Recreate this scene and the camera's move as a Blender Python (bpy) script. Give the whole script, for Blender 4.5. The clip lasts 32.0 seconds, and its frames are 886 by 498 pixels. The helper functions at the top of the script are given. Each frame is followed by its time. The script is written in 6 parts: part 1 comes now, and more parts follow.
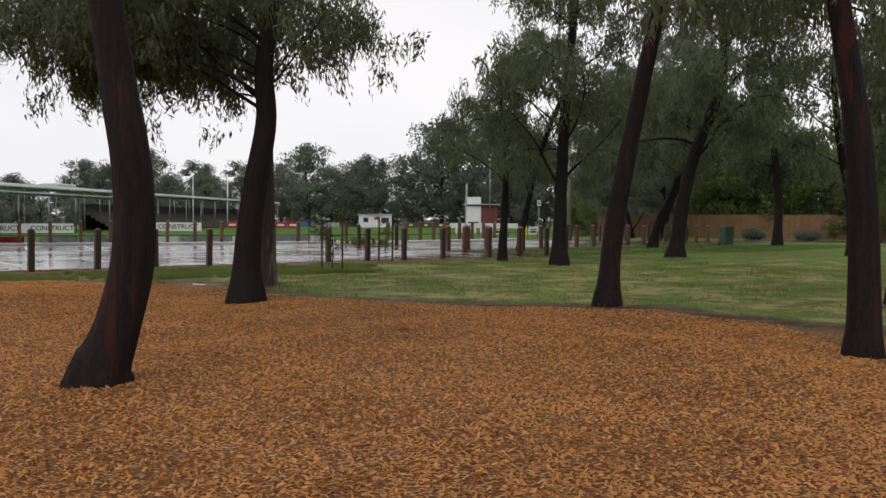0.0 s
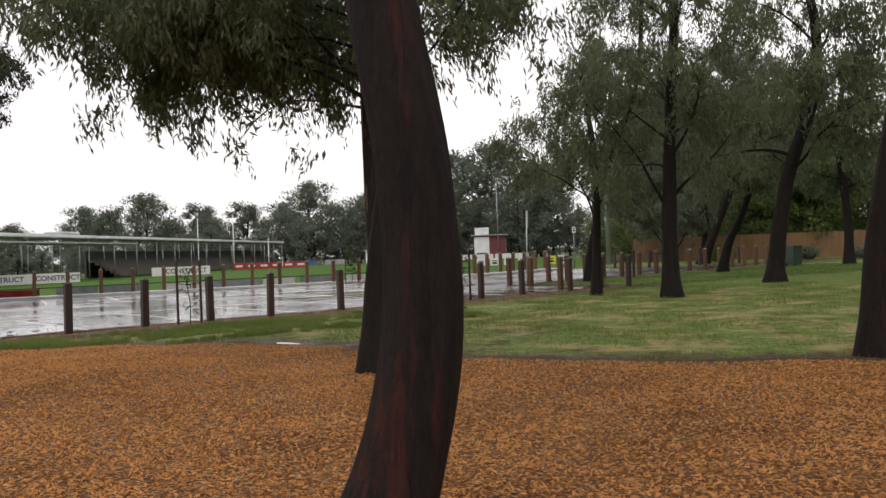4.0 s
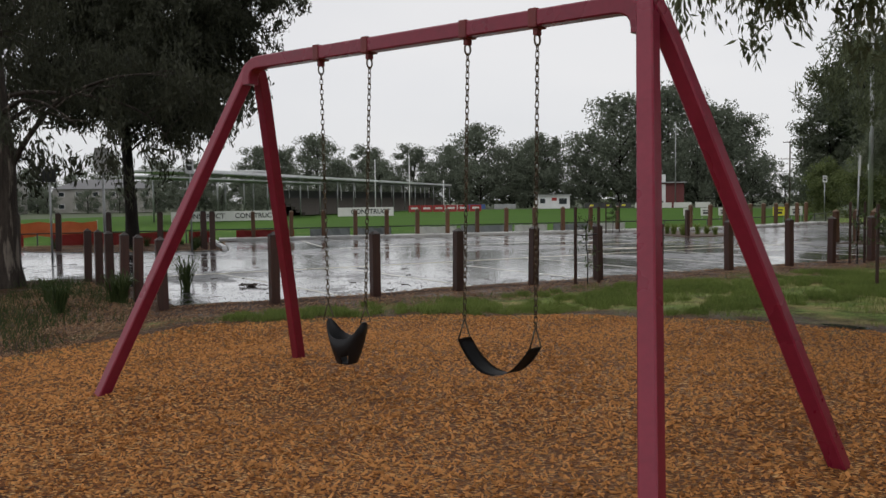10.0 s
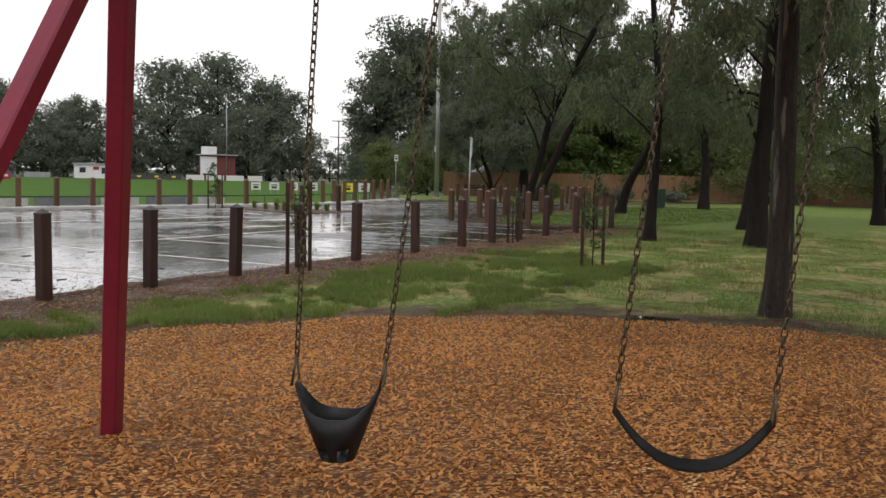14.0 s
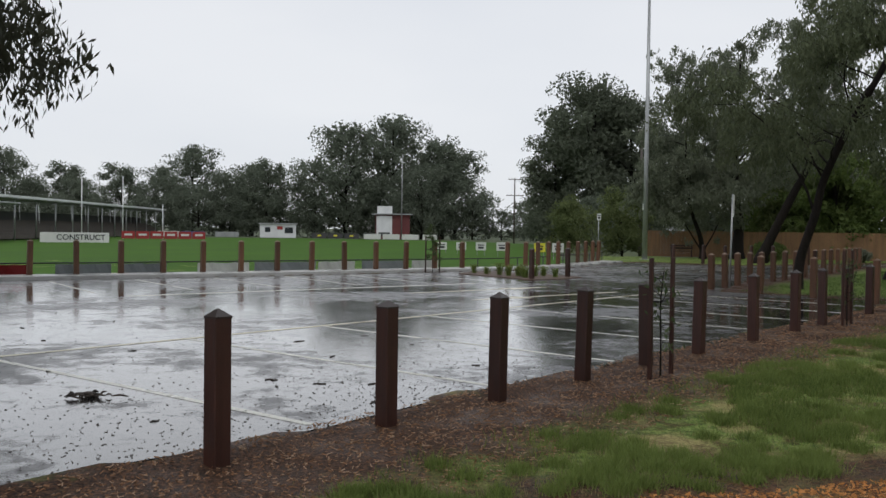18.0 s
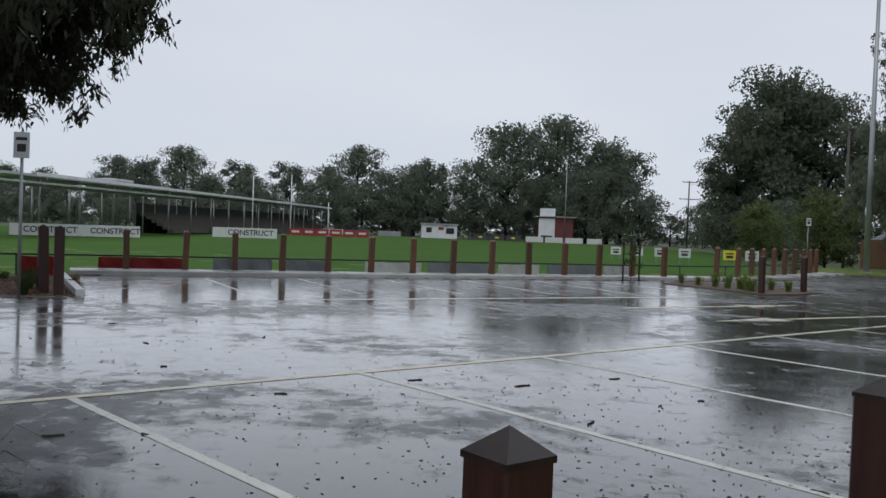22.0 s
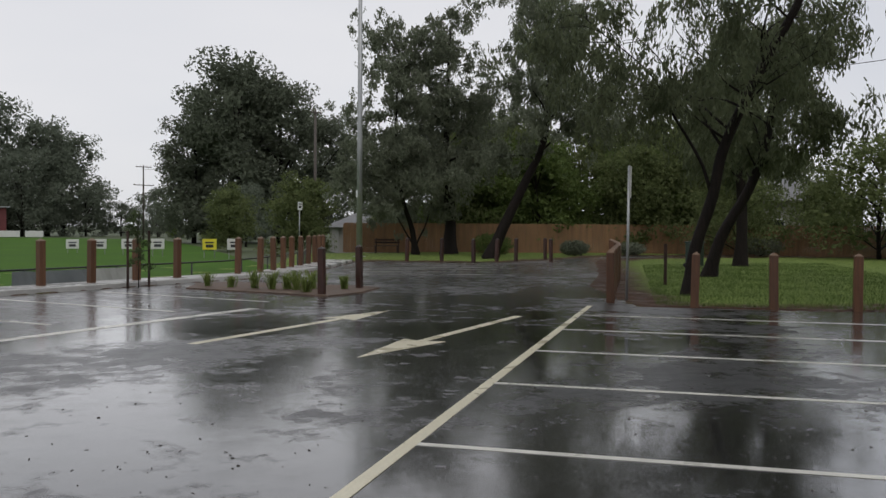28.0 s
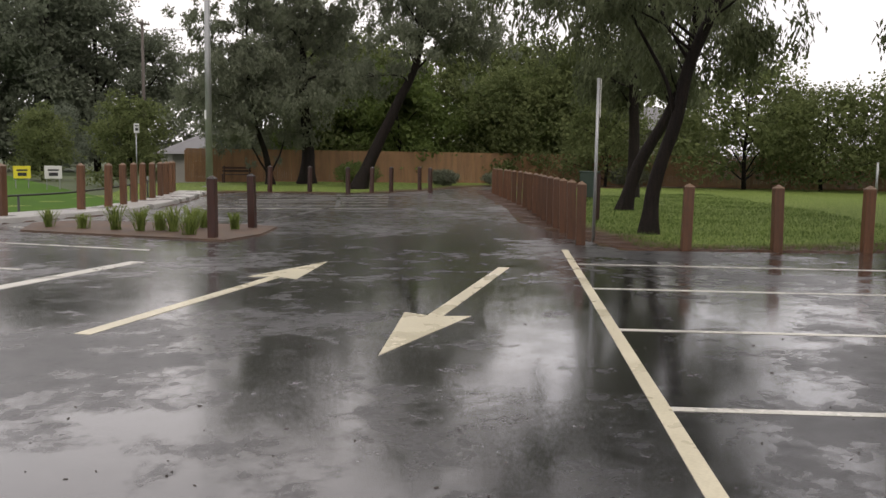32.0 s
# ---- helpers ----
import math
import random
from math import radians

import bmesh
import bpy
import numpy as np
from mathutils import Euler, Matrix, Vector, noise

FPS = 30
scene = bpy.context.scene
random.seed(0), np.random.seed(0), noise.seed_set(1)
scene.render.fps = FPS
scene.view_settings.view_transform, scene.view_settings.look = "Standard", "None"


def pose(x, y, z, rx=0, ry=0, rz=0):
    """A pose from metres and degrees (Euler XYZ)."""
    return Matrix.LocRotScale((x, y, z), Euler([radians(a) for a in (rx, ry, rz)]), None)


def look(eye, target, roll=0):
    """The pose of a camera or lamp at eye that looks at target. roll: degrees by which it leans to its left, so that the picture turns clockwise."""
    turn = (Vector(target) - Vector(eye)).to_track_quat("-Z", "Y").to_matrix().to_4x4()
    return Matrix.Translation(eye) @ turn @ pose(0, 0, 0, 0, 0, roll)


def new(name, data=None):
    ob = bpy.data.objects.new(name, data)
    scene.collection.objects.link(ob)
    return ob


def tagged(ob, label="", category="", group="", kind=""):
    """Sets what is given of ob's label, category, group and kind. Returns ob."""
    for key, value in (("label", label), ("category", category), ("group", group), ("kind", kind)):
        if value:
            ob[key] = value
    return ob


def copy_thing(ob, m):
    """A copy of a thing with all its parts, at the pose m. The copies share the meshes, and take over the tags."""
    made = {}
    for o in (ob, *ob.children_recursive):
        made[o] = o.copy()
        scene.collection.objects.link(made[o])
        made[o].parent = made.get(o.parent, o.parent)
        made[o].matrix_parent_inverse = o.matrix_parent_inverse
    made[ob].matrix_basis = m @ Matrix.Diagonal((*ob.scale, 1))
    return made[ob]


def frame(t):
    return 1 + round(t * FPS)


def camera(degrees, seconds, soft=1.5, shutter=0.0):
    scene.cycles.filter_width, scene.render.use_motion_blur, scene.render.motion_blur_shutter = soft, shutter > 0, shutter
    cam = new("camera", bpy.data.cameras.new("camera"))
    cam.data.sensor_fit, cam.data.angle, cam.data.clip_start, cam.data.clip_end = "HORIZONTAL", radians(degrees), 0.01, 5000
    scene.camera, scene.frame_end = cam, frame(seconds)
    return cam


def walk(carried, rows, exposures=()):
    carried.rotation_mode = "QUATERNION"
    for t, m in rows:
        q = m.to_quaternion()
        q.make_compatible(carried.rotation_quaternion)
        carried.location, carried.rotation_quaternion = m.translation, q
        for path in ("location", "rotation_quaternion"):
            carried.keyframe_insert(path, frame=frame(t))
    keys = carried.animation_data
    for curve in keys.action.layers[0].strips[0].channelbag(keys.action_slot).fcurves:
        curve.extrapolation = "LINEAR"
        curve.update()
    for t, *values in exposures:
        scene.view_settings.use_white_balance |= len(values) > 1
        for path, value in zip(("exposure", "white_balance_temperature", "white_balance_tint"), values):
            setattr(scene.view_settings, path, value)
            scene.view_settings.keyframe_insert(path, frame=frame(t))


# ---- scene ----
cam = camera(54.2, 32.0)
PATH = [
    (0, (0.627, 1.701, 1.388), (0.538, 3.698, 1.32), 0.3),
    (0.5, (0.37, 2.084, 1.347), (0.454, 4.081, 1.281), -0.2),
    (1, (0.046, 2.49, 1.378), (0.211, 4.482, 1.299), -0.9),
    (1.5, (-0.248, 2.988, 1.405), (-0.028, 4.973, 1.29), -0.6),
    (2, (-0.608, 3.362, 1.404), (-0.401, 5.349, 1.308), -0.7),
    (2.5, (-1.014, 3.91, 1.397), (-0.917, 5.907, 1.326), -1.7),
    (4.5, (-2.397, 5.477, 1.45), (-2.499, 7.474, 1.472), -1.7),
    (5, (-2.822, 5.81, 1.457), (-2.977, 7.803, 1.489), -1.0),
    (5.5, (-3.299, 6.022, 1.487), (-3.662, 7.988, 1.539), -0.1),
    (6, (-3.851, 6.235, 1.53), (-4.471, 8.136, 1.577), -0.3),
    (6.5, (-4.463, 6.523, 1.515), (-5.242, 8.365, 1.516), -0.0),
    (7, (-5.006, 6.701, 1.536), (-5.906, 8.487, 1.515), -0.1),
    (7.5, (-5.518, 6.894, 1.544), (-6.336, 8.719, 1.528), -0.6),
    (8, (-6.05, 7.121, 1.552), (-6.835, 8.96, 1.49), -1.2),
    (8.5, (-6.531, 7.368, 1.559), (-7.226, 9.241, 1.472), -1.3),
    (9, (-6.976, 7.637, 1.582), (-7.556, 9.551, 1.531), -1.3),
    (9.5, (-7.435, 7.875, 1.597), (-7.974, 9.8, 1.529), -1.6),
    (10, (-7.86, 8.14, 1.609), (-8.28, 10.093, 1.497), -0.7),
    (10.5, (-8.246, 8.439, 1.644), (-8.51, 10.419, 1.543), -1.6),
    (11, (-8.552, 8.751, 1.632), (-8.563, 10.748, 1.534), -2.3),
    (11.5, (-8.898, 8.989, 1.633), (-8.727, 10.978, 1.509), -1.7),
    (12, (-9.229, 9.313, 1.655), (-8.997, 11.294, 1.503), -1.5),
    (12.5, (-9.609, 9.58, 1.539), (-9.232, 11.539, 1.397), 0.8),
    (13, (-9.924, 9.846, 1.617), (-9.539, 11.8, 1.441), 2.6),
    (13.5, (-10.276, 10.179, 1.662), (-9.844, 12.121, 1.456), 2.4),
    (14, (-10.627, 10.701, 1.622), (-10.018, 12.599, 1.451), 1.1),
    (14.5, (-11.055, 11.132, 1.629), (-10.539, 13.055, 1.448), 1.8),
    (15, (-11.369, 11.396, 1.704), (-10.979, 13.35, 1.531), 1.7),
    (15.5, (-11.663, 11.893, 1.73), (-11.287, 13.852, 1.576), 2.6),
    (17.5, (-12.402, 13.904, 1.764), (-12.077, 15.876, 1.692), 1.2),
    (18, (-12.519, 14.475, 1.755), (-12.272, 16.459, 1.71), 0.8),
    (18.5, (-12.633, 15.006, 1.73), (-12.438, 16.996, 1.678), 1.1),
    (19, (-12.758, 15.555, 1.71), (-12.571, 17.543, 1.595), 1.5),
    (19.5, (-12.894, 16.14, 1.709), (-12.765, 18.13, 1.549), 1.7),
    (20, (-12.984, 16.733, 1.683), (-12.804, 18.72, 1.54), 2.3),
    (20.5, (-13.015, 17.392, 1.683), (-12.813, 19.379, 1.57), 2.2),
    (21, (-13.119, 17.976, 1.625), (-12.927, 19.964, 1.519), 2.4),
    (21.5, (-13.225, 18.45, 1.607), (-13.248, 20.448, 1.512), 2.6),
    (22, (-13.42, 19.10, 1.577), (-13.533, 21.097, 1.53), 2.1),
    (22.5, (-13.605, 19.60, 1.604), (-13.826, 21.588, 1.599), 1.0),
    (23, (-13.756, 19.914, 1.689), (-14.135, 21.878, 1.663), 0.2),
    (23.5, (-13.896, 20.409, 1.681), (-14.237, 22.378, 1.609), 0.0),
    (24, (-14.027, 21.133, 1.681), (-14.301, 23.113, 1.626), 0.4),
    (24.5, (-14.102, 21.808, 1.654), (-14.146, 23.807, 1.596), 0.5),
    (26.5, (-13.877, 24.919, 1.582), (-13.429, 26.868, 1.536), 1.1),
    (27, (-13.9, 25.444, 1.559), (-13.196, 27.316, 1.533), 2.0),
    (27.5, (-13.861, 25.973, 1.575), (-12.978, 27.767, 1.548), 1.1),
    (28, (-13.858, 26.469, 1.576), (-12.788, 28.158, 1.528), 0.4),
    (28.5, (-13.808, 27.007, 1.56), (-12.643, 28.631, 1.492), 0.5),
    (29, (-13.775, 27.553, 1.535), (-12.505, 29.095, 1.441), 0.8),
    (29.5, (-13.686, 28.121, 1.504), (-12.326, 29.583, 1.383), 1.0),
    (30, (-13.629, 28.663, 1.518), (-12.223, 30.078, 1.377), 1.7),
    (30.5, (-13.545, 29.242, 1.488), (-12.098, 30.613, 1.323), 1.4),
    (31, (-13.48, 29.79, 1.515), (-12.061, 31.19, 1.35), 1.0),
    (31.5, (-13.371, 30.335, 1.482), (-11.93, 31.708, 1.28), 1.5),
    (32, (-13.247, 30.892, 1.489), (-11.868, 32.325, 1.282), 0.8),
]
# brightness and white balance of the clip's own camera
EXPOSURES = [(0, 0.35, 6900, 13), (2, 0.68, 7050, 15), (5, 0.45, 7050, 14), (7, 0.2, 6850, 13), (9, 0.1, 6800, 12), (10.5, 0.1, 6800, 11), (12, 0.28, 6850, 12), (13, 0.48, 6850, 12), (14, 0.55, 6950, 13), (15.5, 0.25, 6900, 14), (18, 0.14, 6550, 10), (20, 0.08, 6650, 10), (21.5, -0.03, 6250, 10), (23, -0.1, 6150, 10), (24.5, -0.08, 6200, 10), (26.5, -0.15, 6350, 10), (28, 0.05, 6700, 12), (29, 0.34, 6900, 15), (30, 0.6, 7150, 16), (32, 0.68, 7250, 17)]
walk(cam, [(t, look(eye, target, roll)) for t, eye, target, roll in PATH], EXPOSURES)

# ---- world and sun: an even overcast sky ----
SUN_EL, SUN_AZ = 52.0, 200.0
world = bpy.data.worlds.new("overcast_sky")
scene.world = world
world.use_nodes = True
wn, wl = world.node_tree.nodes, world.node_tree.links
wn.clear()
w_out, w_bg = wn.new("ShaderNodeOutputWorld"), wn.new("ShaderNodeBackground")
w_sky, w_mix, w_noise = wn.new("ShaderNodeTexSky"), wn.new("ShaderNodeMix"), wn.new("ShaderNodeTexNoise")
w_ramp, w_geo, w_map = wn.new("ShaderNodeValToRGB"), wn.new("ShaderNodeTexCoord"), wn.new("ShaderNodeMapping")
w_sky.sky_type, w_sky.sun_disc = "NISHITA", False
w_sky.sun_elevation, w_sky.sun_rotation = radians(SUN_EL), radians(SUN_AZ)
w_map.inputs["Scale"].default_value = (1.0, 1.0, 3.0)
w_noise.inputs["Scale"].default_value = 1.6
w_noise.inputs["Detail"].default_value = 4.0
w_noise.inputs["Roughness"].default_value = 0.45
w_ramp.color_ramp.elements[0].position, w_ramp.color_ramp.elements[1].position = 0.3, 0.7
w_ramp.color_ramp.elements[0].color = (6.4, 6.75, 7.35, 1)
w_ramp.color_ramp.elements[1].color = (7.6, 7.8, 8.15, 1)
w_mix.data_type = "RGBA"
w_mix.inputs[0].default_value = 0.93
wl.new(w_geo.outputs["Generated"], w_map.inputs["Vector"])
wl.new(w_map.outputs["Vector"], w_noise.inputs["Vector"])
wl.new(w_noise.outputs["Fac"], w_ramp.inputs["Fac"])
wl.new(w_sky.outputs["Color"], w_mix.inputs[6])
wl.new(w_ramp.outputs["Color"], w_mix.inputs[7])
wl.new(w_mix.outputs[2], w_bg.inputs["Color"])
w_bg.inputs["Strength"].default_value = 0.1
wl.new(w_bg.outputs["Background"], w_out.inputs["Surface"])

sun = new("sun", bpy.data.lights.new("sun", "SUN"))
sun.data.energy, sun.data.angle, sun.data.color = 0.5, radians(25), (1.0, 0.98, 0.95)
sun.matrix_world = look((0, 0, 60), Vector((0, 0, 60)) - Vector((math.sin(radians(SUN_AZ)) * math.cos(radians(SUN_EL)), math.cos(radians(SUN_AZ)) * math.cos(radians(SUN_EL)), math.sin(radians(SUN_EL)))))


# ---- materials ----
class Nodes:
    """A small builder for one node material."""

    def __init__(self, name):
        self.mat = bpy.data.materials.new(name)
        self.mat.use_nodes = True
        self.tree = self.mat.node_tree
        self.bsdf = self.tree.nodes["Principled BSDF"]
        self.where = None

    def node(self, kind, **inputs):
        n = self.tree.nodes.new(kind)
        for key, value in inputs.items():
            self.put(n, key.replace("_", " "), value)
        return n

    def put(self, n, key, value):
        if isinstance(value, bpy.types.NodeSocket):
            self.tree.links.new(value, n.inputs[key])
        else:
            n.inputs[key].default_value = value

    def coords(self, space="Object", scale=(1, 1, 1)):
        if space == "World":
            src = self.node("ShaderNodeNewGeometry").outputs["Position"]
        else:
            src = self.node("ShaderNodeTexCoord").outputs[space]
        m = self.node("ShaderNodeMapping", Scale=scale)
        self.tree.links.new(src, m.inputs["Vector"])
        return m.outputs["Vector"]

    def noise(self, scale, detail=4.0, rough=0.55, space="World", stretch=(1, 1, 1)):
        n = self.node("ShaderNodeTexNoise", Scale=scale, Detail=detail, Roughness=rough)
        self.tree.links.new(self.coords(space, stretch), n.inputs["Vector"])
        return n.outputs["Fac"]

    def voronoi(self, scale, space="World", stretch=(1, 1, 1), out="Distance"):
        n = self.node("ShaderNodeTexVoronoi", Scale=scale)
        self.tree.links.new(self.coords(space, stretch), n.inputs["Vector"])
        return n.outputs[out]

    def ramp(self, fac, stops):
        n = self.node("ShaderNodeValToRGB")
        self.tree.links.new(fac, n.inputs["Fac"])
        els = n.color_ramp.elements
        while len(els) < len(stops):
            els.new(0.5)
        for e, (p, c) in zip(els, stops):
            e.position = p
            e.color = (*c, 1) if isinstance(c, tuple) else (c, c, c, 1)
        return n.outputs["Color"]

    def mix(self, fac, a, b, blend="MIX"):
        n = self.node("ShaderNodeMix")
        n.data_type, n.blend_type = "RGBA", blend
        for i, v in ((0, fac), (6, a), (7, b)):
            if isinstance(v, bpy.types.NodeSocket):
                self.tree.links.new(v, n.inputs[i])
            elif isinstance(v, tuple):
                n.inputs[i].default_value = (*v, 1)
            else:
                n.inputs[i].default_value = v if i == 0 else (v, v, v, 1)
        return n.outputs[2]

    def math(self, op, a, b=0.0):
        n = self.node("ShaderNodeMath")
        n.operation = op
        for i, v in ((0, a), (1, b)):
            if isinstance(v, bpy.types.NodeSocket):
                self.tree.links.new(v, n.inputs[i])
            else:
                n.inputs[i].default_value = v
        return n.outputs[0]

    def attribute(self, name):
        n = self.node("ShaderNodeAttribute")
        n.attribute_name = name
        return n.outputs["Fac"]

    def bump(self, height, strength=0.3, distance=0.01):
        n = self.node("ShaderNodeBump", Strength=strength, Distance=distance)
        self.tree.links.new(height, n.inputs["Height"])
        self.tree.links.new(n.outputs["Normal"], self.bsdf.inputs["Normal"])

    def done(self, color=None, rough=0.6, metal=0.0, spec=0.5):
        self.put(self.bsdf, "Metallic", metal)
        self.put(self.bsdf, "Roughness", rough)
        self.put(self.bsdf, "Specular IOR Level", spec)
        if color is not None:
            self.put(self.bsdf, "Base Color", (*color, 1) if isinstance(color, tuple) else color)
        return self.mat


def surface(name, dark, light, scale=3.0, rough=0.6, metal=0.0, spec=0.5, space="Object", stretch=(1, 1, 1), bump=0.2, dist=0.004, grain=60.0, vary=0.0):
    """Two-scale variation between two tones, with fine relief."""
    n = Nodes(name)
    big = n.noise(scale, 4, 0.6, space, stretch)
    fine = n.noise(grain, 3, 0.6, space, stretch)
    col = n.mix(n.ramp(big, ((0.3, 0.0), (0.7, 1.0))), dark, light)
    col = n.mix(0.35, col, n.ramp(fine, ((0.3, dark), (0.7, light))))
    if vary:
        rnd = n.node("ShaderNodeObjectInfo").outputs["Random"]
        gain = n.math("ADD", n.math("MULTIPLY", rnd, vary), 1 - vary / 2)
        hsv = n.node("ShaderNodeHueSaturation", Color=col, Value=gain)
        col = hsv.outputs["Color"]
    n.bump(n.mix(0.5, big, fine), bump, dist)
    rr = n.ramp(big, ((0.25, max(0.02, rough - 0.12)), (0.75, min(1.0, rough + 0.12))))
    return n.done(col, rr, metal, spec)


def bark_material(name, dark, light, pale=None):
    n = Nodes(name)
    furrow = n.noise(16, 7, 0.7, "Object", (1, 1, 0.10))
    fine = n.noise(40, 4, 0.6, "Object", (1, 1, 0.35))
    patch = n.noise(6.5, 5, 0.6, "Object", (1, 1, 0.12))
    col = n.mix(n.ramp(furrow, ((0.35, 0.0), (0.65, 1.0))), dark, light)
    col = n.mix(0.3, col, n.ramp(fine, ((0.3, dark), (0.7, light))))
    if pale:
        col = n.mix(n.ramp(patch, ((0.57, 0.0), (0.64, 0.9))), col, pale)
    n.bump(n.mix(0.4, furrow, fine), 1.0, 0.05)
    return n.done(col, n.ramp(furrow, ((0.3, 0.55), (0.7, 0.85))), 0, 0.15)


def leaf_material(name, dark, light, rough=0.6, spec=0.18):
    n = Nodes(name)
    geo = n.node("ShaderNodeNewGeometry")
    rnd = geo.outputs["Random Per Island"]
    clump = n.noise(0.7, 3, 0.5)
    col = n.mix(rnd, dark, light)
    col = n.mix(n.ramp(clump, ((0.35, 0.0), (0.65, 0.6))), col, light)
    mat = n.done(col, rough, 0, spec)
    soft = n.node("ShaderNodeBsdfTranslucent", Color=n.mix(0.4, col, light))
    mixer = n.node("ShaderNodeMixShader", Fac=0.42)
    n.tree.links.new(n.bsdf.outputs["BSDF"], mixer.inputs[1])
    n.tree.links.new(soft.outputs["BSDF"], mixer.inputs[2])
    n.tree.links.new(mixer.outputs["Shader"], n.tree.nodes["Material Output"].inputs["Surface"])
    return mat


def terrain_material():
    """Bark mulch, bare wet soil and patchy lawn on one sheet, parted by ragged edges."""
    n = Nodes("playground_ground")
    ragged = n.math("MULTIPLY", n.math("SUBTRACT", n.noise(2.2, 6, 0.65), 0.5), 1.6)
    frill = n.math("MULTIPLY", n.math("SUBTRACT", n.noise(14, 4, 0.7), 0.5), 0.7)
    edge = n.math("ADD", ragged, frill)
    mulch = n.ramp(n.math("ADD", n.math("MULTIPLY", n.math("ADD", n.attribute("mulch"), edge), 1.6), 0.5), ((0.0, 0.0), (1.0, 1.0)))
    dirt = n.ramp(n.math("ADD", n.math("ADD", n.attribute("dirt"), n.math("MULTIPLY", edge, 1.2)), 0.5), ((0.1, 0.0), (0.9, 1.0)))
    # chips lie every way: two fields turned against each other, parted by a fine mask
    fields = []
    for turn in (0.5, 2.0):
        cell = n.node("ShaderNodeTexVoronoi", Scale=34.0)
        place = n.node("ShaderNodeMapping", Rotation=(0, 0, turn), Scale=(1, 1.9, 1))
        n.tree.links.new(n.node("ShaderNodeNewGeometry").outputs["Position"], place.inputs["Vector"])
        n.tree.links.new(place.outputs["Vector"], cell.inputs["Vector"])
        fields.append(cell)
    either = n.ramp(n.noise(16, 2, 0.5), ((0.47, 0.0), (0.53, 1.0)))
    chip = n.mix(either, fields[0].outputs["Color"], fields[1].outputs["Color"])
    chip_d = n.mix(either, fields[0].outputs["Distance"], fields[1].outputs["Distance"])
    tone = n.noise(0.55, 4, 0.6)
    chips = n.ramp(chip, ((0.24, (0.04, 0.014, 0.006)), (0.45, (0.25, 0.084, 0.02)), (0.60, (0.51, 0.205, 0.052)), (0.76, (0.80, 0.47, 0.19))))
    chips = n.mix(n.ramp(tone, ((0.35, 0.45), (0.6, 0.0))), chips, (0.17, 0.075, 0.028))
    gap = n.ramp(chip_d, ((0.36, 0.0), (0.6, 0.75)))
    chips = n.mix(gap, chips, (0.055, 0.019, 0.007))
    chips = n.mix(n.ramp(n.noise(6.5, 4, 0.7), ((0.4, 0.22), (0.56, 0.0))), chips, (0.12, 0.045, 0.014))
    blade = n.noise(55, 3, 0.7, stretch=(1, 1, 1))
    patch = n.noise(0.9, 5, 0.6)
    grass = n.ramp(n.mix(0.45, blade, n.noise(10, 4, 0.65)), ((0.40, (0.032, 0.054, 0.012)), (0.5, (0.13, 0.19, 0.046)), (0.6, (0.27, 0.325, 0.10))))
    north = n.node("ShaderNodeSeparateXYZ", Vector=n.coords("World")).outputs["Y"]
    lush = n.math("MULTIPLY", n.math("SUBTRACT", north, 30.0), 0.02)
    grass = n.mix(n.ramp(n.math("SUBTRACT", patch, n.math("MAXIMUM", lush, 0.0)), ((0.47, 0.0), (0.58, 0.8))), grass, n.ramp(blade, ((0.38, (0.2, 0.155, 0.065)), (0.62, (0.48, 0.40, 0.19)))))
    bare = n.ramp(n.math("SUBTRACT", n.mix(0.4, n.noise(1.3, 5, 0.65), n.noise(6, 4, 0.7)), n.math("MAXIMUM", lush, 0.0)), ((0.5, 0.0), (0.6, 0.75)))
    soil = n.ramp(n.noise(30, 5, 0.7), ((0.4, (0.012, 0.007, 0.005)), (0.5, (0.052, 0.026, 0.015)), (0.63, (0.15, 0.077, 0.043))))
    col = n.mix(dirt, n.mix(bare, grass, soil), soil)
    col = n.mix(mulch, col, chips)
    relief = n.mix(mulch, blade, chip_d)
    n.bump(relief, 0.7, 0.03)
    rough = n.mix(dirt, 0.75, n.ramp(n.noise(1.5, 4), ((0.35, 0.35), (0.6, 0.75))))
    return n.done(col, n.mix(mulch, rough, 0.62), 0, n.mix(mulch, n.mix(dirt, 0.06, 0.14), 0.12))


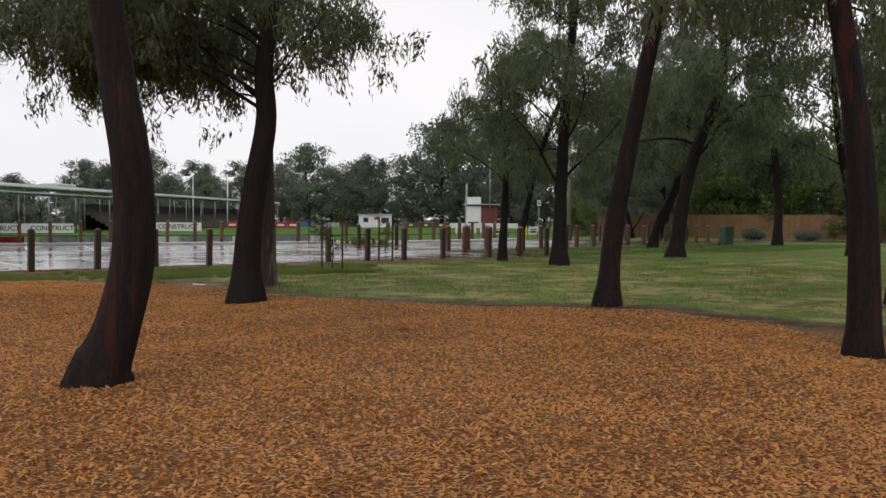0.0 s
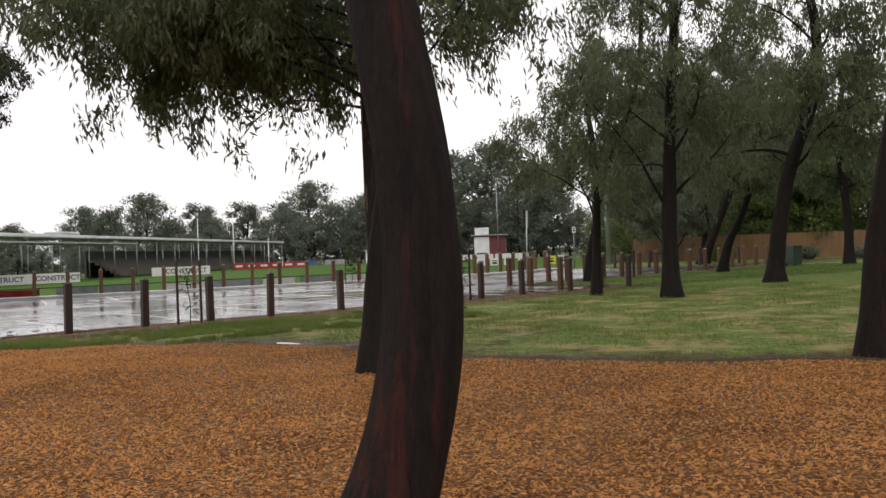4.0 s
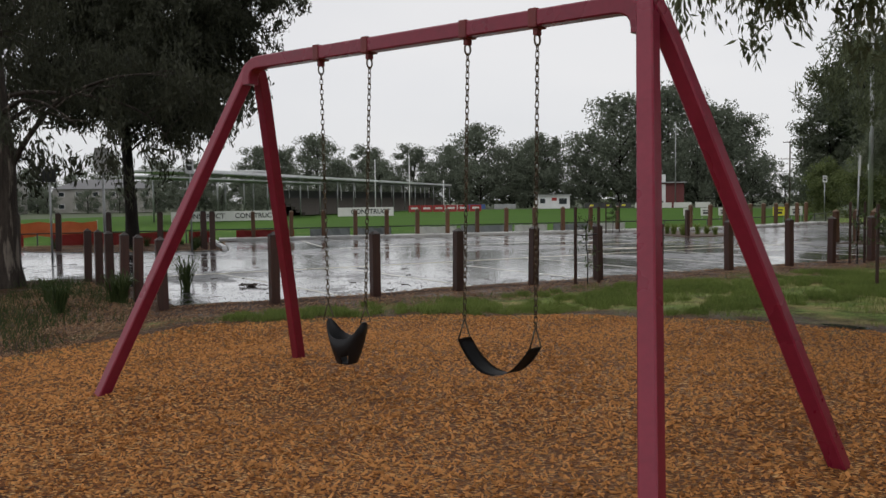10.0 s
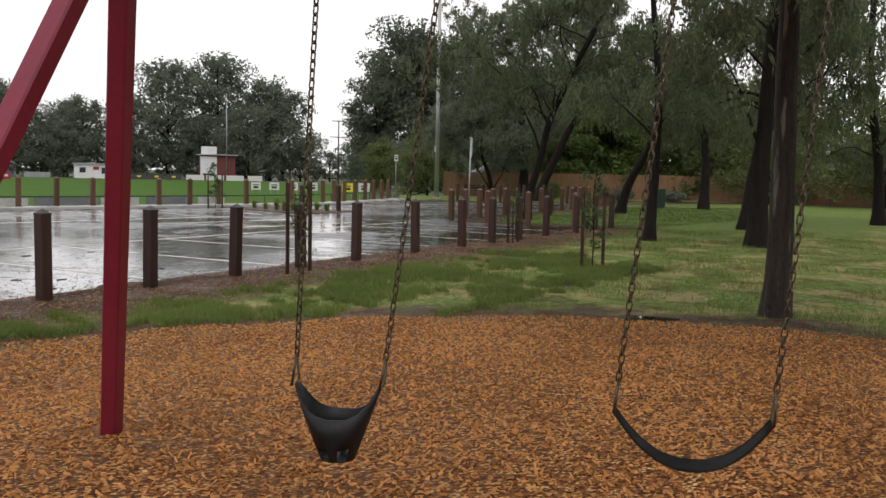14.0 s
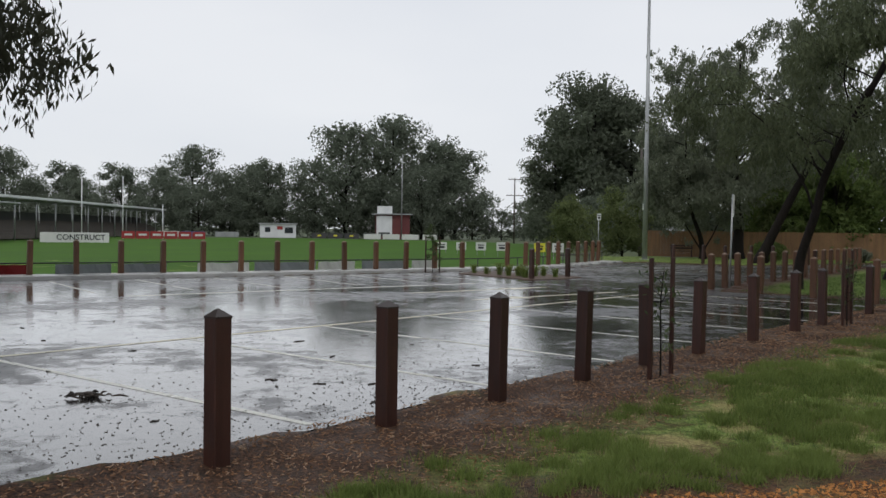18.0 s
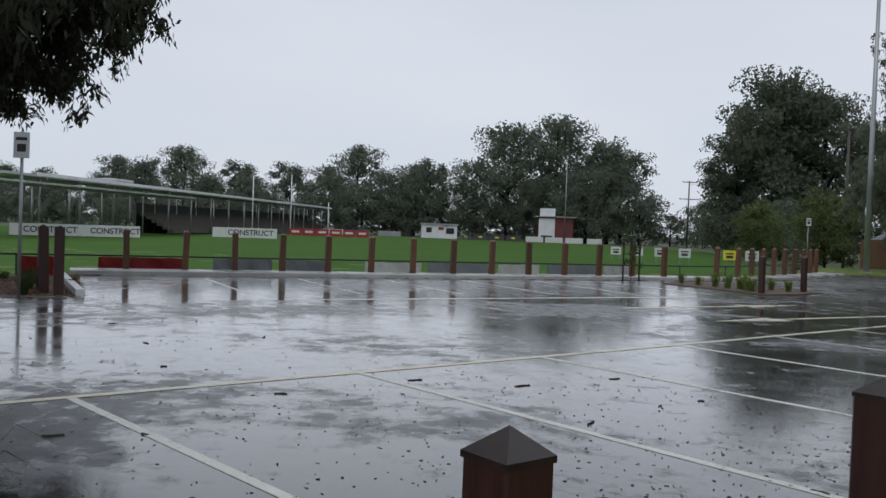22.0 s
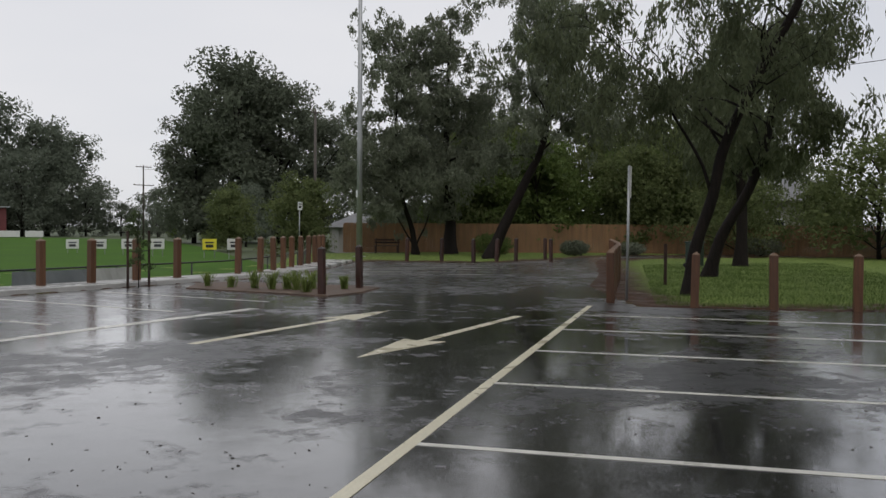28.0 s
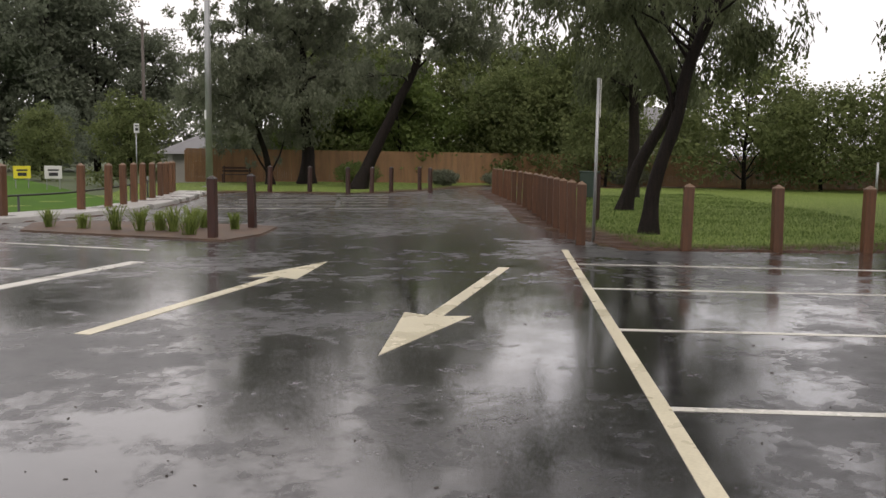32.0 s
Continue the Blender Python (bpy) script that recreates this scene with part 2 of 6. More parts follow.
def wet_asphalt():
    """Bitumen under a film of rain: deep film in shallow pools, damp grain between."""
    n = Nodes("wet_asphalt")
    grain = n.noise(130, 3, 0.7)
    agg = n.voronoi(160)
    pool = n.noise(0.22, 6, 0.6, stretch=(1, 1, 1))
    ripple = n.noise(3.0, 7, 0.62)
    mottle = n.noise(2.0, 8, 0.72)
    along = n.node("ShaderNodeSeparateXYZ", Vector=n.coords("World")).outputs["Y"]
    drain_sheen = n.ramp(n.math("MULTIPLY", n.math("SUBTRACT", along, 37.0), 0.1), ((0.1, 1.0), (0.9, 0.55)))
    film = n.math("MULTIPLY", n.ramp(n.mix(0.45, pool, mottle), ((0.43, 0.0), (0.50, 1.0))), drain_sheen)
    col = n.ramp(grain, ((0.3, (0.008, 0.008, 0.009)), (0.7, (0.034, 0.034, 0.036))))
    col = n.mix(n.ramp(n.noise(0.5, 4), ((0.35, 0.0), (0.7, 0.5))), col, (0.03, 0.028, 0.027))
    # paler colour up the drive stands in for sky reflected at low angles
    col = n.mix(n.math("SUBTRACT", 1.0, drain_sheen), col, (0.13, 0.127, 0.126))
    swell = n.noise(0.8, 5, 0.6, stretch=(1, 1, 1))
    wave = n.math("ADD", n.math("MULTIPLY", ripple, 0.55), n.math("MULTIPLY", swell, 1.6))
    n.bump(n.mix(n.math("MULTIPLY", film, 0.85), n.mix(0.5, agg, grain), wave), 0.3, 0.005)
    rough = n.mix(film, n.ramp(ripple, ((0.3, 0.3), (0.7, 0.5))), n.ramp(ripple, ((0.35, 0.06), (0.68, 0.2))))
    mat = n.done(col, rough, 0, 0.5)
    n.put(n.bsdf, "IOR", 1.5)
    n.put(n.bsdf, "Coat Weight", n.mix(film, 0.45, 1.0))
    n.put(n.bsdf, "Coat Roughness", n.mix(film, 0.3, n.ramp(mottle, ((0.42, 0.05), (0.6, 0.16)))))
    n.put(n.bsdf, "Coat IOR", 1.33)
    return mat


M = {}
M["terrain"] = terrain_material()
M["soil"] = surface("bed_mulch_soil", (0.04, 0.026, 0.018), (0.15, 0.095, 0.062), 2.0, 0.7, space="World", grain=28.0, bump=0.8, dist=0.02)
M["asphalt"] = wet_asphalt()
M["lawn"] = surface("sports_lawn", (0.045, 0.10, 0.018), (0.078, 0.155, 0.03), 0.12, 0.9, spec=0.04, space="World", grain=3.0, bump=0.4, dist=0.02)
M["far_ground"] = surface("far_ground", (0.03, 0.055, 0.015), (0.07, 0.085, 0.03), 0.05, 0.8, space="World", grain=1.0)
M["paint"] = surface("road_paint", (0.42, 0.41, 0.36), (0.72, 0.71, 0.64), 2.0, 0.3, space="World", grain=45.0, bump=0.15)
M["cream_paint"] = surface("cream_road_paint", (0.46, 0.42, 0.30), (0.74, 0.69, 0.52), 1.2, 0.3, space="World", grain=45.0, bump=0.15)
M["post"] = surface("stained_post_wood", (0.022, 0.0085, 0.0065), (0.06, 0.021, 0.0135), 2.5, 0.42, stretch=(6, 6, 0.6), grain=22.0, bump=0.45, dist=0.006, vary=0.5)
M["post_far"] = surface("orange_brown_post_wood", (0.055, 0.023, 0.011), (0.15, 0.066, 0.03), 2.5, 0.5, stretch=(6, 6, 0.6), grain=22.0, bump=0.45, dist=0.006, vary=0.5)
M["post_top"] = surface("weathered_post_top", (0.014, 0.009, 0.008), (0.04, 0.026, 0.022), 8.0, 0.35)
M["post_cap_far"] = surface("pale_brown_post_top", (0.09, 0.05, 0.03), (0.26, 0.17, 0.11), 8.0, 0.5)
M["concrete"] = surface("wet_concrete", (0.28, 0.28, 0.265), (0.48, 0.47, 0.45), 0.9, 0.3, space="World", grain=30.0)
M["damp_concrete"] = surface("damp_concrete", (0.07, 0.07, 0.068), (0.14, 0.138, 0.13), 0.9, 0.3, space="World", grain=30.0)
M["red_paint"] = surface("red_swing_paint", (0.155, 0.009, 0.026), (0.235, 0.016, 0.04), 1.5, 0.32, grain=25.0, bump=0.08, spec=0.5)
M["red_wear"] = surface("worn_swing_cap", (0.10, 0.012, 0.016), (0.17, 0.03, 0.03), 5.0, 0.5)
M["chain"] = surface("rusty_chain_steel", (0.045, 0.034, 0.024), (0.15, 0.118, 0.075), 6.0, 0.42, metal=0.7, grain=60.0)
M["rubber"] = surface("wet_black_rubber", (0.007, 0.007, 0.008), (0.018, 0.018, 0.02), 6.0, 0.5, spec=0.25, grain=90.0, bump=0.3, dist=0.002)
M["bark"] = bark_material("dark_wet_bark", (0.004, 0.0035, 0.003), (0.026, 0.019, 0.016))
M["bark_red"] = bark_material("peeling_red_bark", (0.004, 0.003, 0.003), (0.027, 0.018, 0.015), (0.05, 0.016, 0.012))
M["bark_pale"] = bark_material("mottled_pale_bark", (0.05, 0.041, 0.034), (0.17, 0.142, 0.118), (0.36, 0.31, 0.26))
M["bark_grey"] = bark_material("mottled_grey_brown_bark", (0.016, 0.013, 0.011), (0.075, 0.06, 0.05), (0.2, 0.172, 0.145))
M["leaf"] = leaf_material("gum_leaf", (0.045, 0.062, 0.034), (0.15, 0.172, 0.095))
# leaf tone darkened to stand in for crowns seen against the light
M["leaf_backlit"] = leaf_material("backlit_gum_leaf", (0.018, 0.021, 0.015), (0.062, 0.066, 0.042))
M["leaf_fence"] = leaf_material("fence_tree_leaf", (0.06, 0.085, 0.036), (0.175, 0.205, 0.085), 0.75, 0.08)
# far leaf tones lifted towards grey, a rain haze put into the colour
M["leaf_far_hazed"] = leaf_material("hazed_far_gum_leaf", (0.12, 0.138, 0.096), (0.205, 0.226, 0.162), 0.8, 0.05)
M["leaf_dist_hazed"] = leaf_material("hazed_distant_gum_leaf", (0.115, 0.137, 0.106), (0.172, 0.195, 0.147), 0.85, 0.03)
M["leaf_bright"] = leaf_material("bright_shrub_leaf", (0.05, 0.085, 0.025), (0.15, 0.20, 0.06))
# needles lifted the same way for haze
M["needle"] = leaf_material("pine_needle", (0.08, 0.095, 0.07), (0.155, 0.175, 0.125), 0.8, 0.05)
M["leaf_young"] = leaf_material("sapling_leaf", (0.03, 0.06, 0.02), (0.10, 0.13, 0.06))
M["blade"] = leaf_material("grass_blade", (0.045, 0.08, 0.018), (0.22, 0.28, 0.078))
M["straw"] = leaf_material("dry_grass_straw", (0.10, 0.085, 0.04), (0.34, 0.29, 0.15))
M["blade_lush"] = leaf_material("drive_lawn_blade", (0.028, 0.06, 0.014), (0.135, 0.20, 0.056))
M["timber"] = surface("fence_timber", (0.14, 0.075, 0.036), (0.32, 0.175, 0.082), 0.8, 0.6, stretch=(5, 5, 0.5), grain=14.0, bump=0.4)
M["steel"] = surface("galvanised_steel", (0.24, 0.25, 0.25), (0.42, 0.43, 0.43), 1.5, 0.38, metal=0.6, stretch=(1, 1, 0.2))
M["black_steel"] = surface("black_fence_steel", (0.012, 0.013, 0.013), (0.03, 0.032, 0.03), 3.0, 0.4, metal=0.2)
M["white"] = surface("white_paint", (0.58, 0.59, 0.6), (0.78, 0.79, 0.79), 0.6, 0.45)
M["offwhite"] = surface("offwhite_banner", (0.55, 0.55, 0.53), (0.72, 0.72, 0.70), 0.5, 0.5)
M["dark_text"] = surface("dark_lettering", (0.02, 0.022, 0.024), (0.04, 0.04, 0.042), 2.0, 0.5)
M["red_banner"] = surface("red_banner_cloth", (0.24, 0.018, 0.02), (0.36, 0.035, 0.032), 0.8, 0.55, grain=12)
M["orange"] = surface("orange_barrier_mesh", (0.42, 0.10, 0.035), (0.58, 0.18, 0.06), 1.5, 0.55)
M["grey_mesh"] = surface("grey_shade_mesh", (0.24, 0.26, 0.27), (0.36, 0.38, 0.39), 0.7, 0.6, grain=50)
M["brick_red"] = surface("red_painted_brick", (0.10, 0.022, 0.024), (0.17, 0.04, 0.038), 0.5, 0.6)
M["roof"] = surface("weathered_roof_sheet", (0.28, 0.29, 0.29), (0.48, 0.49, 0.49), 0.25, 0.35, metal=0.3)
# tone of dark boards, and grandstand shade put into the colour
M["shed_dark"] = surface("stand_shade_and_dark_board", (0.03, 0.03, 0.032), (0.08, 0.08, 0.08), 0.4, 0.7)
M["yellow"] = surface("yellow_sign", (0.62, 0.55, 0.03), (0.78, 0.70, 0.06), 1.0, 0.45)
M["pole_wood"] = surface("grey_pole_wood", (0.05, 0.042, 0.036), (0.12, 0.10, 0.085), 1.0, 0.7, stretch=(4, 4, 0.3))
M["debris"] = surface("fallen_bark_debris", (0.015, 0.011, 0.009), (0.06, 0.045, 0.035), 4.0, 0.6, vary=0.6)
M["blade_dark"] = leaf_material("dark_bed_grass", (0.022, 0.04, 0.014), (0.07, 0.095, 0.035))
M["bark_strip"] = leaf_material("pale_bark_strip", (0.16, 0.10, 0.065), (0.56, 0.41, 0.29), 0.7, 0.08)
M["litter"] = leaf_material("bark_litter", (0.02, 0.010, 0.006), (0.36, 0.20, 0.11))
M["chip"] = leaf_material("bark_chip", (0.11, 0.035, 0.010), (0.78, 0.385, 0.14), 0.7, 0.08)
M["puddle"] = Nodes("rain_puddle").done((0.03, 0.026, 0.02), 0.03, 0, 0.6)
M["house"] = surface("rendered_house_wall", (0.24, 0.23, 0.21), (0.40, 0.39, 0.36), 0.3, 0.7)
M["tile_roof"] = surface("grey_tile_roof", (0.10, 0.10, 0.105), (0.19, 0.19, 0.19), 0.4, 0.55)
M["glass"] = Nodes("dark_window_glass").done((0.02, 0.025, 0.03), 0.06, 0, 0.6)
M["blue"] = surface("blue_sign_cloth", (0.03, 0.07, 0.20), (0.06, 0.12, 0.3), 1.0, 0.5)
M["insulator"] = surface("sun_bleached_pale_timber", (0.3, 0.28, 0.25), (0.5, 0.48, 0.44), 1.0, 0.6)
M["bin"] = surface("dark_green_bin", (0.012, 0.03, 0.02), (0.03, 0.055, 0.038), 1.0, 0.45)


# ---- geometry helpers ----
U, V, O = Vector((0.743, 0.669)), Vector((-0.669, 0.743)), Vector((-13.397, 20.948))


def uv(u, v):
    """From the car park's own axes (along the near posts, towards the oval) to the world."""
    p = O + U * u + V * v
    return (p.x, p.y)


def mesh_of(name, verts, faces, material, smooth=False):
    me = bpy.data.meshes.new(name)
    me.from_pydata([tuple(v) for v in verts], [], faces)
    me.materials.append(material)
    if smooth:
        me.polygons.foreach_set("use_smooth", [True] * len(me.polygons))
    me.update()
    return me


def bm_mesh(name, bm, material, smooth=False):
    me = bpy.data.meshes.new(name)
    bm.normal_update()
    bm.to_mesh(me)
    bm.free()
    me.materials.append(material)
    if smooth:
        me.polygons.foreach_set("use_smooth", [True] * len(me.polygons))
    return me


def part(name, bm, material, parent, label="", smooth=False):
    """Links a bmesh (or a finished mesh) as one mesh object under a thing or a part."""
    me = bm_mesh(name, bm, material, smooth) if isinstance(bm, bmesh.types.BMesh) else bm
    ob = new(name, me)
    ob.parent = parent
    return tagged(ob, label)


def thing(name, m, label, category, group="", kind=""):
    ob = new(name)
    ob.empty_display_size = 0.2
    ob.matrix_world = m
    return tagged(ob, label, category, group, kind)


def solid(name, bm, material, label, category, m=None, group="", kind="", smooth=False):
    ob = new(name, bm_mesh(name, bm, material, smooth) if isinstance(bm, bmesh.types.BMesh) else bm)
    if m is not None:
        ob.matrix_world = m
    return tagged(ob, label, category, group, kind)


def box(bm, size, centre, turn=0.0, bevel=0.0, tilt=None):
    m = Matrix.Translation(centre) @ Matrix.Rotation(turn, 4, "Z")
    if tilt is not None:
        m = m @ tilt
    geo = bmesh.ops.create_cube(bm, size=1.0, matrix=m @ Matrix.Diagonal((*size, 1)))
    if bevel:
        edges = list({e for v in geo["verts"] for e in v.link_edges})
        bmesh.ops.bevel(bm, geom=edges, offset=bevel, segments=2, affect="EDGES", profile=0.6)
    return bm


def boxes(*items, bevel=0.0):
    bm = bmesh.new()
    for it in items:
        box(bm, it[0], it[1], *(it[2:3] or (0.0,)), bevel=bevel)
    return bm


def tube_data(points, radii, sides=8, cap=True, wobble=0.0, rng=None):
    """Vertices and faces of a tube along a polyline."""
    pts = [Vector(p) for p in points]
    verts, faces = [], []
    side = Vector((1, 0, 0))
    for i, p in enumerate(pts):
        d = (pts[min(i + 1, len(pts) - 1)] - pts[max(i - 1, 0)]).normalized()
        a = (side - d * side.dot(d))
        a = a.normalized() if a.length > 1e-4 else d.orthogonal().normalized()
        b = d.cross(a)
        side = a
        for k in range(sides):
            w = 2 * math.pi * k / sides
            r = radii[i] * (1 + (wobble * rng.uniform(-1, 1) if wobble else 0))
            verts.append(p + a * (math.cos(w) * r) + b * (math.sin(w) * r))
    for i in range(len(pts) - 1):
        for k in range(sides):
            k2 = (k + 1) % sides
            faces.append((i * sides + k, i * sides + k2, (i + 1) * sides + k2, (i + 1) * sides + k))
    if cap:
        faces.append(tuple(reversed(range(sides))))
        faces.append(tuple((len(pts) - 1) * sides + k for k in range(sides)))
    return verts, faces


def tube(name, points, radii, material, sides=8, wobble=0.0, rng=None, smooth=True):
    if not isinstance(radii, (list, tuple)):
        radii = [radii] * len(points)
    v, f = tube_data(points, radii, sides, True, wobble, rng)
    return mesh_of(name, v, f, material, smooth)


def smooth_path(points, n=4):
    """A rounded line through the points (Catmull-Rom)."""
    p = [Vector(q) for q in points]
    p = [p[0] * 2 - p[1]] + p + [p[-1] * 2 - p[-2]]
    out = []
    for i in range(1, len(p) - 2):
        for k in range(n):
            t = k / n
            a, b, c, d = p[i - 1], p[i], p[i + 1], p[i + 2]
            out.append(0.5 * (2 * b + (c - a) * t + (2 * a - 5 * b + 4 * c - d) * t * t + (3 * b - a - 3 * c + d) * t ** 3))
    out.append(p[-2])
    return out


def inside(px, py, poly):
    """Which of the points lie in the polygon, and their distance to its edge (positive inside)."""
    ins = np.zeros(px.shape, bool)
    dist = np.full(px.shape, 1e9)
    for (x0, y0), (x1, y1) in zip(poly, poly[1:] + poly[:1]):
        cross = ((y0 > py) != (y1 > py)) & (px < (x1 - x0) * (py - y0) / ((y1 - y0) or 1e-9) + x0)
        ins ^= cross
        ll = (x1 - x0) ** 2 + (y1 - y0) ** 2
        t = np.clip(((px - x0) * (x1 - x0) + (py - y0) * (y1 - y0)) / ll, 0, 1)
        dist = np.minimum(dist, np.hypot(px - x0 - t * (x1 - x0), py - y0 - t * (y1 - y0)))
    return np.where(ins, dist, -dist)


def prism(poly, z0, z1):
    """A flat-topped slab over a polygon."""
    bm = bmesh.new()
    low = [bm.verts.new((x, y, z0)) for x, y in poly]
    top = [bm.verts.new((x, y, z1)) for x, y in poly]
    bm.faces.new(top)
    for i in range(len(poly)):
        j = (i + 1) % len(poly)
        bm.faces.new((low[i], low[j], top[j], top[i]))
    bmesh.ops.recalc_face_normals(bm, faces=bm.faces)
    return bm


# ---- the plan ----
MULCH = [(-3.2, 17.2), (-4.6, 18.6), (-6.0, 19.6), (-8.3, 20.1), (-10.5, 19.8), (-12.0, 19.3), (-13.2, 18.4), (-14.1, 16.5), (-14.8, 14.5), (-15.5, 10), (-14, 2), (-8, -6), (4, -7), (12, -2), (9, 6), (6.4, 10.6), (4.9, 12.8), (3.3, 14.9), (1.1, 15.6), (-1.5, 16.0)]
BED = [(-14.3, 19.2), (-15.2, 20.4), (-18.9, 24.3), (-21.5, 23.0), (-27, 20.2), (-45, 12), (-45, 2), (-20, 6), (-14.8, 14.5), (-14.0, 17)]
edge_rng = random.Random(12)
LOT = [uv(-1.3 + 0.45 * i, 0.42 + edge_rng.uniform(-0.06, 0.06) + 0.08 * math.sin(i * 0.7)) for i in range(52)] + [uv(22.0, 0.45), uv(21.6, 2.5), uv(21.4, 5.3), (2.2, 44.2), (6.1, 48.2), (10.4, 52.9), (14.3, 57.3), (15.6, 58.7), (18.5, 60.4), (22, 61.2), (30, 60.0), (45, 50), (47, 52.5), (31, 63.0), (22, 64.5), (13.5, 60.2), (10.0, 59.2), (7.2, 60.6), (5.6, 62.5), (3.6, 61.6), (0.8, 57.6), (-1.6, 54.6), (-3.6, 52.4), (-6.4, 50.9), (-15.0, 46.1), (-24.0, 41.6), (-24.3, 41.2), (-21.4, 35.6), (-22.0, 34.9), (-25.4, 33.8), (-34, 36.0), (-60, 26), (-60, 8), (-45, 13), (-27, 20.9), (-21.3, 23.7), (-18.8, 24.9), (-14.9, 20.6)]
ISLE = [(-21.2, 35.2), (-24.2, 41.4), (-33, 37.0), (-45, 31), (-45, 28), (-34, 35.6), (-25.4, 33.6), (-22, 34.8)]
OVAL_EDGE = [(-60, 24.0), (-44, 32.0), (-33, 37.8), (-25.2, 42.9), (-15.6, 47.9), (-7.0, 52.7), (-4.6, 54.2), (-2.6, 56.6), (-0.6, 59.4), (2.0, 63.5), (5.0, 70)]


def ground_z(x, y):
    """Height of the playground and its lawn."""
    z = 0.13 * np.exp(-(((x + 9.2) / 4.2) ** 2 + ((y - 13.7) / 4.0) ** 2) ** 2)
    z = z - 0.14 * np.exp(-(((x + 10.2) / 0.8) ** 2 + ((y - 14.3) / 0.8) ** 2)) - 0.14 * np.exp(-(((x + 8.6) / 0.9) ** 2 + ((y - 13.3) / 0.9) ** 2))
    return z + 0.025 * np.sin(x * 1.3 + 0.5) * np.sin(y * 1.1) + 0.012 * np.sin(x * 3.1) * np.sin(y * 2.7 + 1)


def cover_z(x, y):
    """Height of the ground sheet where loose cover lies."""
    lot = inside(x, y, LOT)
    z = ground_z(x, y) * np.clip(-lot / 1.2, 0, 1)
    return np.where(lot > -0.3, 0.02, np.where(lot > -0.5, np.minimum(z, 0.03), z))


def build_terrain():
    step = 0.3
    xs, ys = np.arange(-46, 46.01, step), np.arange(-9, 75.01, step)
    gx, gy = np.meshgrid(xs, ys)
    lot, mulch = inside(gx, gy, LOT), inside(gx, gy, MULCH)
    oval = OVAL_EDGE + [(5, 400), (-400, 400), (-400, 24)]
    ov = inside(gx, gy, oval)
    z = ground_z(gx, gy) * np.clip(-lot / 1.2, 0, 1)
    z = np.where(lot > 0.1, -0.12, np.where(lot > -0.5, np.minimum(z, 0.03), z))
    z = np.where((lot <= 0.1) & (lot > -0.3), 0.02, z)
    z = np.where(ov > -1.6, z - 0.62 * np.clip((ov + 1.6) / 1.4, 0, 1), z)
    vv = (gx - O.x) * V.x + (gy - O.y) * V.y
    uu = (gx - O.x) * U.x + (gy - O.y) * U.y
    dirt = np.where((uu > -2.5) & (uu < 24), 1.15 - np.abs(vv + 0.3), -2.0)
    dirt = np.maximum(dirt, 0.55 - np.abs(mulch + 0.25))
    dirt = np.maximum(dirt, inside(gx, gy, BED) * 0.8)
    dirt = np.maximum(dirt, inside(gx, gy, ISLE) * 1.5)
    dirt = np.maximum(dirt, 0.9 - np.abs(lot + 0.4) - np.where(uu > 21, 0, 0.15))
    for tx, ty, rr in ((-9.0, 24.35, 0.9), (-3.3, 24.6, 0.7), (-2.9, 31.0, 0.7)):
        dirt = np.maximum(dirt, (rr - np.hypot(gx - tx, gy - ty)) * 1.5)
    ny, nx = gx.shape
    verts = np.stack([gx.ravel(), gy.ravel(), z.ravel()], 1)
    idx = np.arange(nx * ny).reshape(ny, nx)
    quads = np.stack([idx[:-1, :-1].ravel(), idx[:-1, 1:].ravel(), idx[1:, 1:].ravel(), idx[1:, :-1].ravel()], 1)
    me = bpy.data.meshes.new("ground")
    me.from_pydata(verts.tolist(), [], quads.tolist())
    me.materials.append(M["terrain"])
    for nm, data in (("mulch", mulch), ("dirt", dirt)):
        at = me.attributes.new(nm, "FLOAT", "POINT")
        at.data.foreach_set("value", np.clip(data, -3, 3).ravel().astype(np.float32))
    me.polygons.foreach_set("use_smooth", [True] * len(me.polygons))
    return tagged(new("ground", me), "bark mulch, wet soil and patchy green lawn", "ground", kind="structure")


build_terrain()
far = bmesh.new()
bmesh.ops.create_grid(far, x_segments=40, y_segments=40, size=3000, matrix=Matrix.Translation((0, 0, -0.72)))
solid("ground", far, M["far_ground"], "flat suburban ground reaching to the horizon", "ground", kind="structure")
oval_pts = [(x, y) for x, y in OVAL_EDGE[:-1]] + [(14, 120), (22, 165), (10, 195), (-20, 205), (-60, 195), (-95, 165), (-105, 110), (-90, 50), (-75, 32)]
solid("ground", prism([(x, y) for x, y in oval_pts], -0.75, -0.60), M["lawn"], "bright green mown grass of the sports oval", "sports field", kind="structure")
lot_bm = prism(LOT, -0.10, 0.0)
bmesh.ops.triangulate(lot_bm, faces=[f for f in lot_bm.faces if len(f.verts) > 4])
solid("road", lot_bm, M["asphalt"], "wet black asphalt car park with standing rain", "car park", kind="structure")


# ---- painted lines ----
def stripe(name, a, b, width, material, label, z=0.004):
    a, b = Vector(a), Vector(b)
    d = (b - a).normalized()
    n = Vector((-d.y, d.x)) * width / 2
    bm = prism([tuple(a - n), tuple(b - n), tuple(b + n), tuple(a + n)], z - 0.003, z)
    return solid(name, bm, material, label, "road marking", kind="structure")


for a, b in ((uv(-2.2, 6.50), uv(8, 6.33)), (uv(8, 6.33), uv(21.3, 6.29))):
    stripe("bay_line", a, b, 0.108, M["cream_paint"], "long cream painted line closing the parking bays", 0.005)
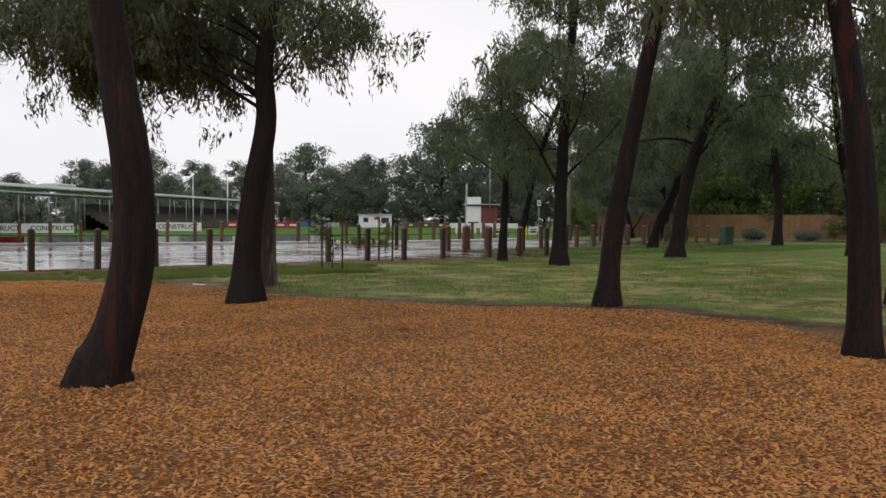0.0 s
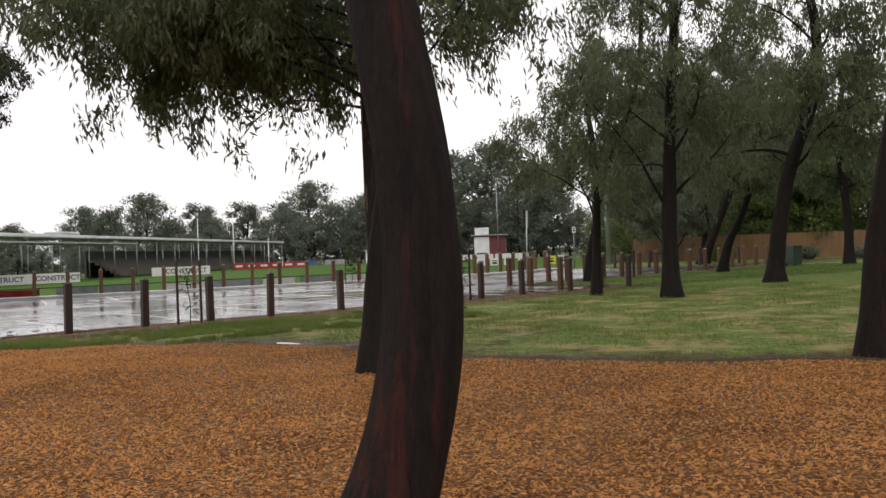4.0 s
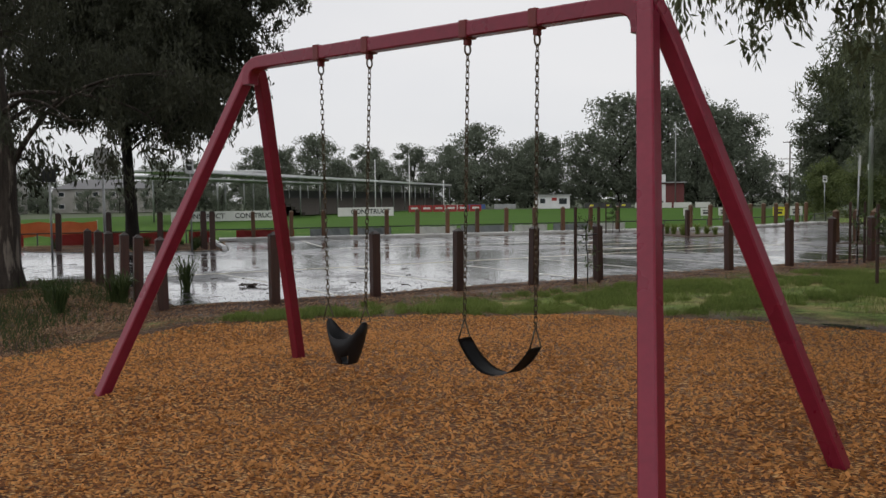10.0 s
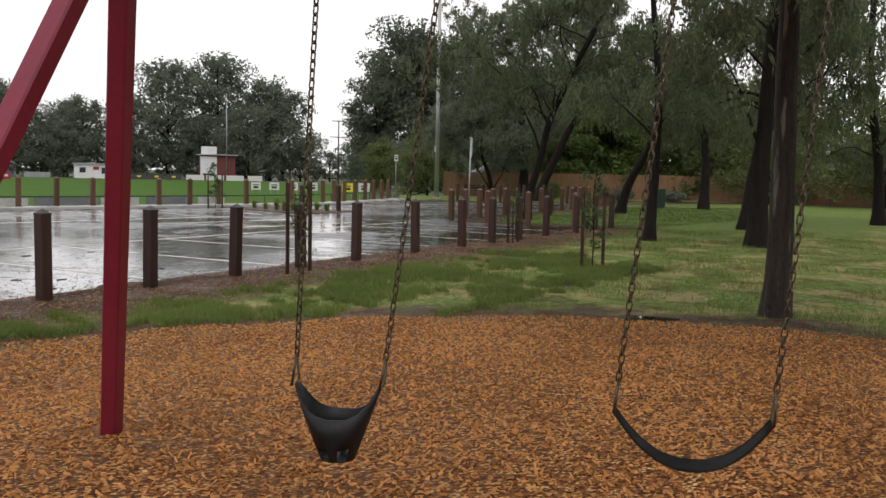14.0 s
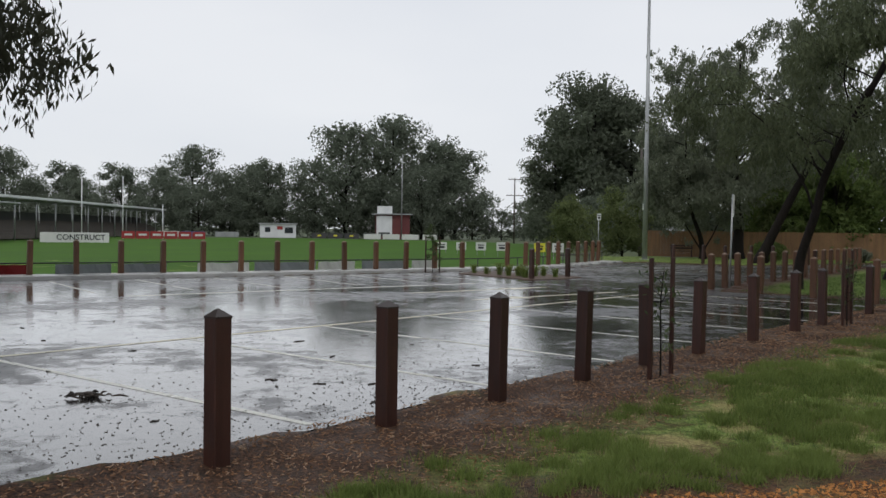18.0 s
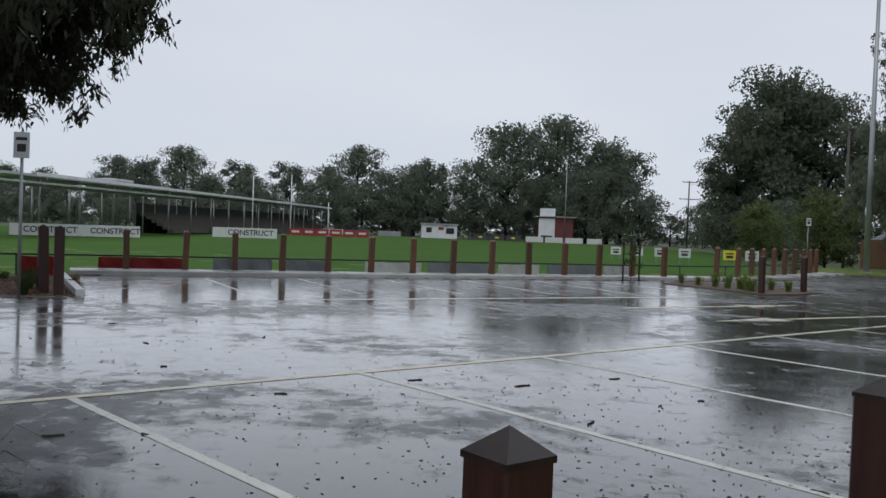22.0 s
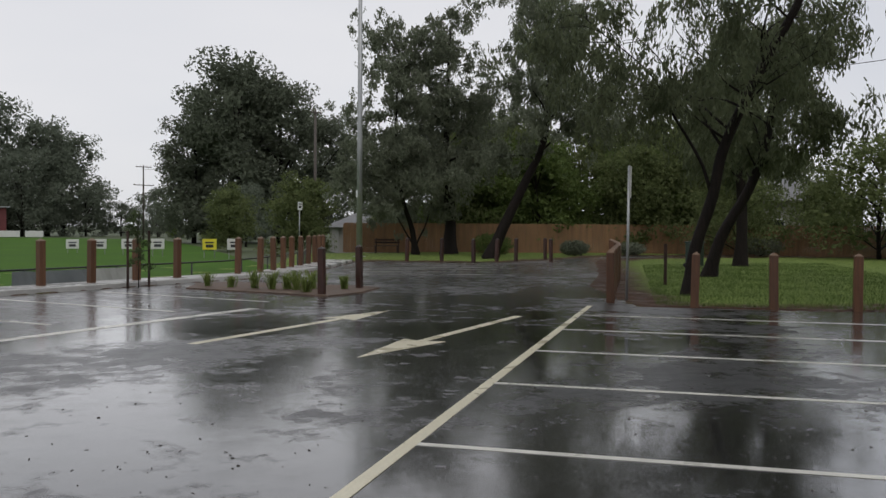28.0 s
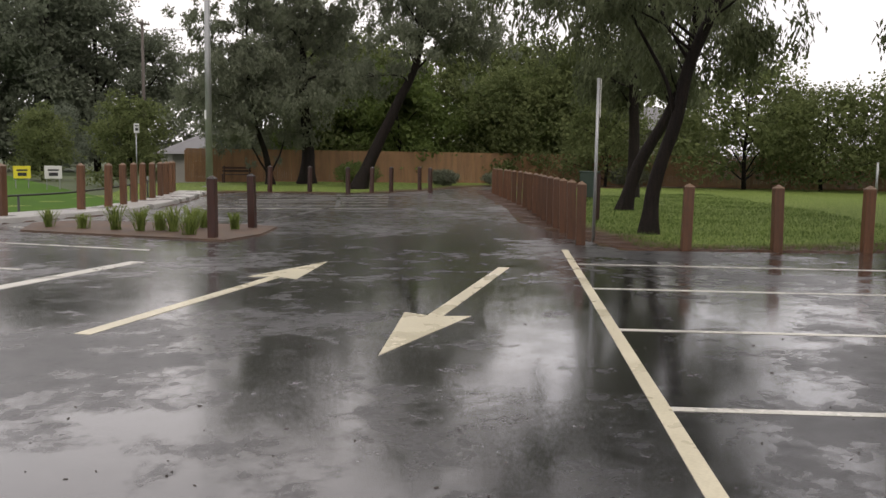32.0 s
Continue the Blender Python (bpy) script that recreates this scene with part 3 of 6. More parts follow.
for u, u2 in ((0.93, 1.37), (3.87, 4.05), (6.58, 6.7), (9.35, 9.45), (11.97, 12.05), (14.44, 14.5), (16.93, 16.95), (19.33, 19.35)):
    stripe("bay_line", uv(u, 6.4 - 0.009 * u), uv(u2, 0.5), 0.085, M["paint"], "white painted parking bay line on wet asphalt")
far_a, far_d, far_n = Vector((-23.0, 41.5)), Vector((0.882, 0.472)), Vector((0.49, -0.872))
for i in range(7):
    p = far_a + far_d * (1.9 + 2.6 * i)
    stripe("bay_line", p + far_n * 0.3, p + far_n * 5.4, 0.085, M["paint"], "white painted parking bay line on wet asphalt")
stripe("bay_line", (-17.6, 36.6), (-8.0, 42.5), 0.22, M["paint"], "worn white line closing the far parking bays")
for i in range(6):
    p = Vector((-0.6, 52.8)) + Vector((0.66, 0.75)) * (1.8 * i)
    stripe("bay_line", p + Vector((-0.6, 0.4)), p + Vector((3.9, -2.2)), 0.085, M["paint"], "white painted parking bay line on wet asphalt")


def arrow(tip, tail, label):
    tip, tail = Vector(tip), Vector(tail)
    d = (tail - tip).normalized()
    n = Vector((-d.y, d.x))
    neck = tip + d * 1.75
    poly = [tip, neck + n * 0.33 + d * 0.1, neck + n * 0.075, tail + n * 0.075, tail - n * 0.075, neck - n * 0.075, neck - n * 0.33 + d * 0.1]
    solid("direction_arrow", prism([tuple(q) for q in reversed(poly)], 0.001, 0.004), M["cream_paint"], label, "road marking", kind="structure")


arrow((-9.13, 35.86), (-4.36, 38.9), "cream painted arrow pointing along the drive")
arrow((-5.87, 40.94), (-10.5, 38.05), "cream painted arrow pointing up the drive")


# ---- kerbs ----
def kerb(points, width, height, label, material=None):
    pts = [Vector(p) for p in points]
    left, right = [], []
    for i, p in enumerate(pts):
        d = (pts[min(i + 1, len(pts) - 1)] - pts[max(i - 1, 0)]).normalized()
        n = Vector((-d.y, d.x))
        left.append(tuple(p + n * width))
        right.append(tuple(p))
    bm = bmesh.new()
    prof = [(0.0, -0.1), (0.02, height - 0.02), (0.05, height), (1.0, height), (1.0, -0.1)]
    rows = []
    for a, b in zip(right, left):
        rows.append([bm.verts.new((a[0] + (b[0] - a[0]) * f, a[1] + (b[1] - a[1]) * f, z)) for f, z in prof])
    for r0, r1 in zip(rows, rows[1:]):
        for k in range(len(prof) - 1):
            bm.faces.new((r0[k], r1[k], r1[k + 1], r0[k + 1]))
    bm.faces.new(rows[0])
    bm.faces.new(rows[-1][::-1])
    bmesh.ops.recalc_face_normals(bm, faces=bm.faces)
    return solid("kerb", bm, material or M["concrete"], label, "kerb", kind="structure")


kerb([(-24.5, 41.3), (-15.0, 46.1), (-6.4, 50.9), (-3.6, 52.4), (-1.6, 54.6), (0.8, 57.6), (3.6, 61.6)], 1.15, 0.13, "wet pale concrete kerb and path beside the oval")
kerb([(-21.25, 35.4), (-25.0, 41.75)], 0.16, 0.15, "pale concrete kerb end of the planted island", M["white"])
kerb([(-21.4, 35.0), (-25.4, 33.7), (-34, 35.9)], -0.12, 0.025, "low dark wet edging of the planted island", M["damp_concrete"])
kerb([uv(23.5, 13.5), uv(26.0, 12.9), uv(33.0, 12.5), (8.0, 59.2)], -0.14, 0.012, "flush dark concrete strip beside the far bays", M["damp_concrete"])

# planted traffic island
isle = prism([(-7.7, 48.3), (-6.6, 46.2), (-5.6, 44.3), (-4.4, 45.0), (-3.2, 46.3), (-3.4, 47.2), (-4.6, 48.6), (-5.9, 50.2), (-6.9, 50.0)][::-1], -0.05, 0.035)
bmesh.ops.bevel(isle, geom=[e for e in isle.edges if all(v.co.z > 0 for v in e.verts)], offset=0.03, segments=2, affect="EDGES")
solid("planting_bed", isle, M["soil"], "low mulched traffic island with tufts of grass", "planting bed", kind="structure")


# ---- trees ----
def leaf_mesh(name, centres, axes, length, width, material, rng):
    """Many slim leaves: centre, hanging direction, size."""
    n = len(centres)
    c, d = np.asarray(centres), np.asarray(axes)
    d = d / np.linalg.norm(d, axis=1, keepdims=True)
    r = rng.normal(size=(n, 3))
    w = np.cross(d, r)
    w /= np.linalg.norm(w, axis=1, keepdims=True) + 1e-9
    l = (length * rng.uniform(0.65, 1.25, n))[:, None]
    k = (width * rng.uniform(0.7, 1.3, n))[:, None]
    verts = np.empty((n, 4, 3))
    verts[:, 0], verts[:, 2] = c - d * l * 0.5, c + d * l * 0.5
    mid = c - d * l * 0.08
    verts[:, 1], verts[:, 3] = mid + w * k * 0.5, mid - w * k * 0.5
    me = bpy.data.meshes.new(name)
    me.vertices.add(n * 4)
    me.vertices.foreach_set("co", verts.ravel())
    me.loops.add(n * 4)
    me.loops.foreach_set("vertex_index", np.arange(n * 4))
    me.polygons.add(n)
    me.polygons.foreach_set("loop_start", np.arange(n) * 4)
    me.polygons.foreach_set("loop_total", np.full(n, 4))
    me.materials.append(material)
    me.update(calc_edges=True)
    return me


def trunk_mesh(line, radii, material, seed, ripple, sides=22):
    """A trunk with long bark ridges and a lumpy outline."""
    pts = smooth_path(line, 4)
    rad = [radii[min(i // 4, len(radii) - 1)] * (1 - (i % 4) / 4) + radii[min(i // 4 + 1, len(radii) - 1)] * (i % 4) / 4 for i in range(len(pts))]
    verts, faces = tube_data(pts, rad, sides)
    for i, p in enumerate(pts):
        for k in range(sides):
            v = verts[i * sides + k]
            out = v - p
            a = 2 * math.pi * k / sides
            ridge = noise.noise(Vector((math.cos(a) * 2.6, math.sin(a) * 2.6, p.z * 0.35 + seed * 7.1)))
            lump = noise.noise(Vector((math.cos(a) * 0.9, math.sin(a) * 0.9, p.z * 1.4 + seed * 3.3)))
            fine = noise.noise(Vector((math.cos(a) * 6.0, math.sin(a) * 6.0, p.z * 1.1 + seed)))
            foot = max(0.0, 1 - i / (len(pts) * 0.07)) * 0.25 * max(0, math.cos(a * 5 + seed))
            verts[i * sides + k] = p + out * (1 + ripple * 1.6 * ridge + ripple * 1.5 * lump + ripple * 0.9 * fine + foot)
    return mesh_of("trunk", verts, faces, material, True)


def bend(start, az, el, length, rng, droop=0.25, n=7, wander=0.2):
    """A limb's line from a start, rising at el and bending down towards its end."""
    p = Vector(start)
    pts = [p.copy()]
    a, e = radians(az), radians(el)
    for i in range(n):
        s = length / n
        p = p + Vector((math.sin(a) * math.cos(e), math.cos(a) * math.cos(e), math.sin(e))) * s
        pts.append(p.copy())
        a += rng.uniform(-wander, wander) * 2
        e += -droop / n * 2.2 + rng.uniform(-wander, wander)
    return pts


def along(pts, f):
    k = f * (len(pts) - 1)
    i = min(int(k), len(pts) - 2)
    return Vector(pts[i]).lerp(Vector(pts[i + 1]), k - i)


def gum_tree(label, base, path, r0, limbs, seed, bark="bark", leaf="leaf", leaves=16000, leaf_len=0.14, leaf_w=0.03, clump=0.72, top=0.45, hang=1.0, twigs=5, name="gum_tree", flare=1.35, shares=None, ripple=0.05, core=0.22, droop=0.25, stout=1.0):
    """A gum: a trunk along its path, limbs (place on trunk, azimuth, rise, length) with twigs, and hanging leaves in clumps."""
    rng = random.Random(seed)
    nrg = np.random.default_rng(seed)
    root = thing(name, pose(*base), label, "tree", "trees")
    line = smooth_path(path, 4)
    n = len(line)
    radii = [r0 * (1 + (flare - 1) * max(0, 1 - i / (n * 0.16)) ** 2) * (1 - (1 - top) * i / (n - 1)) for i in range(n)]
    line[0] = line[0] - Vector((0, 0, 0.12))
    part("trunk", trunk_mesh(line, radii, M[bark], seed, ripple), None, root)
    spots = []
    for f, az, el, ln in limbs:
        st = along(line, f)
        pts = bend(st, az, el, ln, rng, droop)
        rr = r0 * (0.13 + 0.04 * ln) * (1 - 0.4 * f) * stout
        part("limb", tube("limb", smooth_path(pts, 2), [max(0.01, rr * (1 - 0.9 * i / (len(pts) * 2 - 2))) for i in range((len(pts) - 1) * 2 + 1)], M[bark], 7, 0.05, rng), None, root)
        verts, faces = [], []
        for _ in range(twigs):
            g = rng.uniform(0.35, 1.0)
            s2 = along(pts, g)
            tl = ln * rng.uniform(0.22, 0.42)
            tw = bend(s2, az + rng.uniform(-95, 95), rng.uniform(-5, 55), tl, rng, 0.4, 4)
            v, fc = tube_data(tw, [max(0.006, rr * 0.28 * (1 - k / 5)) for k in range(5)], 4)
            faces += [tuple(q + len(verts) for q in ff) for ff in fc]
            verts += v
            wt = (ln / 3) ** 1.5
            spots += [(along(tw, 0.6), 0.85 * wt), (tw[-1], wt)]
        spots.append((pts[-1], (ln / 3) ** 1.5))
        tagged(part("twig", mesh_of("twig", verts, faces, M[bark]), None, root), kind="stuff")
    if shares:
        spots += [(Vector(p), w) for p, w in shares]
    if spots and leaves:
        wts = np.array([w * rng.uniform(0.5, 1.5) for _, w in spots])
        # tassels: tight bunches of strands that hang from the twigs, six leaves to a strand
        strands, spread = leaves // 6, leaf_len * 0.8
        count = max(8, strands // 9)
        pos = np.array([s[0] for s in spots])
        bunch = pos[nrg.choice(len(spots), size=count, p=wts / wts.sum())] + nrg.normal(size=(count, 3)) * np.array([clump, clump, clump * 0.62]) * 0.5
        hang_way = nrg.normal(size=(count, 3)) * np.array([0.24, 0.24, 0.1]) + np.array([0, 0, -hang])
        which = nrg.integers(0, count, strands)
        start = bunch[which] + nrg.normal(size=(strands, 3)) * np.array([1, 1, 0.9]) * spread
        sway = hang_way[which] + nrg.normal(size=(strands, 3)) * np.array([0.2, 0.2, 0.1])
        sway /= np.linalg.norm(sway, axis=1, keepdims=True)
        step = leaf_len * 0.5 * hang
        ks = np.arange(6)
        centres = (start[:, None, :] + sway[:, None, :] * (ks[None, :, None] * step) + nrg.normal(size=(strands, 6, 3)) * leaf_len * 0.2).reshape(-1, 3)
        axes = (np.repeat(sway[:, None, :], 6, 1) + nrg.normal(size=(strands, 6, 3)) * 0.38 + np.array([0, 0, -0.25 * hang])).reshape(-1, 3)
        part("crown", leaf_mesh("crown", centres, axes, leaf_len, leaf_w, M[leaf], nrg), None, root)
        # the shaded heart of each bunch: broader sprays
        m = int(leaves * core)
        heart = bunch[nrg.integers(0, count, m)] + nrg.normal(size=(m, 3)) * spread * 0.9 - np.array([0, 0, leaf_len * 0.9 * hang])
        part("crown", leaf_mesh("crown", heart, nrg.normal(size=(m, 3)) * 0.6 + np.array([0, 0, -0.8]), leaf_len * 1.25, leaf_w * 1.8, M[leaf], nrg), None, root)
    return root


def ring_limbs(rng, n, f0, f1, l0, l1, e0=15, e1=60, az0=0, spread=360):
    out = []
    for i in range(n):
        f = f0 + (f1 - f0) * (i + rng.random()) / n
        out.append((min(f, 0.99), az0 + (i * 137.5) % spread + rng.uniform(-20, 20), rng.uniform(e0, e1), rng.uniform(l0, l1) * (1.15 - 0.5 * f)))
    return out


def R(seed):
    return random.Random(seed)


gum_tree("leaning dark gum with a curved peeling trunk in bark mulch", (-2.60, 8.80, 0.02), [(0, 0, 0), (0.18, 0.02, 0.45), (0.31, 0.05, 1.1), (0.30, 0.05, 1.8), (0.17, 0.05, 2.6), (0.06, 0, 3.6), (0.03, 0, 5.0), (0.3, 0, 7.5), (0.2, 0.3, 10.5)], 0.205, ring_limbs(R(1), 12, 0.66, 1, 2.2, 3.6, 25, 65), 11, bark="bark_red", leaves=18000)
gum_tree("thick dark gum with low drooping leafy boughs over mulch", (-3.33, 16.05, 0.0), [(0, 0, 0), (0.03, 0, 0.8), (0.13, 0, 1.7), (0.28, 0, 2.5), (0.36, 0, 3.1), (0.32, 0, 3.9), (0.42, 0.1, 5.2), (0.2, 0.2, 7.2), (0.3, 0.2, 9.5)], 0.235,
         [(0.51, 275, 32, 4.5), (0.55, 264, 34, 4.0), (0.53, 300, 36, 4.0), (0.57, 88, 46, 1.9), (0.55, 288, 32, 3.4), (0.59, 320, 28, 3.0), (0.61, 288, 32, 3.3), (0.67, 282, 38, 3.2), (0.71, 300, 40, 3.0), (0.55, 40, 66, 1.8), (0.65, 312, 34, 3.4), (0.67, 282, 36, 3.8), (0.65, 330, 42, 3.0)] + ring_limbs(R(2), 9, 0.68, 1, 2.2, 3.4, 30, 65, 220, 160), 12, leaves=72000, leaf_len=0.13, leaf_w=0.026, hang=1.05, clump=0.85, twigs=7, droop=0.2, core=0.28, stout=0.6)
gum_tree("slender pale mottled gum at the lawn's edge", (-3.72, 19.2, -0.10), [(0, 0, 0), (0.0, 0, 1.2), (-0.03, 0, 3), (-0.05, 0, 5), (0.0, 0, 8), (0.2, 0, 11)], 0.155, [(0.5, 260, 10, 2.2), (0.6, 230, 25, 2.0)] + ring_limbs(R(3), 9, 0.62, 1, 1.2, 2.0, 25, 65, 180, 190), 13, bark="bark_grey", leaves=7000, droop=0.4)
gum_tree("dark forked gum standing on the lawn", (3.0, 28.3, 0.0), [(0, 0, 0), (0.02, 0, 1.6), (0.06, 0, 3.0), (0.15, 0, 5), (0.35, 0, 7.5), (0.3, 0, 10.5)], 0.22, [(0.30, 275, 62, 3.6), (0.33, 80, 55, 3.4)] + ring_limbs(R(4), 17, 0.43, 1, 2.2, 3.8, 10, 60), 14, leaves=26000, core=0.14, leaf_len=0.16, leaf_w=0.038, clump=0.9, droop=0.35)
gum_tree("dark leaning gum between mulch and lawn", (2.66, 15.75, 0.0), [(0, 0, 0), (0.05, 0, 0.8), (0.20, 0, 1.9), (0.48, 0, 3.4), (0.80, 0, 5.0), (1.1, 0, 7.0), (1.3, 0, 9.5)], 0.18, ring_limbs(R(5), 12, 0.6, 1, 2.2, 3.5, 25, 62), 15, bark="bark_red", leaves=18000, droop=0.4)
gum_tree("dark gum with a bent trunk on the lawn", (8.1, 35.4, 0.0), [(0, 0, 0), (0.1, 0, 1.0), (0.35, 0, 2.6), (0.75, 0, 4.2), (1.5, 0, 6.2), (1.7, 0, 8.5), (1.3, 0, 11)], 0.30, ring_limbs(R(6), 16, 0.42, 1, 2.8, 4.6, 10, 60), 16, leaves=18000, core=0.12, clump=1.0, droop=0.35, leaf_len=0.22, leaf_w=0.055)
gum_tree("dark gum with a pale scar low on its trunk", (4.62, 10.9, 0.0), [(0, 0, 0), (0.0, 0, 0.7), (-0.04, 0, 1.6), (-0.14, 0, 2.6), (-0.36, 0, 4.0), (-0.42, 0, 6), (-0.2, 0, 9)], 0.175, ring_limbs(R(7), 10, 0.6, 1, 2.2, 3.4, 25, 62), 17, bark="bark_red", leaves=16000, droop=0.4, flare=1.15)
gum_tree("forked dark gum far across the lawn", (15.7, 37.5, 0.0), [(0, 0, 0), (-0.1, 0, 1.3), (-0.2, 0, 2.4), (-0.6, 0, 4.4), (-0.9, 0, 7), (-0.8, 0, 10)], 0.22, [(0.26, 80, 50, 4.5)] + ring_limbs(R(8), 13, 0.4, 1, 2.4, 3.8, 20, 60), 18, leaves=9000, core=0.1, clump=0.8, leaf_len=0.24, leaf_w=0.06)
gum_tree("tall slender gum on the lawn", (15.7, 33.5, 0.0), [(0, 0, 0), (-0.05, 0, 3), (0.0, 0, 6), (0.1, 0, 9), (0.2, 0, 12)], 0.17, ring_limbs(R(9), 10, 0.5, 1, 2.0, 3.2, 20, 60), 19, leaves=9000, core=0.1, leaf_len=0.22, leaf_w=0.055)
gum_tree("straight dark gum at the mulch edge", (7.6, 16.45, 0.0), [(0, 0, 0), (0.05, 0, 2), (0.08, 0, 5), (0.2, 0, 9)], 0.18, ring_limbs(R(10), 11, 0.5, 1, 2.2, 3.4, 20, 60), 20, leaves=15000)
gum_tree("dark gum far out on the lawn", (11.6, 22.0, 0.0), [(0, 0, 0), (0.1, 0, 1.5), (0.3, 0, 3.5), (0.5, 0, 6), (0.4, 0, 9.5)], 0.2, ring_limbs(R(31), 11, 0.45, 1, 2.2, 3.4, 20, 60), 32, leaves=10000, core=0.15, leaf_len=0.2, leaf_w=0.05)
gum_tree("dark gum near the timber fence", (17.3, 51.4, 0.0), [(0, 0, 0), (0.05, 0, 2), (-0.1, 0, 4), (-0.3, 0, 6.5), (0.1, 0, 10)], 0.26, ring_limbs(R(11), 12, 0.42, 1, 2.0, 3.4, 15, 60), 21, leaves=12000, core=0.12, leaf_len=0.26, leaf_w=0.07)
gum_tree("pale forked gum in the grassy bed", (-19.9, 23.0, 0.0), [(0, 0, 0), (0.05, 0, 1.2), (0.08, 0, 2.6), (-0.05, 0, 4.0), (-0.15, 0, 6), (0, 0, 9)], 0.25, [(0.33, 80, 62, 4.5), (0.45, 300, 50, 3.5), (0.36, 280, 15, 2.4)] + ring_limbs(R(12), 17, 0.46, 1, 2.8, 4.4, 10, 55), 22, bark="bark_grey", leaf="leaf_backlit", leaves=25000, clump=0.95, droop=0.5, hang=1.2, core=0.3)
gum_tree("thick dark gum behind the grassy bed", (-28.3, 27.9, 0.0), [(0, 0, 0), (0.0, 0, 2), (0.05, 0, 4), (0.1, 0, 7), (0, 0, 11)], 0.40, ring_limbs(R(13), 17, 0.33, 1, 2.6, 4.6, 0, 45), 23, leaf="leaf_backlit", leaves=18000, core=0.3, droop=0.45, leaf_len=0.2, leaf_w=0.05, clump=1.0, twigs=6)
gum_tree("thick dark gum by the car park entry", (-24.9, 21.4, 0.0), [(0, 0, 0), (0.0, 0, 2), (-0.1, 0, 4), (-0.1, 0, 7), (0, 0, 11)], 0.34, ring_limbs(R(14), 13, 0.4, 1, 2.4, 4.2, 5, 50), 24, leaf="leaf_backlit", leaves=14000, core=0.3, droop=0.4, leaf_len=0.18, leaf_w=0.045, clump=0.9)
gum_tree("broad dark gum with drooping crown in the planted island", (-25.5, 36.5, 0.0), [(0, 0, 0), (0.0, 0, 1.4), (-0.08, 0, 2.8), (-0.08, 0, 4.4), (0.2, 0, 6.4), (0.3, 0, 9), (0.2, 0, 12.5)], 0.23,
         [(0.40, 78, 42, 2.4), (0.5, 80, 24, 3.1), (0.52, 108, 25, 3.0), (0.54, 50, 25, 3.4), (0.6, 255, 24, 3.6), (0.62, 285, 24, 3.6), (0.58, 180, 25, 3.2), (0.5, 10, 25, 3.2), (0.56, 125, 22, 3.4), (0.6, 75, 28, 3.6), (0.62, 310, 24, 3.8), (0.6, 225, 24, 3.6)] + ring_limbs(R(15), 8, 0.58, 0.68, 3.2, 4.4, 15, 50) + ring_limbs(R(36), 11, 0.74, 0.98, 6.6, 7.6, 2, 35) + ring_limbs(R(35), 22, 0.56, 0.97, 5.0, 6.4, 18, 56), 25, leaf="leaf_backlit", leaves=110000, leaf_len=0.18, leaf_w=0.05, clump=1.05, twigs=8, droop=0.45, core=0.42, hang=0.85)
gum_tree("dark leaning gum beside the drive", (2.35, 40.9, 0.0), [(0, 0, 0), (0.12, 0.0, 1.0), (0.40, -0.3, 2.4), (0.62, -0.45, 3.6), (1.2, -1.0, 5.4), (1.9, -1.7, 7.4), (2.2, -2.0, 10), (2.2, -2.0, 13)], 0.155, [(0.28, 311, 74, 5.6), (0.42, 330, 58, 4.6), (0.46, 350, 40, 4.4), (0.44, 300, 34, 3.4), (0.55, 130, 45, 1.8), (0.52, 60, 40, 2.2), (0.56, 95, 45, 2.2)] + ring_limbs(R(16), 17, 0.46, 1, 3.0, 4.8, 15, 55, 215, 190), 26, leaves=30000, core=0.14, droop=0.3, leaf_len=0.18, leaf_w=0.045, clump=0.8, twigs=6)
gum_tree("dark gum leaning over the lawn by the drive", (9.3, 46.3, 0.0), [(0, 0, 0), (0.3, -0.3, 1.4), (0.9, -0.9, 3.0), (1.3, -1.3, 4.8), (1.6, -1.5, 8)], 0.22, ring_limbs(R(17), 11, 0.5, 1, 2.2, 3.6, 20, 60), 27, leaves=14000, core=0.2, leaf_len=0.22, leaf_w=0.06)
gum_tree("dark gum leaning over the end of the drive", (13.0, 64.2, 0.0), [(0, 0, 0), (0.5, -0.5, 1.6), (1.3, -1.3, 4.0), (2.0, -2.0, 6.2), (2.2, -2.2, 9.5), (2.0, -2.0, 13)], 0.34, ring_limbs(R(18), 14, 0.5, 1, 2.4, 4.2, 20, 65), 28, top=0.15, leaf="leaf_far_hazed", leaves=32000, core=0.3, leaf_len=0.2, leaf_w=0.065, clump=1.5, hang=0.6)
gum_tree("dark upright gum beyond the drive", (15.1, 71.5, 0.0), [(0, 0, 0), (0.1, 0, 2.4), (-0.2, 0, 5), (-0.2, 0, 9), (0, 0, 14)], 0.42, ring_limbs(R(19), 18, 0.4, 1, 2.6, 4.2, 15, 60), 29, top=0.12, leaf="leaf_far_hazed", leaves=36000, core=0.32, leaf_len=0.21, leaf_w=0.068, clump=1.55, hang=0.6)
gum_tree("many-stemmed dark gum behind the lamp pole", (12.6, 71.3, 0.0), [(0, 0, 0), (-0.3, 0, 1.6), (-1.0, 0, 3.6), (-1.4, 0, 7), (-1.2, 0, 13)], 0.2, [(0.05, 80, 65, 5), (0.08, 290, 55, 5)] + ring_limbs(R(20), 17, 0.42, 1, 2.4, 3.8, 15, 60), 30, top=0.12, leaf="leaf_far_hazed", leaves=36000, core=0.32, leaf_len=0.21, leaf_w=0.068, clump=1.55, hang=0.6)
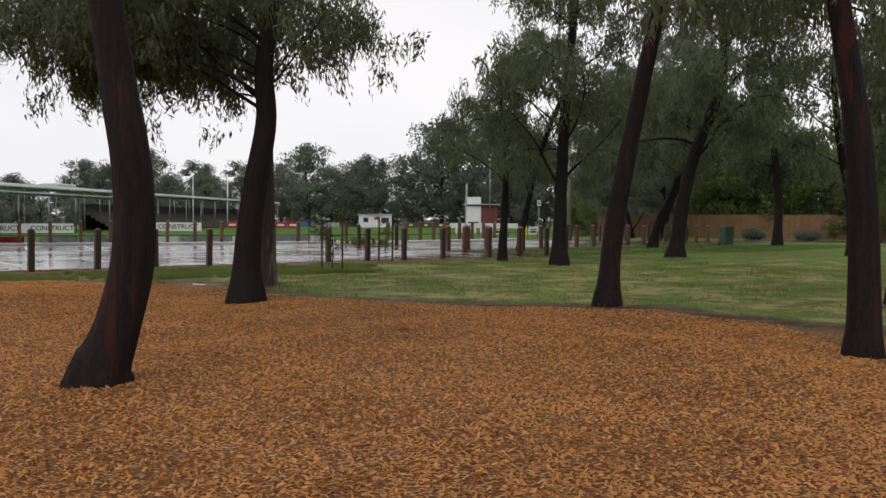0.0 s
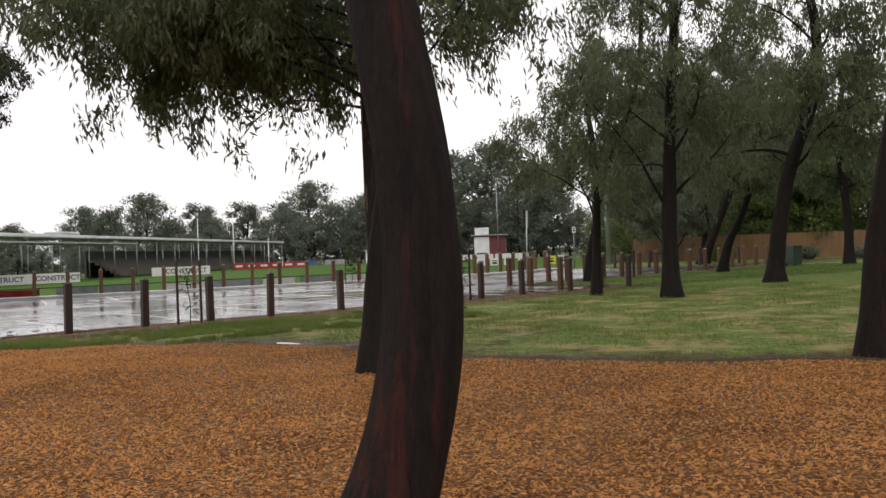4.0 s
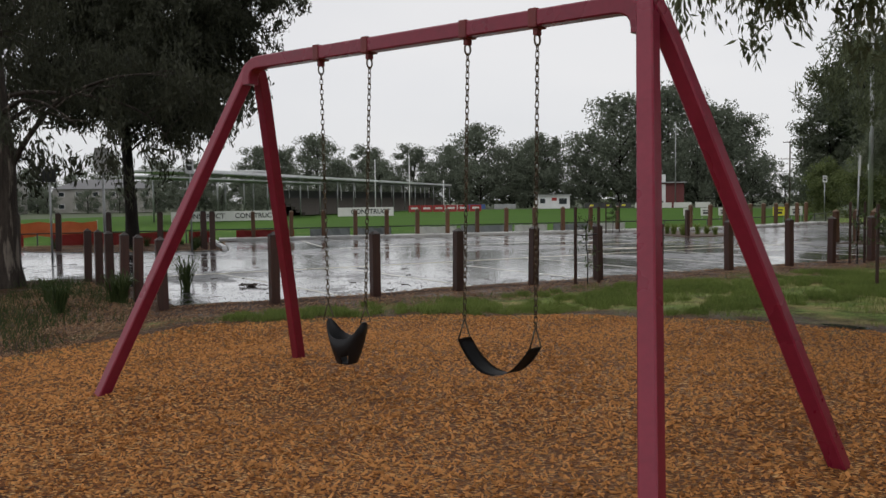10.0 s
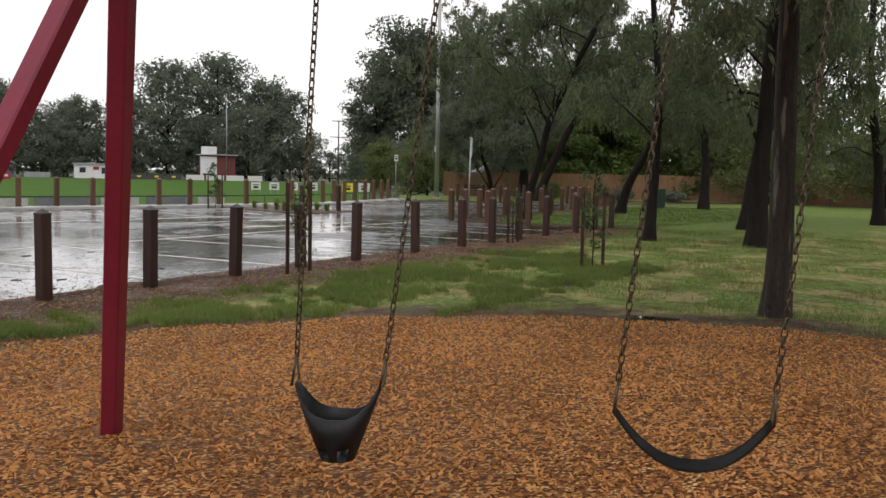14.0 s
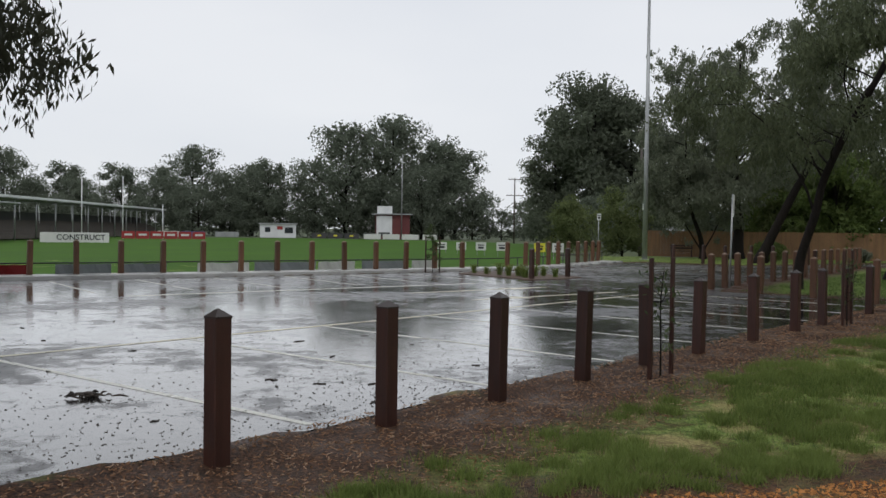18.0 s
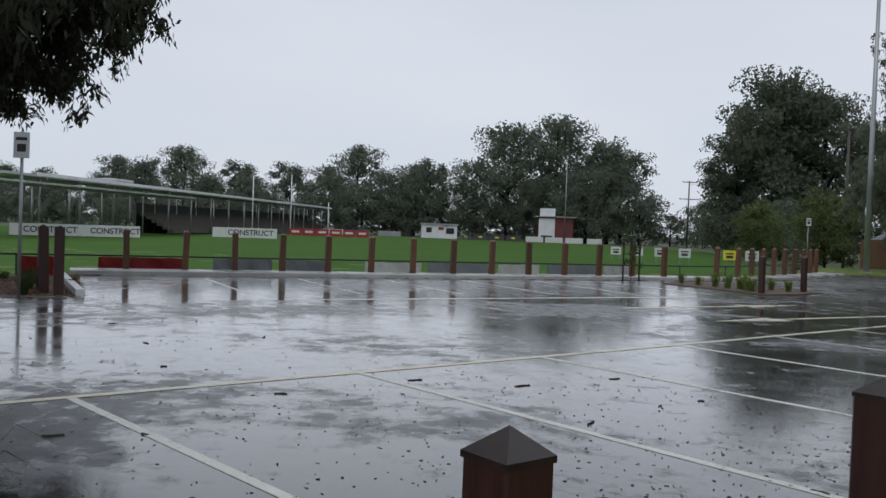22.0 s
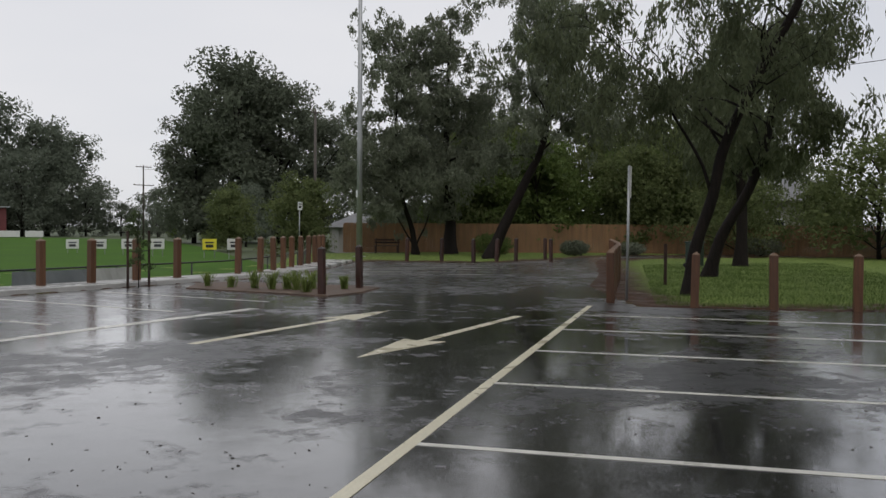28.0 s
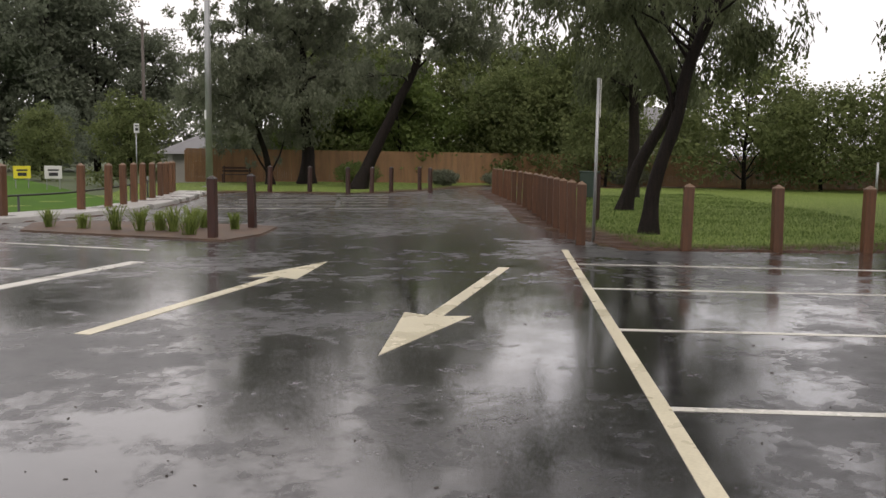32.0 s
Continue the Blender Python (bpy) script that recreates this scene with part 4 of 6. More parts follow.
gum_tree("small slender gum beside the near posts", (1.3, 30.4, 0.0), [(0, 0, 0), (0.1, 0, 2.2), (0.1, 0, 4.0), (-0.2, 0, 6.5)], 0.14, [(0.4, 290, 50, 3.0), (0.45, 60, 50, 2.2)] + ring_limbs(R(21), 5, 0.5, 1, 1.2, 2.2), 31, leaves=1600, leaf_len=0.18, leaf_w=0.045)


def far_tree(name, height, width, seed, leaf, lobes=26, quads=5200, size=0.75, conifer=False, foot=0.22):
    """A distant tree: tapered trunk, bare limbs and a billowing crown of small leaf sprays."""
    rng, nrg = random.Random(seed), np.random.default_rng(seed)
    root = thing(name, pose(0, 0, 0), "", "tree")
    line = smooth_path([(0, 0, -0.3), (rng.uniform(-.3, .3), 0, height * 0.3), (rng.uniform(-.6, .6), 0, height * 0.62), (0, 0, height * 0.93)], 3)
    part("trunk", tube("trunk", line, [height * 0.022 * (1 - 0.85 * i / (len(line) - 1)) for i in range(len(line))], M["bark"], 8), None, root)
    centres, rads = [], []
    verts, faces = [], []
    for i in range(lobes):
        f = foot + (0.97 - foot) * (i + rng.random()) / lobes
        if conifer:
            reach = width * 0.5 * (1.06 - f) ** 0.55 * rng.uniform(0.3, 1.12)
            rad = width * rng.uniform(0.075, 0.125) * (1.3 - 0.8 * f)
        else:
            reach = width * 0.5 * math.sin(math.pi * min(0.97, 0.2 + 0.78 * f) ** 1.15) ** 0.55 * rng.uniform(0.25, 1.05)
            rad = width * rng.uniform(0.085, 0.165) * (0.8 if lobes > 80 else 1.0)
        az = i * 2.4 + rng.uniform(-0.5, 0.5)
        c = Vector((math.cos(az) * reach, math.sin(az) * reach, height * f))
        centres.append(c)
        rads.append(rad)
        st = along(line, max(0.1, f - 0.22))
        if lobes > 30 and i % 4:
            continue
        v, fc = tube_data([st, st.lerp(c, 0.5) + Vector((0, 0, 0.3)), c], [height * 0.008, height * 0.005, 0.03], 4)
        faces += [tuple(q + len(verts) for q in ff) for ff in fc]
        verts += v
    part("limb", mesh_of("limb", verts, faces, M["bark"]), None, root)
    cs, rs = np.array(centres), np.array(rads)
    # billows: each lobe carries smaller puffs, and each puff a shell of leaf sprays
    puffs = 6
    off = nrg.normal(size=(len(cs), puffs, 3)) + np.array([0, 0, 0.25])
    off /= np.linalg.norm(off, axis=2, keepdims=True)
    flat = np.array([1.25, 1.25, 0.45 if conifer else 0.8])
    pc = (cs[:, None, :] + off * flat * (rs[:, None, None] * 0.75)).reshape(-1, 3)
    pr = np.repeat(rs, puffs) * nrg.uniform(0.48, 0.74, len(cs) * puffs)
    wt = pr ** 2
    pick = nrg.choice(len(pc), size=quads, p=wt / wt.sum())
    d = nrg.normal(size=(quads, 3))
    d /= np.linalg.norm(d, axis=1, keepdims=True)
    pos = pc[pick] + d * flat * (pr[pick] * nrg.uniform(0.35, 1.12, quads) ** 0.5)[:, None]
    axes = nrg.normal(size=(quads, 3)) + np.array([0, 0, -0.3])
    part("crown", leaf_mesh("crown", pos, axes, size, size * 0.45, M[leaf], nrg), None, root)
    # broad inner sprays close the heart of the crown
    m = quads // 5
    pick = nrg.integers(0, len(cs), m)
    part("crown", leaf_mesh("crown", cs[pick] * np.array([0.9, 0.9, 1.0]) + nrg.normal(size=(m, 3)) * rs[pick][:, None] * 0.3, nrg.normal(size=(m, 3)), size * 1.5, size * 1.0, M[leaf], nrg), None, root)
    return root


def plant(kind, label, x, y, scale, turn, group="trees", squash=1.0, z=-0.6):
    ob = copy_thing(kind, pose(x, y, z, 0, 0, turn))
    ob.scale = (scale, scale, scale * squash)
    return tagged(ob, label, "tree", group)


# ---- posts along the car park ----
def post_mesh(h=1.15, w=0.19):
    bm = bmesh.new()
    b = w / 2
    low = [bm.verts.new((sx * b, sy * b, -0.15)) for sx, sy in ((-1, -1), (1, -1), (1, 1), (-1, 1))]
    up = [bm.verts.new((sx * b * 0.985, sy * b * 0.985, h - 0.055)) for sx, sy in ((-1, -1), (1, -1), (1, 1), (-1, 1))]
    tip = bm.verts.new((0, 0, h))
    for i in range(4):
        j = (i + 1) % 4
        bm.faces.new((low[i], low[j], up[j], up[i]))
        bm.faces.new((up[i], up[j], tip))
    bm.faces.new(low[::-1])
    sharp = [e for e in bm.edges if e.verts[0] in low and e.verts[1] in up or e.verts[1] in low and e.verts[0] in up or (e.verts[0] in up and e.verts[1] in up)]
    bmesh.ops.bevel(bm, geom=sharp, offset=0.008, segments=1, affect="EDGES")
    return bm


def make_post(material, cap, m, label, width, h):
    root = thing("bollard", m, label, "bollard", "timber bollards")
    part("post", post_mesh(h, width), M[material], root)
    bm = bmesh.new()
    r = width * 0.503
    ring4 = [bm.verts.new((sx * r, sy * r, z)) for z in (h - 0.065, h - 0.05) for sx, sy in ((-1, -1), (1, -1), (1, 1), (-1, 1))]
    tip = bm.verts.new((0, 0, h + 0.008))
    for i in range(4):
        j = (i + 1) % 4
        bm.faces.new((ring4[i], ring4[j], ring4[4 + j], ring4[4 + i]))
        bm.faces.new((ring4[4 + i], ring4[4 + j], tip))
    part("cap", bm, M[cap], root, "grey weathered pointed end grain")
    return root


first_post = make_post("post", "post_top", pose(*uv(0.04, 0), 0.0, 0, 0, 42), "dark red-brown square timber bollard with a pointed top", 0.148, 1.115)
first_post.scale = (1, 1, 1.03)
plain_post = make_post("post", "post_top", pose(*uv(1.81, 0), 0.0, 0, 0, 42), "dark red-brown square timber bollard with a pointed top", 0.148, 1.115)
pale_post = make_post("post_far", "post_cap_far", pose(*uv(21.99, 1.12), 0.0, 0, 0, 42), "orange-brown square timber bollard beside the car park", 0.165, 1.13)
post_rng = random.Random(5)


def posts(places, z=0.0, turn=42.0, label="", pale=False):
    for x, y in places:
        ob = copy_thing(pale_post if pale or "orange" in label else plain_post, pose(x, y, z, post_rng.uniform(-1.2, 1.2), post_rng.uniform(-1.2, 1.2), turn + post_rng.uniform(-3, 3)))
        if label:
            tagged(ob, label)


posts([uv(u, 0) for u in (3.44, 5.09, 6.66, 8.25, 10.32, 12.3, 13.8, 15.31, 17.04, 19.25, 20.8, 22.3)])
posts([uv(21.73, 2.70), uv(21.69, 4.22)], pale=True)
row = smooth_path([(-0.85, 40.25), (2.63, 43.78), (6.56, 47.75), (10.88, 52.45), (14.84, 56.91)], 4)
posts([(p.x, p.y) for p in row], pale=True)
posts([(-14.75, 20.0), (-15.75, 20.95), (-16.6, 21.9), (-17.4, 22.7), (-18.2, 23.55), (-18.9, 24.2)], label="dark red-brown timber bollard beside the grassy bed")
posts([(-20.2, 23.7), (-21.9, 22.9), (-23.6, 22.0), (-25.4, 21.1), (-28.5, 19.8), (-31, 18.6)], label="dark red-brown timber bollard beside the grassy bed")
far_posts = [(-25.15, 42.1), (-23.62, 42.77)] + [(-23.45 + 1.255 * i, 42.85 + 0.632 * i) for i in range(1, 14)]
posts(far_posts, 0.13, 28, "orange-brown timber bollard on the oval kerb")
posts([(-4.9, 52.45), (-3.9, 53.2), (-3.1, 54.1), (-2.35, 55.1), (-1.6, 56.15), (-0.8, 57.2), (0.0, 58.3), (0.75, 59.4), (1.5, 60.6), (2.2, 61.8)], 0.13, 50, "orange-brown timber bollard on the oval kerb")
posts([(-5.515, 44.87), (-3.77, 46.4)], 0.02, 40, "dark timber bollard at the planted traffic island")
tall_post = make_post("post", "post_top", pose(-21.8, 35.45, 0, 0, 0, 30), "tall dark timber bollard at the planted island", 0.185, 1.36)
for x, y in ((-22.33, 35.9), (-22.75, 36.6), (-23.4, 34.8), (-25.05, 34.4), (-27.0, 34.4), (-29.0, 34.9), (-31, 35.5)):
    copy_thing(tall_post, pose(x, y, 0.0, post_rng.uniform(-1.2, 1.2), post_rng.uniform(-1.2, 1.2), 30 + post_rng.uniform(-4, 4)))
posts([(6.8, 62.3), (8.2, 61.4), (8.4, 59.0), (10.2, 59.7), (11.8, 60.3), (12.6, 58.6), (14.6, 61.5)], 0.0, 20, "brown timber bollard at the end of the drive")
solid("stake", boxes(((0.09, 0.09, 1.25), (0, 0, 0.55)), bevel=0.008), M["post"], "dark square timber stake on the lawn", "stake", pose(4.8, 44.0, 0, 0, 0, 40))


# ---- swing set ----
FEET = {"rf": (-7.765, 11.79, 0.15), "rb": (-6.72, 13.243, 0.12), "lf": (-11.92, 14.18, 0.12), "lb": (-10.93, 15.83, 0.15)}
TOP_R, TOP_L = Vector((-7.765, 12.85, 2.72)), Vector((-10.78, 14.715, 2.805))
AP_R, AP_L = Vector((-7.79, 12.915, 2.645)), Vector((-10.79, 14.58, 2.70))


def square_tube(line, across, half, material, name):
    """A bent square tube whose faces stay parallel to one direction."""
    bm = bmesh.new()
    rows = []
    for i, p in enumerate(line):
        d = (line[min(i + 1, len(line) - 1)] - line[max(i - 1, 0)]).normalized()
        n = (across - d * across.dot(d)).normalized()
        m = d.cross(n)
        c = half * 0.82
        rows.append([bm.verts.new(p + n * u + m * v) for u, v in ((c, half), (-c, half), (-half, c), (-half, -c), (-c, -half), (c, -half), (half, -c), (half, c))])
    for r0, r1 in zip(rows, rows[1:]):
        for k in range(8):
            bm.faces.new((r0[k], r0[(k + 1) % 8], r1[(k + 1) % 8], r1[k]))
    bm.faces.new(rows[0][::-1])
    bm.faces.new(rows[-1])
    bmesh.ops.recalc_face_normals(bm, faces=bm.faces)
    return bm_mesh(name, bm, material)


def swing_frame():
    root = thing("swing_set", pose(-9.3, 13.7, 0.1), "crimson painted steel swing frame with two hanging seats", "swing set")
    inv = root.matrix_world.inverted()
    ax = (AP_L - AP_R).normalized()

    def bent(p, top, q):
        return [p * (1 - t) ** 2 + top * 2 * t * (1 - t) + q * t * t for t in (0, 0.12, 0.25, 0.37, 0.5, 0.63, 0.75, 0.88, 1)]

    def end_frame(front, back, top):
        """One bent square tube: up the front leg, round a bend and down the back leg."""
        f, b = Vector(front), Vector(back)
        f, b = f + (f - top) * 0.1, b + (b - top) * 0.1
        p, q = f.lerp(top, 0.955), b.lerp(top, 0.87)
        line = [inv @ w for w in [f, f.lerp(p, 0.5)] + bent(p, top, q) + [q.lerp(b, 0.5), b]]
        part("end_frame", square_tube(line, ax, 0.047, M["red_paint"], "end_frame"), None, root)

    end_frame(FEET["rf"], FEET["rb"], TOP_R)
    end_frame(FEET["lf"], FEET["lb"], TOP_L)
    flat = Vector((-ax.y, ax.x, 0)).normalized()
    # the crossbar turns down into each end frame with a short elbow
    drop = Vector((0, 0, -0.16))
    ends = [bent(AP_R + drop, AP_R - ax * 0.01, AP_R + ax * 0.16), bent(AP_L - ax * 0.16, AP_L + ax * 0.01, AP_L + drop)]
    part("crossbar", square_tube([inv @ w for w in ends[0] + ends[1]], flat, 0.048, M["red_paint"], "crossbar"), None, root)
    return root, inv, ax


swing_root, swing_inv, swing_ax = swing_frame()
BAR = (AP_L - AP_R).length


def link_mesh():
    """One oval chain link, upright."""
    pts = []
    for k in range(12):
        w = 2 * math.pi * k / 12
        pts.append(Vector((0.011 * math.cos(w), 0, 0.014 * math.sin(w) + (0.009 if math.sin(w) > 0 else -0.009))))
    verts, faces = [], []
    for i, p in enumerate(pts):
        out = p.normalized()
        for k in range(5):
            w = 2 * math.pi * k / 5
            verts.append(p + out * 0.0042 * math.cos(w) + Vector((0, 1, 0)) * 0.0042 * math.sin(w))
    for i in range(12):
        for k in range(5):
            a, b = i, (i + 1) % 12
            faces.append((a * 5 + k, a * 5 + (k + 1) % 5, b * 5 + (k + 1) % 5, b * 5 + k))
    return verts, faces


LINK_V, LINK_F = link_mesh()


def chain(name, a, b, parent, inv):
    """A chain of links from a to b, in one mesh."""
    a, b = Vector(a), Vector(b)
    d = b - a
    n = int(d.length / 0.036)
    q = d.to_track_quat("Z", "X").to_matrix().to_4x4()
    verts, faces = [], []
    for i in range(n):
        m = inv @ Matrix.Translation(a.lerp(b, (i + 0.5) / n)) @ q @ Matrix.Rotation((i % 2) * math.pi / 2 + 0.3, 4, "Z") @ Matrix.Scale(1.0, 4)
        base = len(verts)
        verts += [m @ v for v in LINK_V]
        faces += [tuple(base + k for k in f) for f in LINK_F]
    return part(name, mesh_of(name, verts, faces, M["chain"], True), None, parent)


def ring(name, centre, r, t, turn, parent, inv, material):
    m = inv @ Matrix.Translation(centre) @ Matrix.Rotation(turn, 4, "Z")
    verts, faces = [], []
    for i in range(16):
        w = 2 * math.pi * i / 16
        for k in range(6):
            q = 2 * math.pi * k / 6
            verts.append(m @ Vector(((r + t * math.cos(q)) * math.cos(w), t * math.sin(q), (r + t * math.cos(q)) * math.sin(w) * 1.3)))
    for i in range(16):
        for k in range(6):
            faces.append((i * 6 + k, i * 6 + (k + 1) % 6, ((i + 1) % 16) * 6 + (k + 1) % 6, ((i + 1) % 16) * 6 + k))
    part(name, mesh_of(name, verts, faces, material, True), None, parent)


def hanger(f):
    """The clamp and shackle on the crossbar at a fraction of its length."""
    p = AP_R.lerp(AP_L, f)
    turn = math.atan2(swing_ax.y, swing_ax.x)
    bm = bmesh.new()
    box(bm, (0.06, 0.112, 0.112), swing_inv @ p, turn, 0.008)
    box(bm, (0.03, 0.05, 0.05), swing_inv @ (p + Vector((0, 0, -0.07))), turn, 0.005)
    part("hanger_clamp", bm, M["red_wear"], swing_root, "dark worn hanger clamp")
    return p + Vector((0, 0, -0.09))


def sling_seat(name, f0, f1, mid, turn, bottom, half, sag, label, bucket=False):
    a, b = hanger(f0), hanger(f1)
    mid = Vector((*mid, 0))
    root = thing(name, pose(mid.x, mid.y, bottom), label, "swing", "swing seats")
    inv = root.matrix_world.inverted()
    ax = Vector((math.cos(radians(turn)), math.sin(radians(turn)), 0))
    side = Vector((-ax.y, ax.x, 0))
    for s, top in ((-1, a), (1, b)):
        end = Vector((mid.x, mid.y, 0)) + ax * half * s + Vector((0, 0, bottom + sag))
        lean = (top - end).normalized()
        ring("shackle", top + Vector((0, 0, -0.03)), 0.026, 0.006, math.atan2(side.y, side.x), root, inv, M["chain"])
        chain("chain", end + lean * 0.12, top + Vector((0, 0, -0.06)), root, inv)
        # triangle ring that joins chain and seat
        tri = [end + lean * 0.13, end + side * 0.055, end - side * 0.055, end + lean * 0.13]
        part("seat_ring", tube("seat_ring", [inv @ q for q in tri], 0.006, M["chain"], 6), None, root)
    wide = 0.085
    rows = []
    bm = bmesh.new()
    n = 18
    for i in range(n + 1):
        t = -1 + 2 * i / n
        z = bottom + sag * abs(t) ** 2.2
        w = wide * (0.75 + 0.25 * math.cos(t * 1.4))
        c = Vector((mid.x, mid.y, 0)) + ax * half * t + Vector((0, 0, z))
        nrm = Vector((0, 0, 0.012))
        rows.append([bm.verts.new(inv @ (c + side * w * k + nrm * (1 - abs(k)) * 0.4)) for k in (-1, -0.5, 0, 0.5, 1)])
    for r0, r1 in zip(rows, rows[1:]):
        for k in range(4):
            bm.faces.new((r0[k], r0[k + 1], r1[k + 1], r1[k]))
    bmesh.ops.solidify(bm, geom=bm.faces[:], thickness=0.014)
    bmesh.ops.recalc_face_normals(bm, faces=bm.faces)
    if not bucket:
        part("seat_strap", bm, M["rubber"], root, "wet black rubber strap seat", smooth=True)
    if bucket:
        # a moulded infant seat: tall horns at the hangers, a low front edge and a leg hole
        bm = bmesh.new()
        rows = []
        n = 32
        for i in range(n + 1):
            w = 2 * math.pi * i / n
            c, q = math.cos(w), math.sin(w)
            rim = 0.19 + 0.13 * abs(c) ** 3
            row = []
            for rr, dd, z in ((0.18, 0.3, -0.01), (0.40, 0.72, 0.0), (0.58, 0.95, rim * 0.3), (0.80, 1.05, rim * 0.66), (1.0, 1.0, rim)):
                p = Vector((mid.x, mid.y, bottom + z)) + ax * (half * rr * c) + side * (0.105 * dd * q)
                row.append(bm.verts.new(inv @ p))
            rows.append(row)
        for i in range(n):
            w = 2 * math.pi * (i + 0.5) / n
            hole = abs(abs(math.cos(w)) - 0.42) < 0.27
            for k in range(4):
                if hole and k == 1:
                    continue
                bm.faces.new((rows[i][k], rows[i + 1][k], rows[i + 1][k + 1], rows[i][k + 1]))
        bm.faces.new([r[0] for r in rows[:-1]][::-1])
        bmesh.ops.remove_doubles(bm, verts=bm.verts, dist=0.002)
        bmesh.ops.solidify(bm, geom=bm.faces[:], thickness=0.012)
        part("bucket_shell", bm, M["rubber"], root, "moulded black rubber infant seat shell", smooth=True)
    return root


sling_seat("swing", 0.197, 0.35, (-8.672, 13.565), 147.7, 0.50, 0.298, 0.20, "black rubber strap swing seat hanging on rusty chains")
sling_seat("infant_swing", 0.605, 0.752, (-9.93, 14.30), 154.5, 0.40, 0.19, 0.32, "black moulded rubber infant swing seat hanging on chains", True)


# ---- saplings between stakes ----
def sapling(x, y, h, turn, seed, label, n=260, gap=0.55):
    rng, nrg = random.Random(seed), np.random.default_rng(seed)
    root = thing("sapling", pose(x, y, 0, 0, 0, turn), label, "young tree", "staked saplings")
    line = smooth_path([(0, 0, -0.05), (0.03, 0.02, h * 0.35), (-0.03, 0.0, h * 0.7), (0.04, 0, h)], 4)
    part("stem", tube("stem", line, [0.013 * (1 - 0.6 * i / len(line)) for i in range(len(line))], M["bark"], 6), None, root)
    cs = []
    verts, faces = [], []
    for i in range(11):
        f = 0.25 + 0.75 * i / 11
        tw = bend(along(line, f), rng.uniform(0, 360), rng.uniform(5, 50), rng.uniform(0.2, 0.42), rng, 0.4, 4)
        v, fc = tube_data(tw, [0.006, 0.005, 0.004, 0.003, 0.002], 4)
        faces += [tuple(q + len(verts) for q in ff) for ff in fc]
        verts += v
        cs += [along(tw, rng.uniform(0.3, 1)) for _ in range(n // 11)]
    part("twig", mesh_of("twig", verts, faces, M["bark"]), None, root)
    cs = np.array(cs) + nrg.normal(size=(len(cs), 3)) * 0.05
    part("crown", leaf_mesh("crown", cs, nrg.normal(size=(len(cs), 3)) * 0.6 + np.array([0, 0, -0.7]), 0.1, 0.035, M["leaf_young"], nrg), None, root)
    for s in (-1, 1):
        part("stake", boxes(((0.045, 0.045, 1.55), (s * gap / 2, 0, 0.68)), bevel=0.004), M["post"], root, "dark square timber stake")
    v, fc = tube_data([(-gap / 2, 0.03, 0.95), (0, 0.02, 0.92), (gap / 2, 0.03, 0.95)], [0.012] * 3, 4)
    part("tie", mesh_of("tie", v, fc, M["rubber"]), None, root, "dark hessian tie")
    return root


sapling(-8.62, 24.45, 1.3, 42, 41, "thin young sapling tied between two dark stakes", 90)
sapling(-3.35, 24.6, 1.75, 20, 42, "leafy young sapling between two dark stakes", 420)
sapling(-2.55, 30.3, 1.3, 42, 43, "thin young sapling tied between two dark stakes", 120)
sapling(-8.6, 49.3, 1.9, 30, 44, "leafy young sapling staked in the traffic island", 700, 0.7)


# ---- oval fence with hung cloth ----
def oval_fence():
    line = [Vector(p) for p in OVAL_EDGE[1:]]
    root = thing("oval_fence", pose(*line[0], -0.6), "low black steel pipe fence round the oval with hung cloth panels", "fence")
    inv = root.matrix_world.inverted()
    total = [0.0]
    for a, b in zip(line, line[1:]):
        total.append(total[-1] + (b - a).length)

    def spot(s):
        for i in range(len(line) - 1):
            if s <= total[i + 1] or i == len(line) - 2:
                f = (s - total[i]) / (total[i + 1] - total[i])
                p = line[i].lerp(line[i + 1], f)
                d = (line[i + 1] - line[i]).normalized()
                return Vector((p.x, p.y, 0)), d
    n = int(total[-1] / 2.9)
    for i in range(n + 1):
        p, d = spot(min(total[-1], i * 2.9))
        part("post", tube("post", [inv @ (p + Vector((0, 0, -0.8))), inv @ (p + Vector((0, 0, 0.46)))], 0.03, M["black_steel"], 8), None, root)
    for z in (0.46, -0.45):
        pts = [inv @ (spot(total[-1] * i / 60)[0] + Vector((0, 0, z))) for i in range(61)]
        part("rail", tube("rail", pts, 0.028, M["black_steel"], 6), None, root)
    # hung panels: (start, end, material, label)
    runs = [(1, 6, "grey_mesh"), (6.4, 9.5, "grey_mesh"), (11.2, 14.0, "red_banner"), (15.0, 19.6, "red_banner"), (20.4, 21.5, "red_banner"), (22.4, 24.9, "red_banner"), (25.6, 27.4, "grey_mesh"), (27.6, 29.3, "grey_mesh"), (30.4, 32.4, "offwhite"), (32.6, 35.2, "grey_mesh"), (35.3, 37.0, "offwhite"), (37.3, 39.6, "grey_mesh"), (39.8, 41.2, "offwhite")]
    rng = random.Random(3)
    for s0, s1, mt in runs:
        bm = bmesh.new()
        cols = []
        k = 10
        for i in range(k + 1):
            p, d = spot(s0 + (s1 - s0) * i / k)
            nrm = Vector((d.y, -d.x, 0)) * (0.05 + 0.03 * rng.random())
            cols.append([bm.verts.new(inv @ (p + nrm * (1 + 0.5 * math.sin(i * 1.7 + z * 5)) + Vector((0, 0, z)))) for z in (0.43 - 0.03 * rng.random(), 0.1, -0.2, -0.5)])
        for c0, c1 in zip(cols, cols[1:]):
            for j in range(3):
                bm.faces.new((c0[j], c1[j], c1[j + 1], c0[j + 1]))
        bmesh.ops.solidify(bm, geom=bm.faces[:], thickness=0.006)
        part("cloth_panel", bm, M[mt], root, {"grey_mesh": "grey mesh cloth panel", "red_banner": "dark red cloth panel", "offwhite": "pale grey cloth panel"}[mt])


oval_fence()


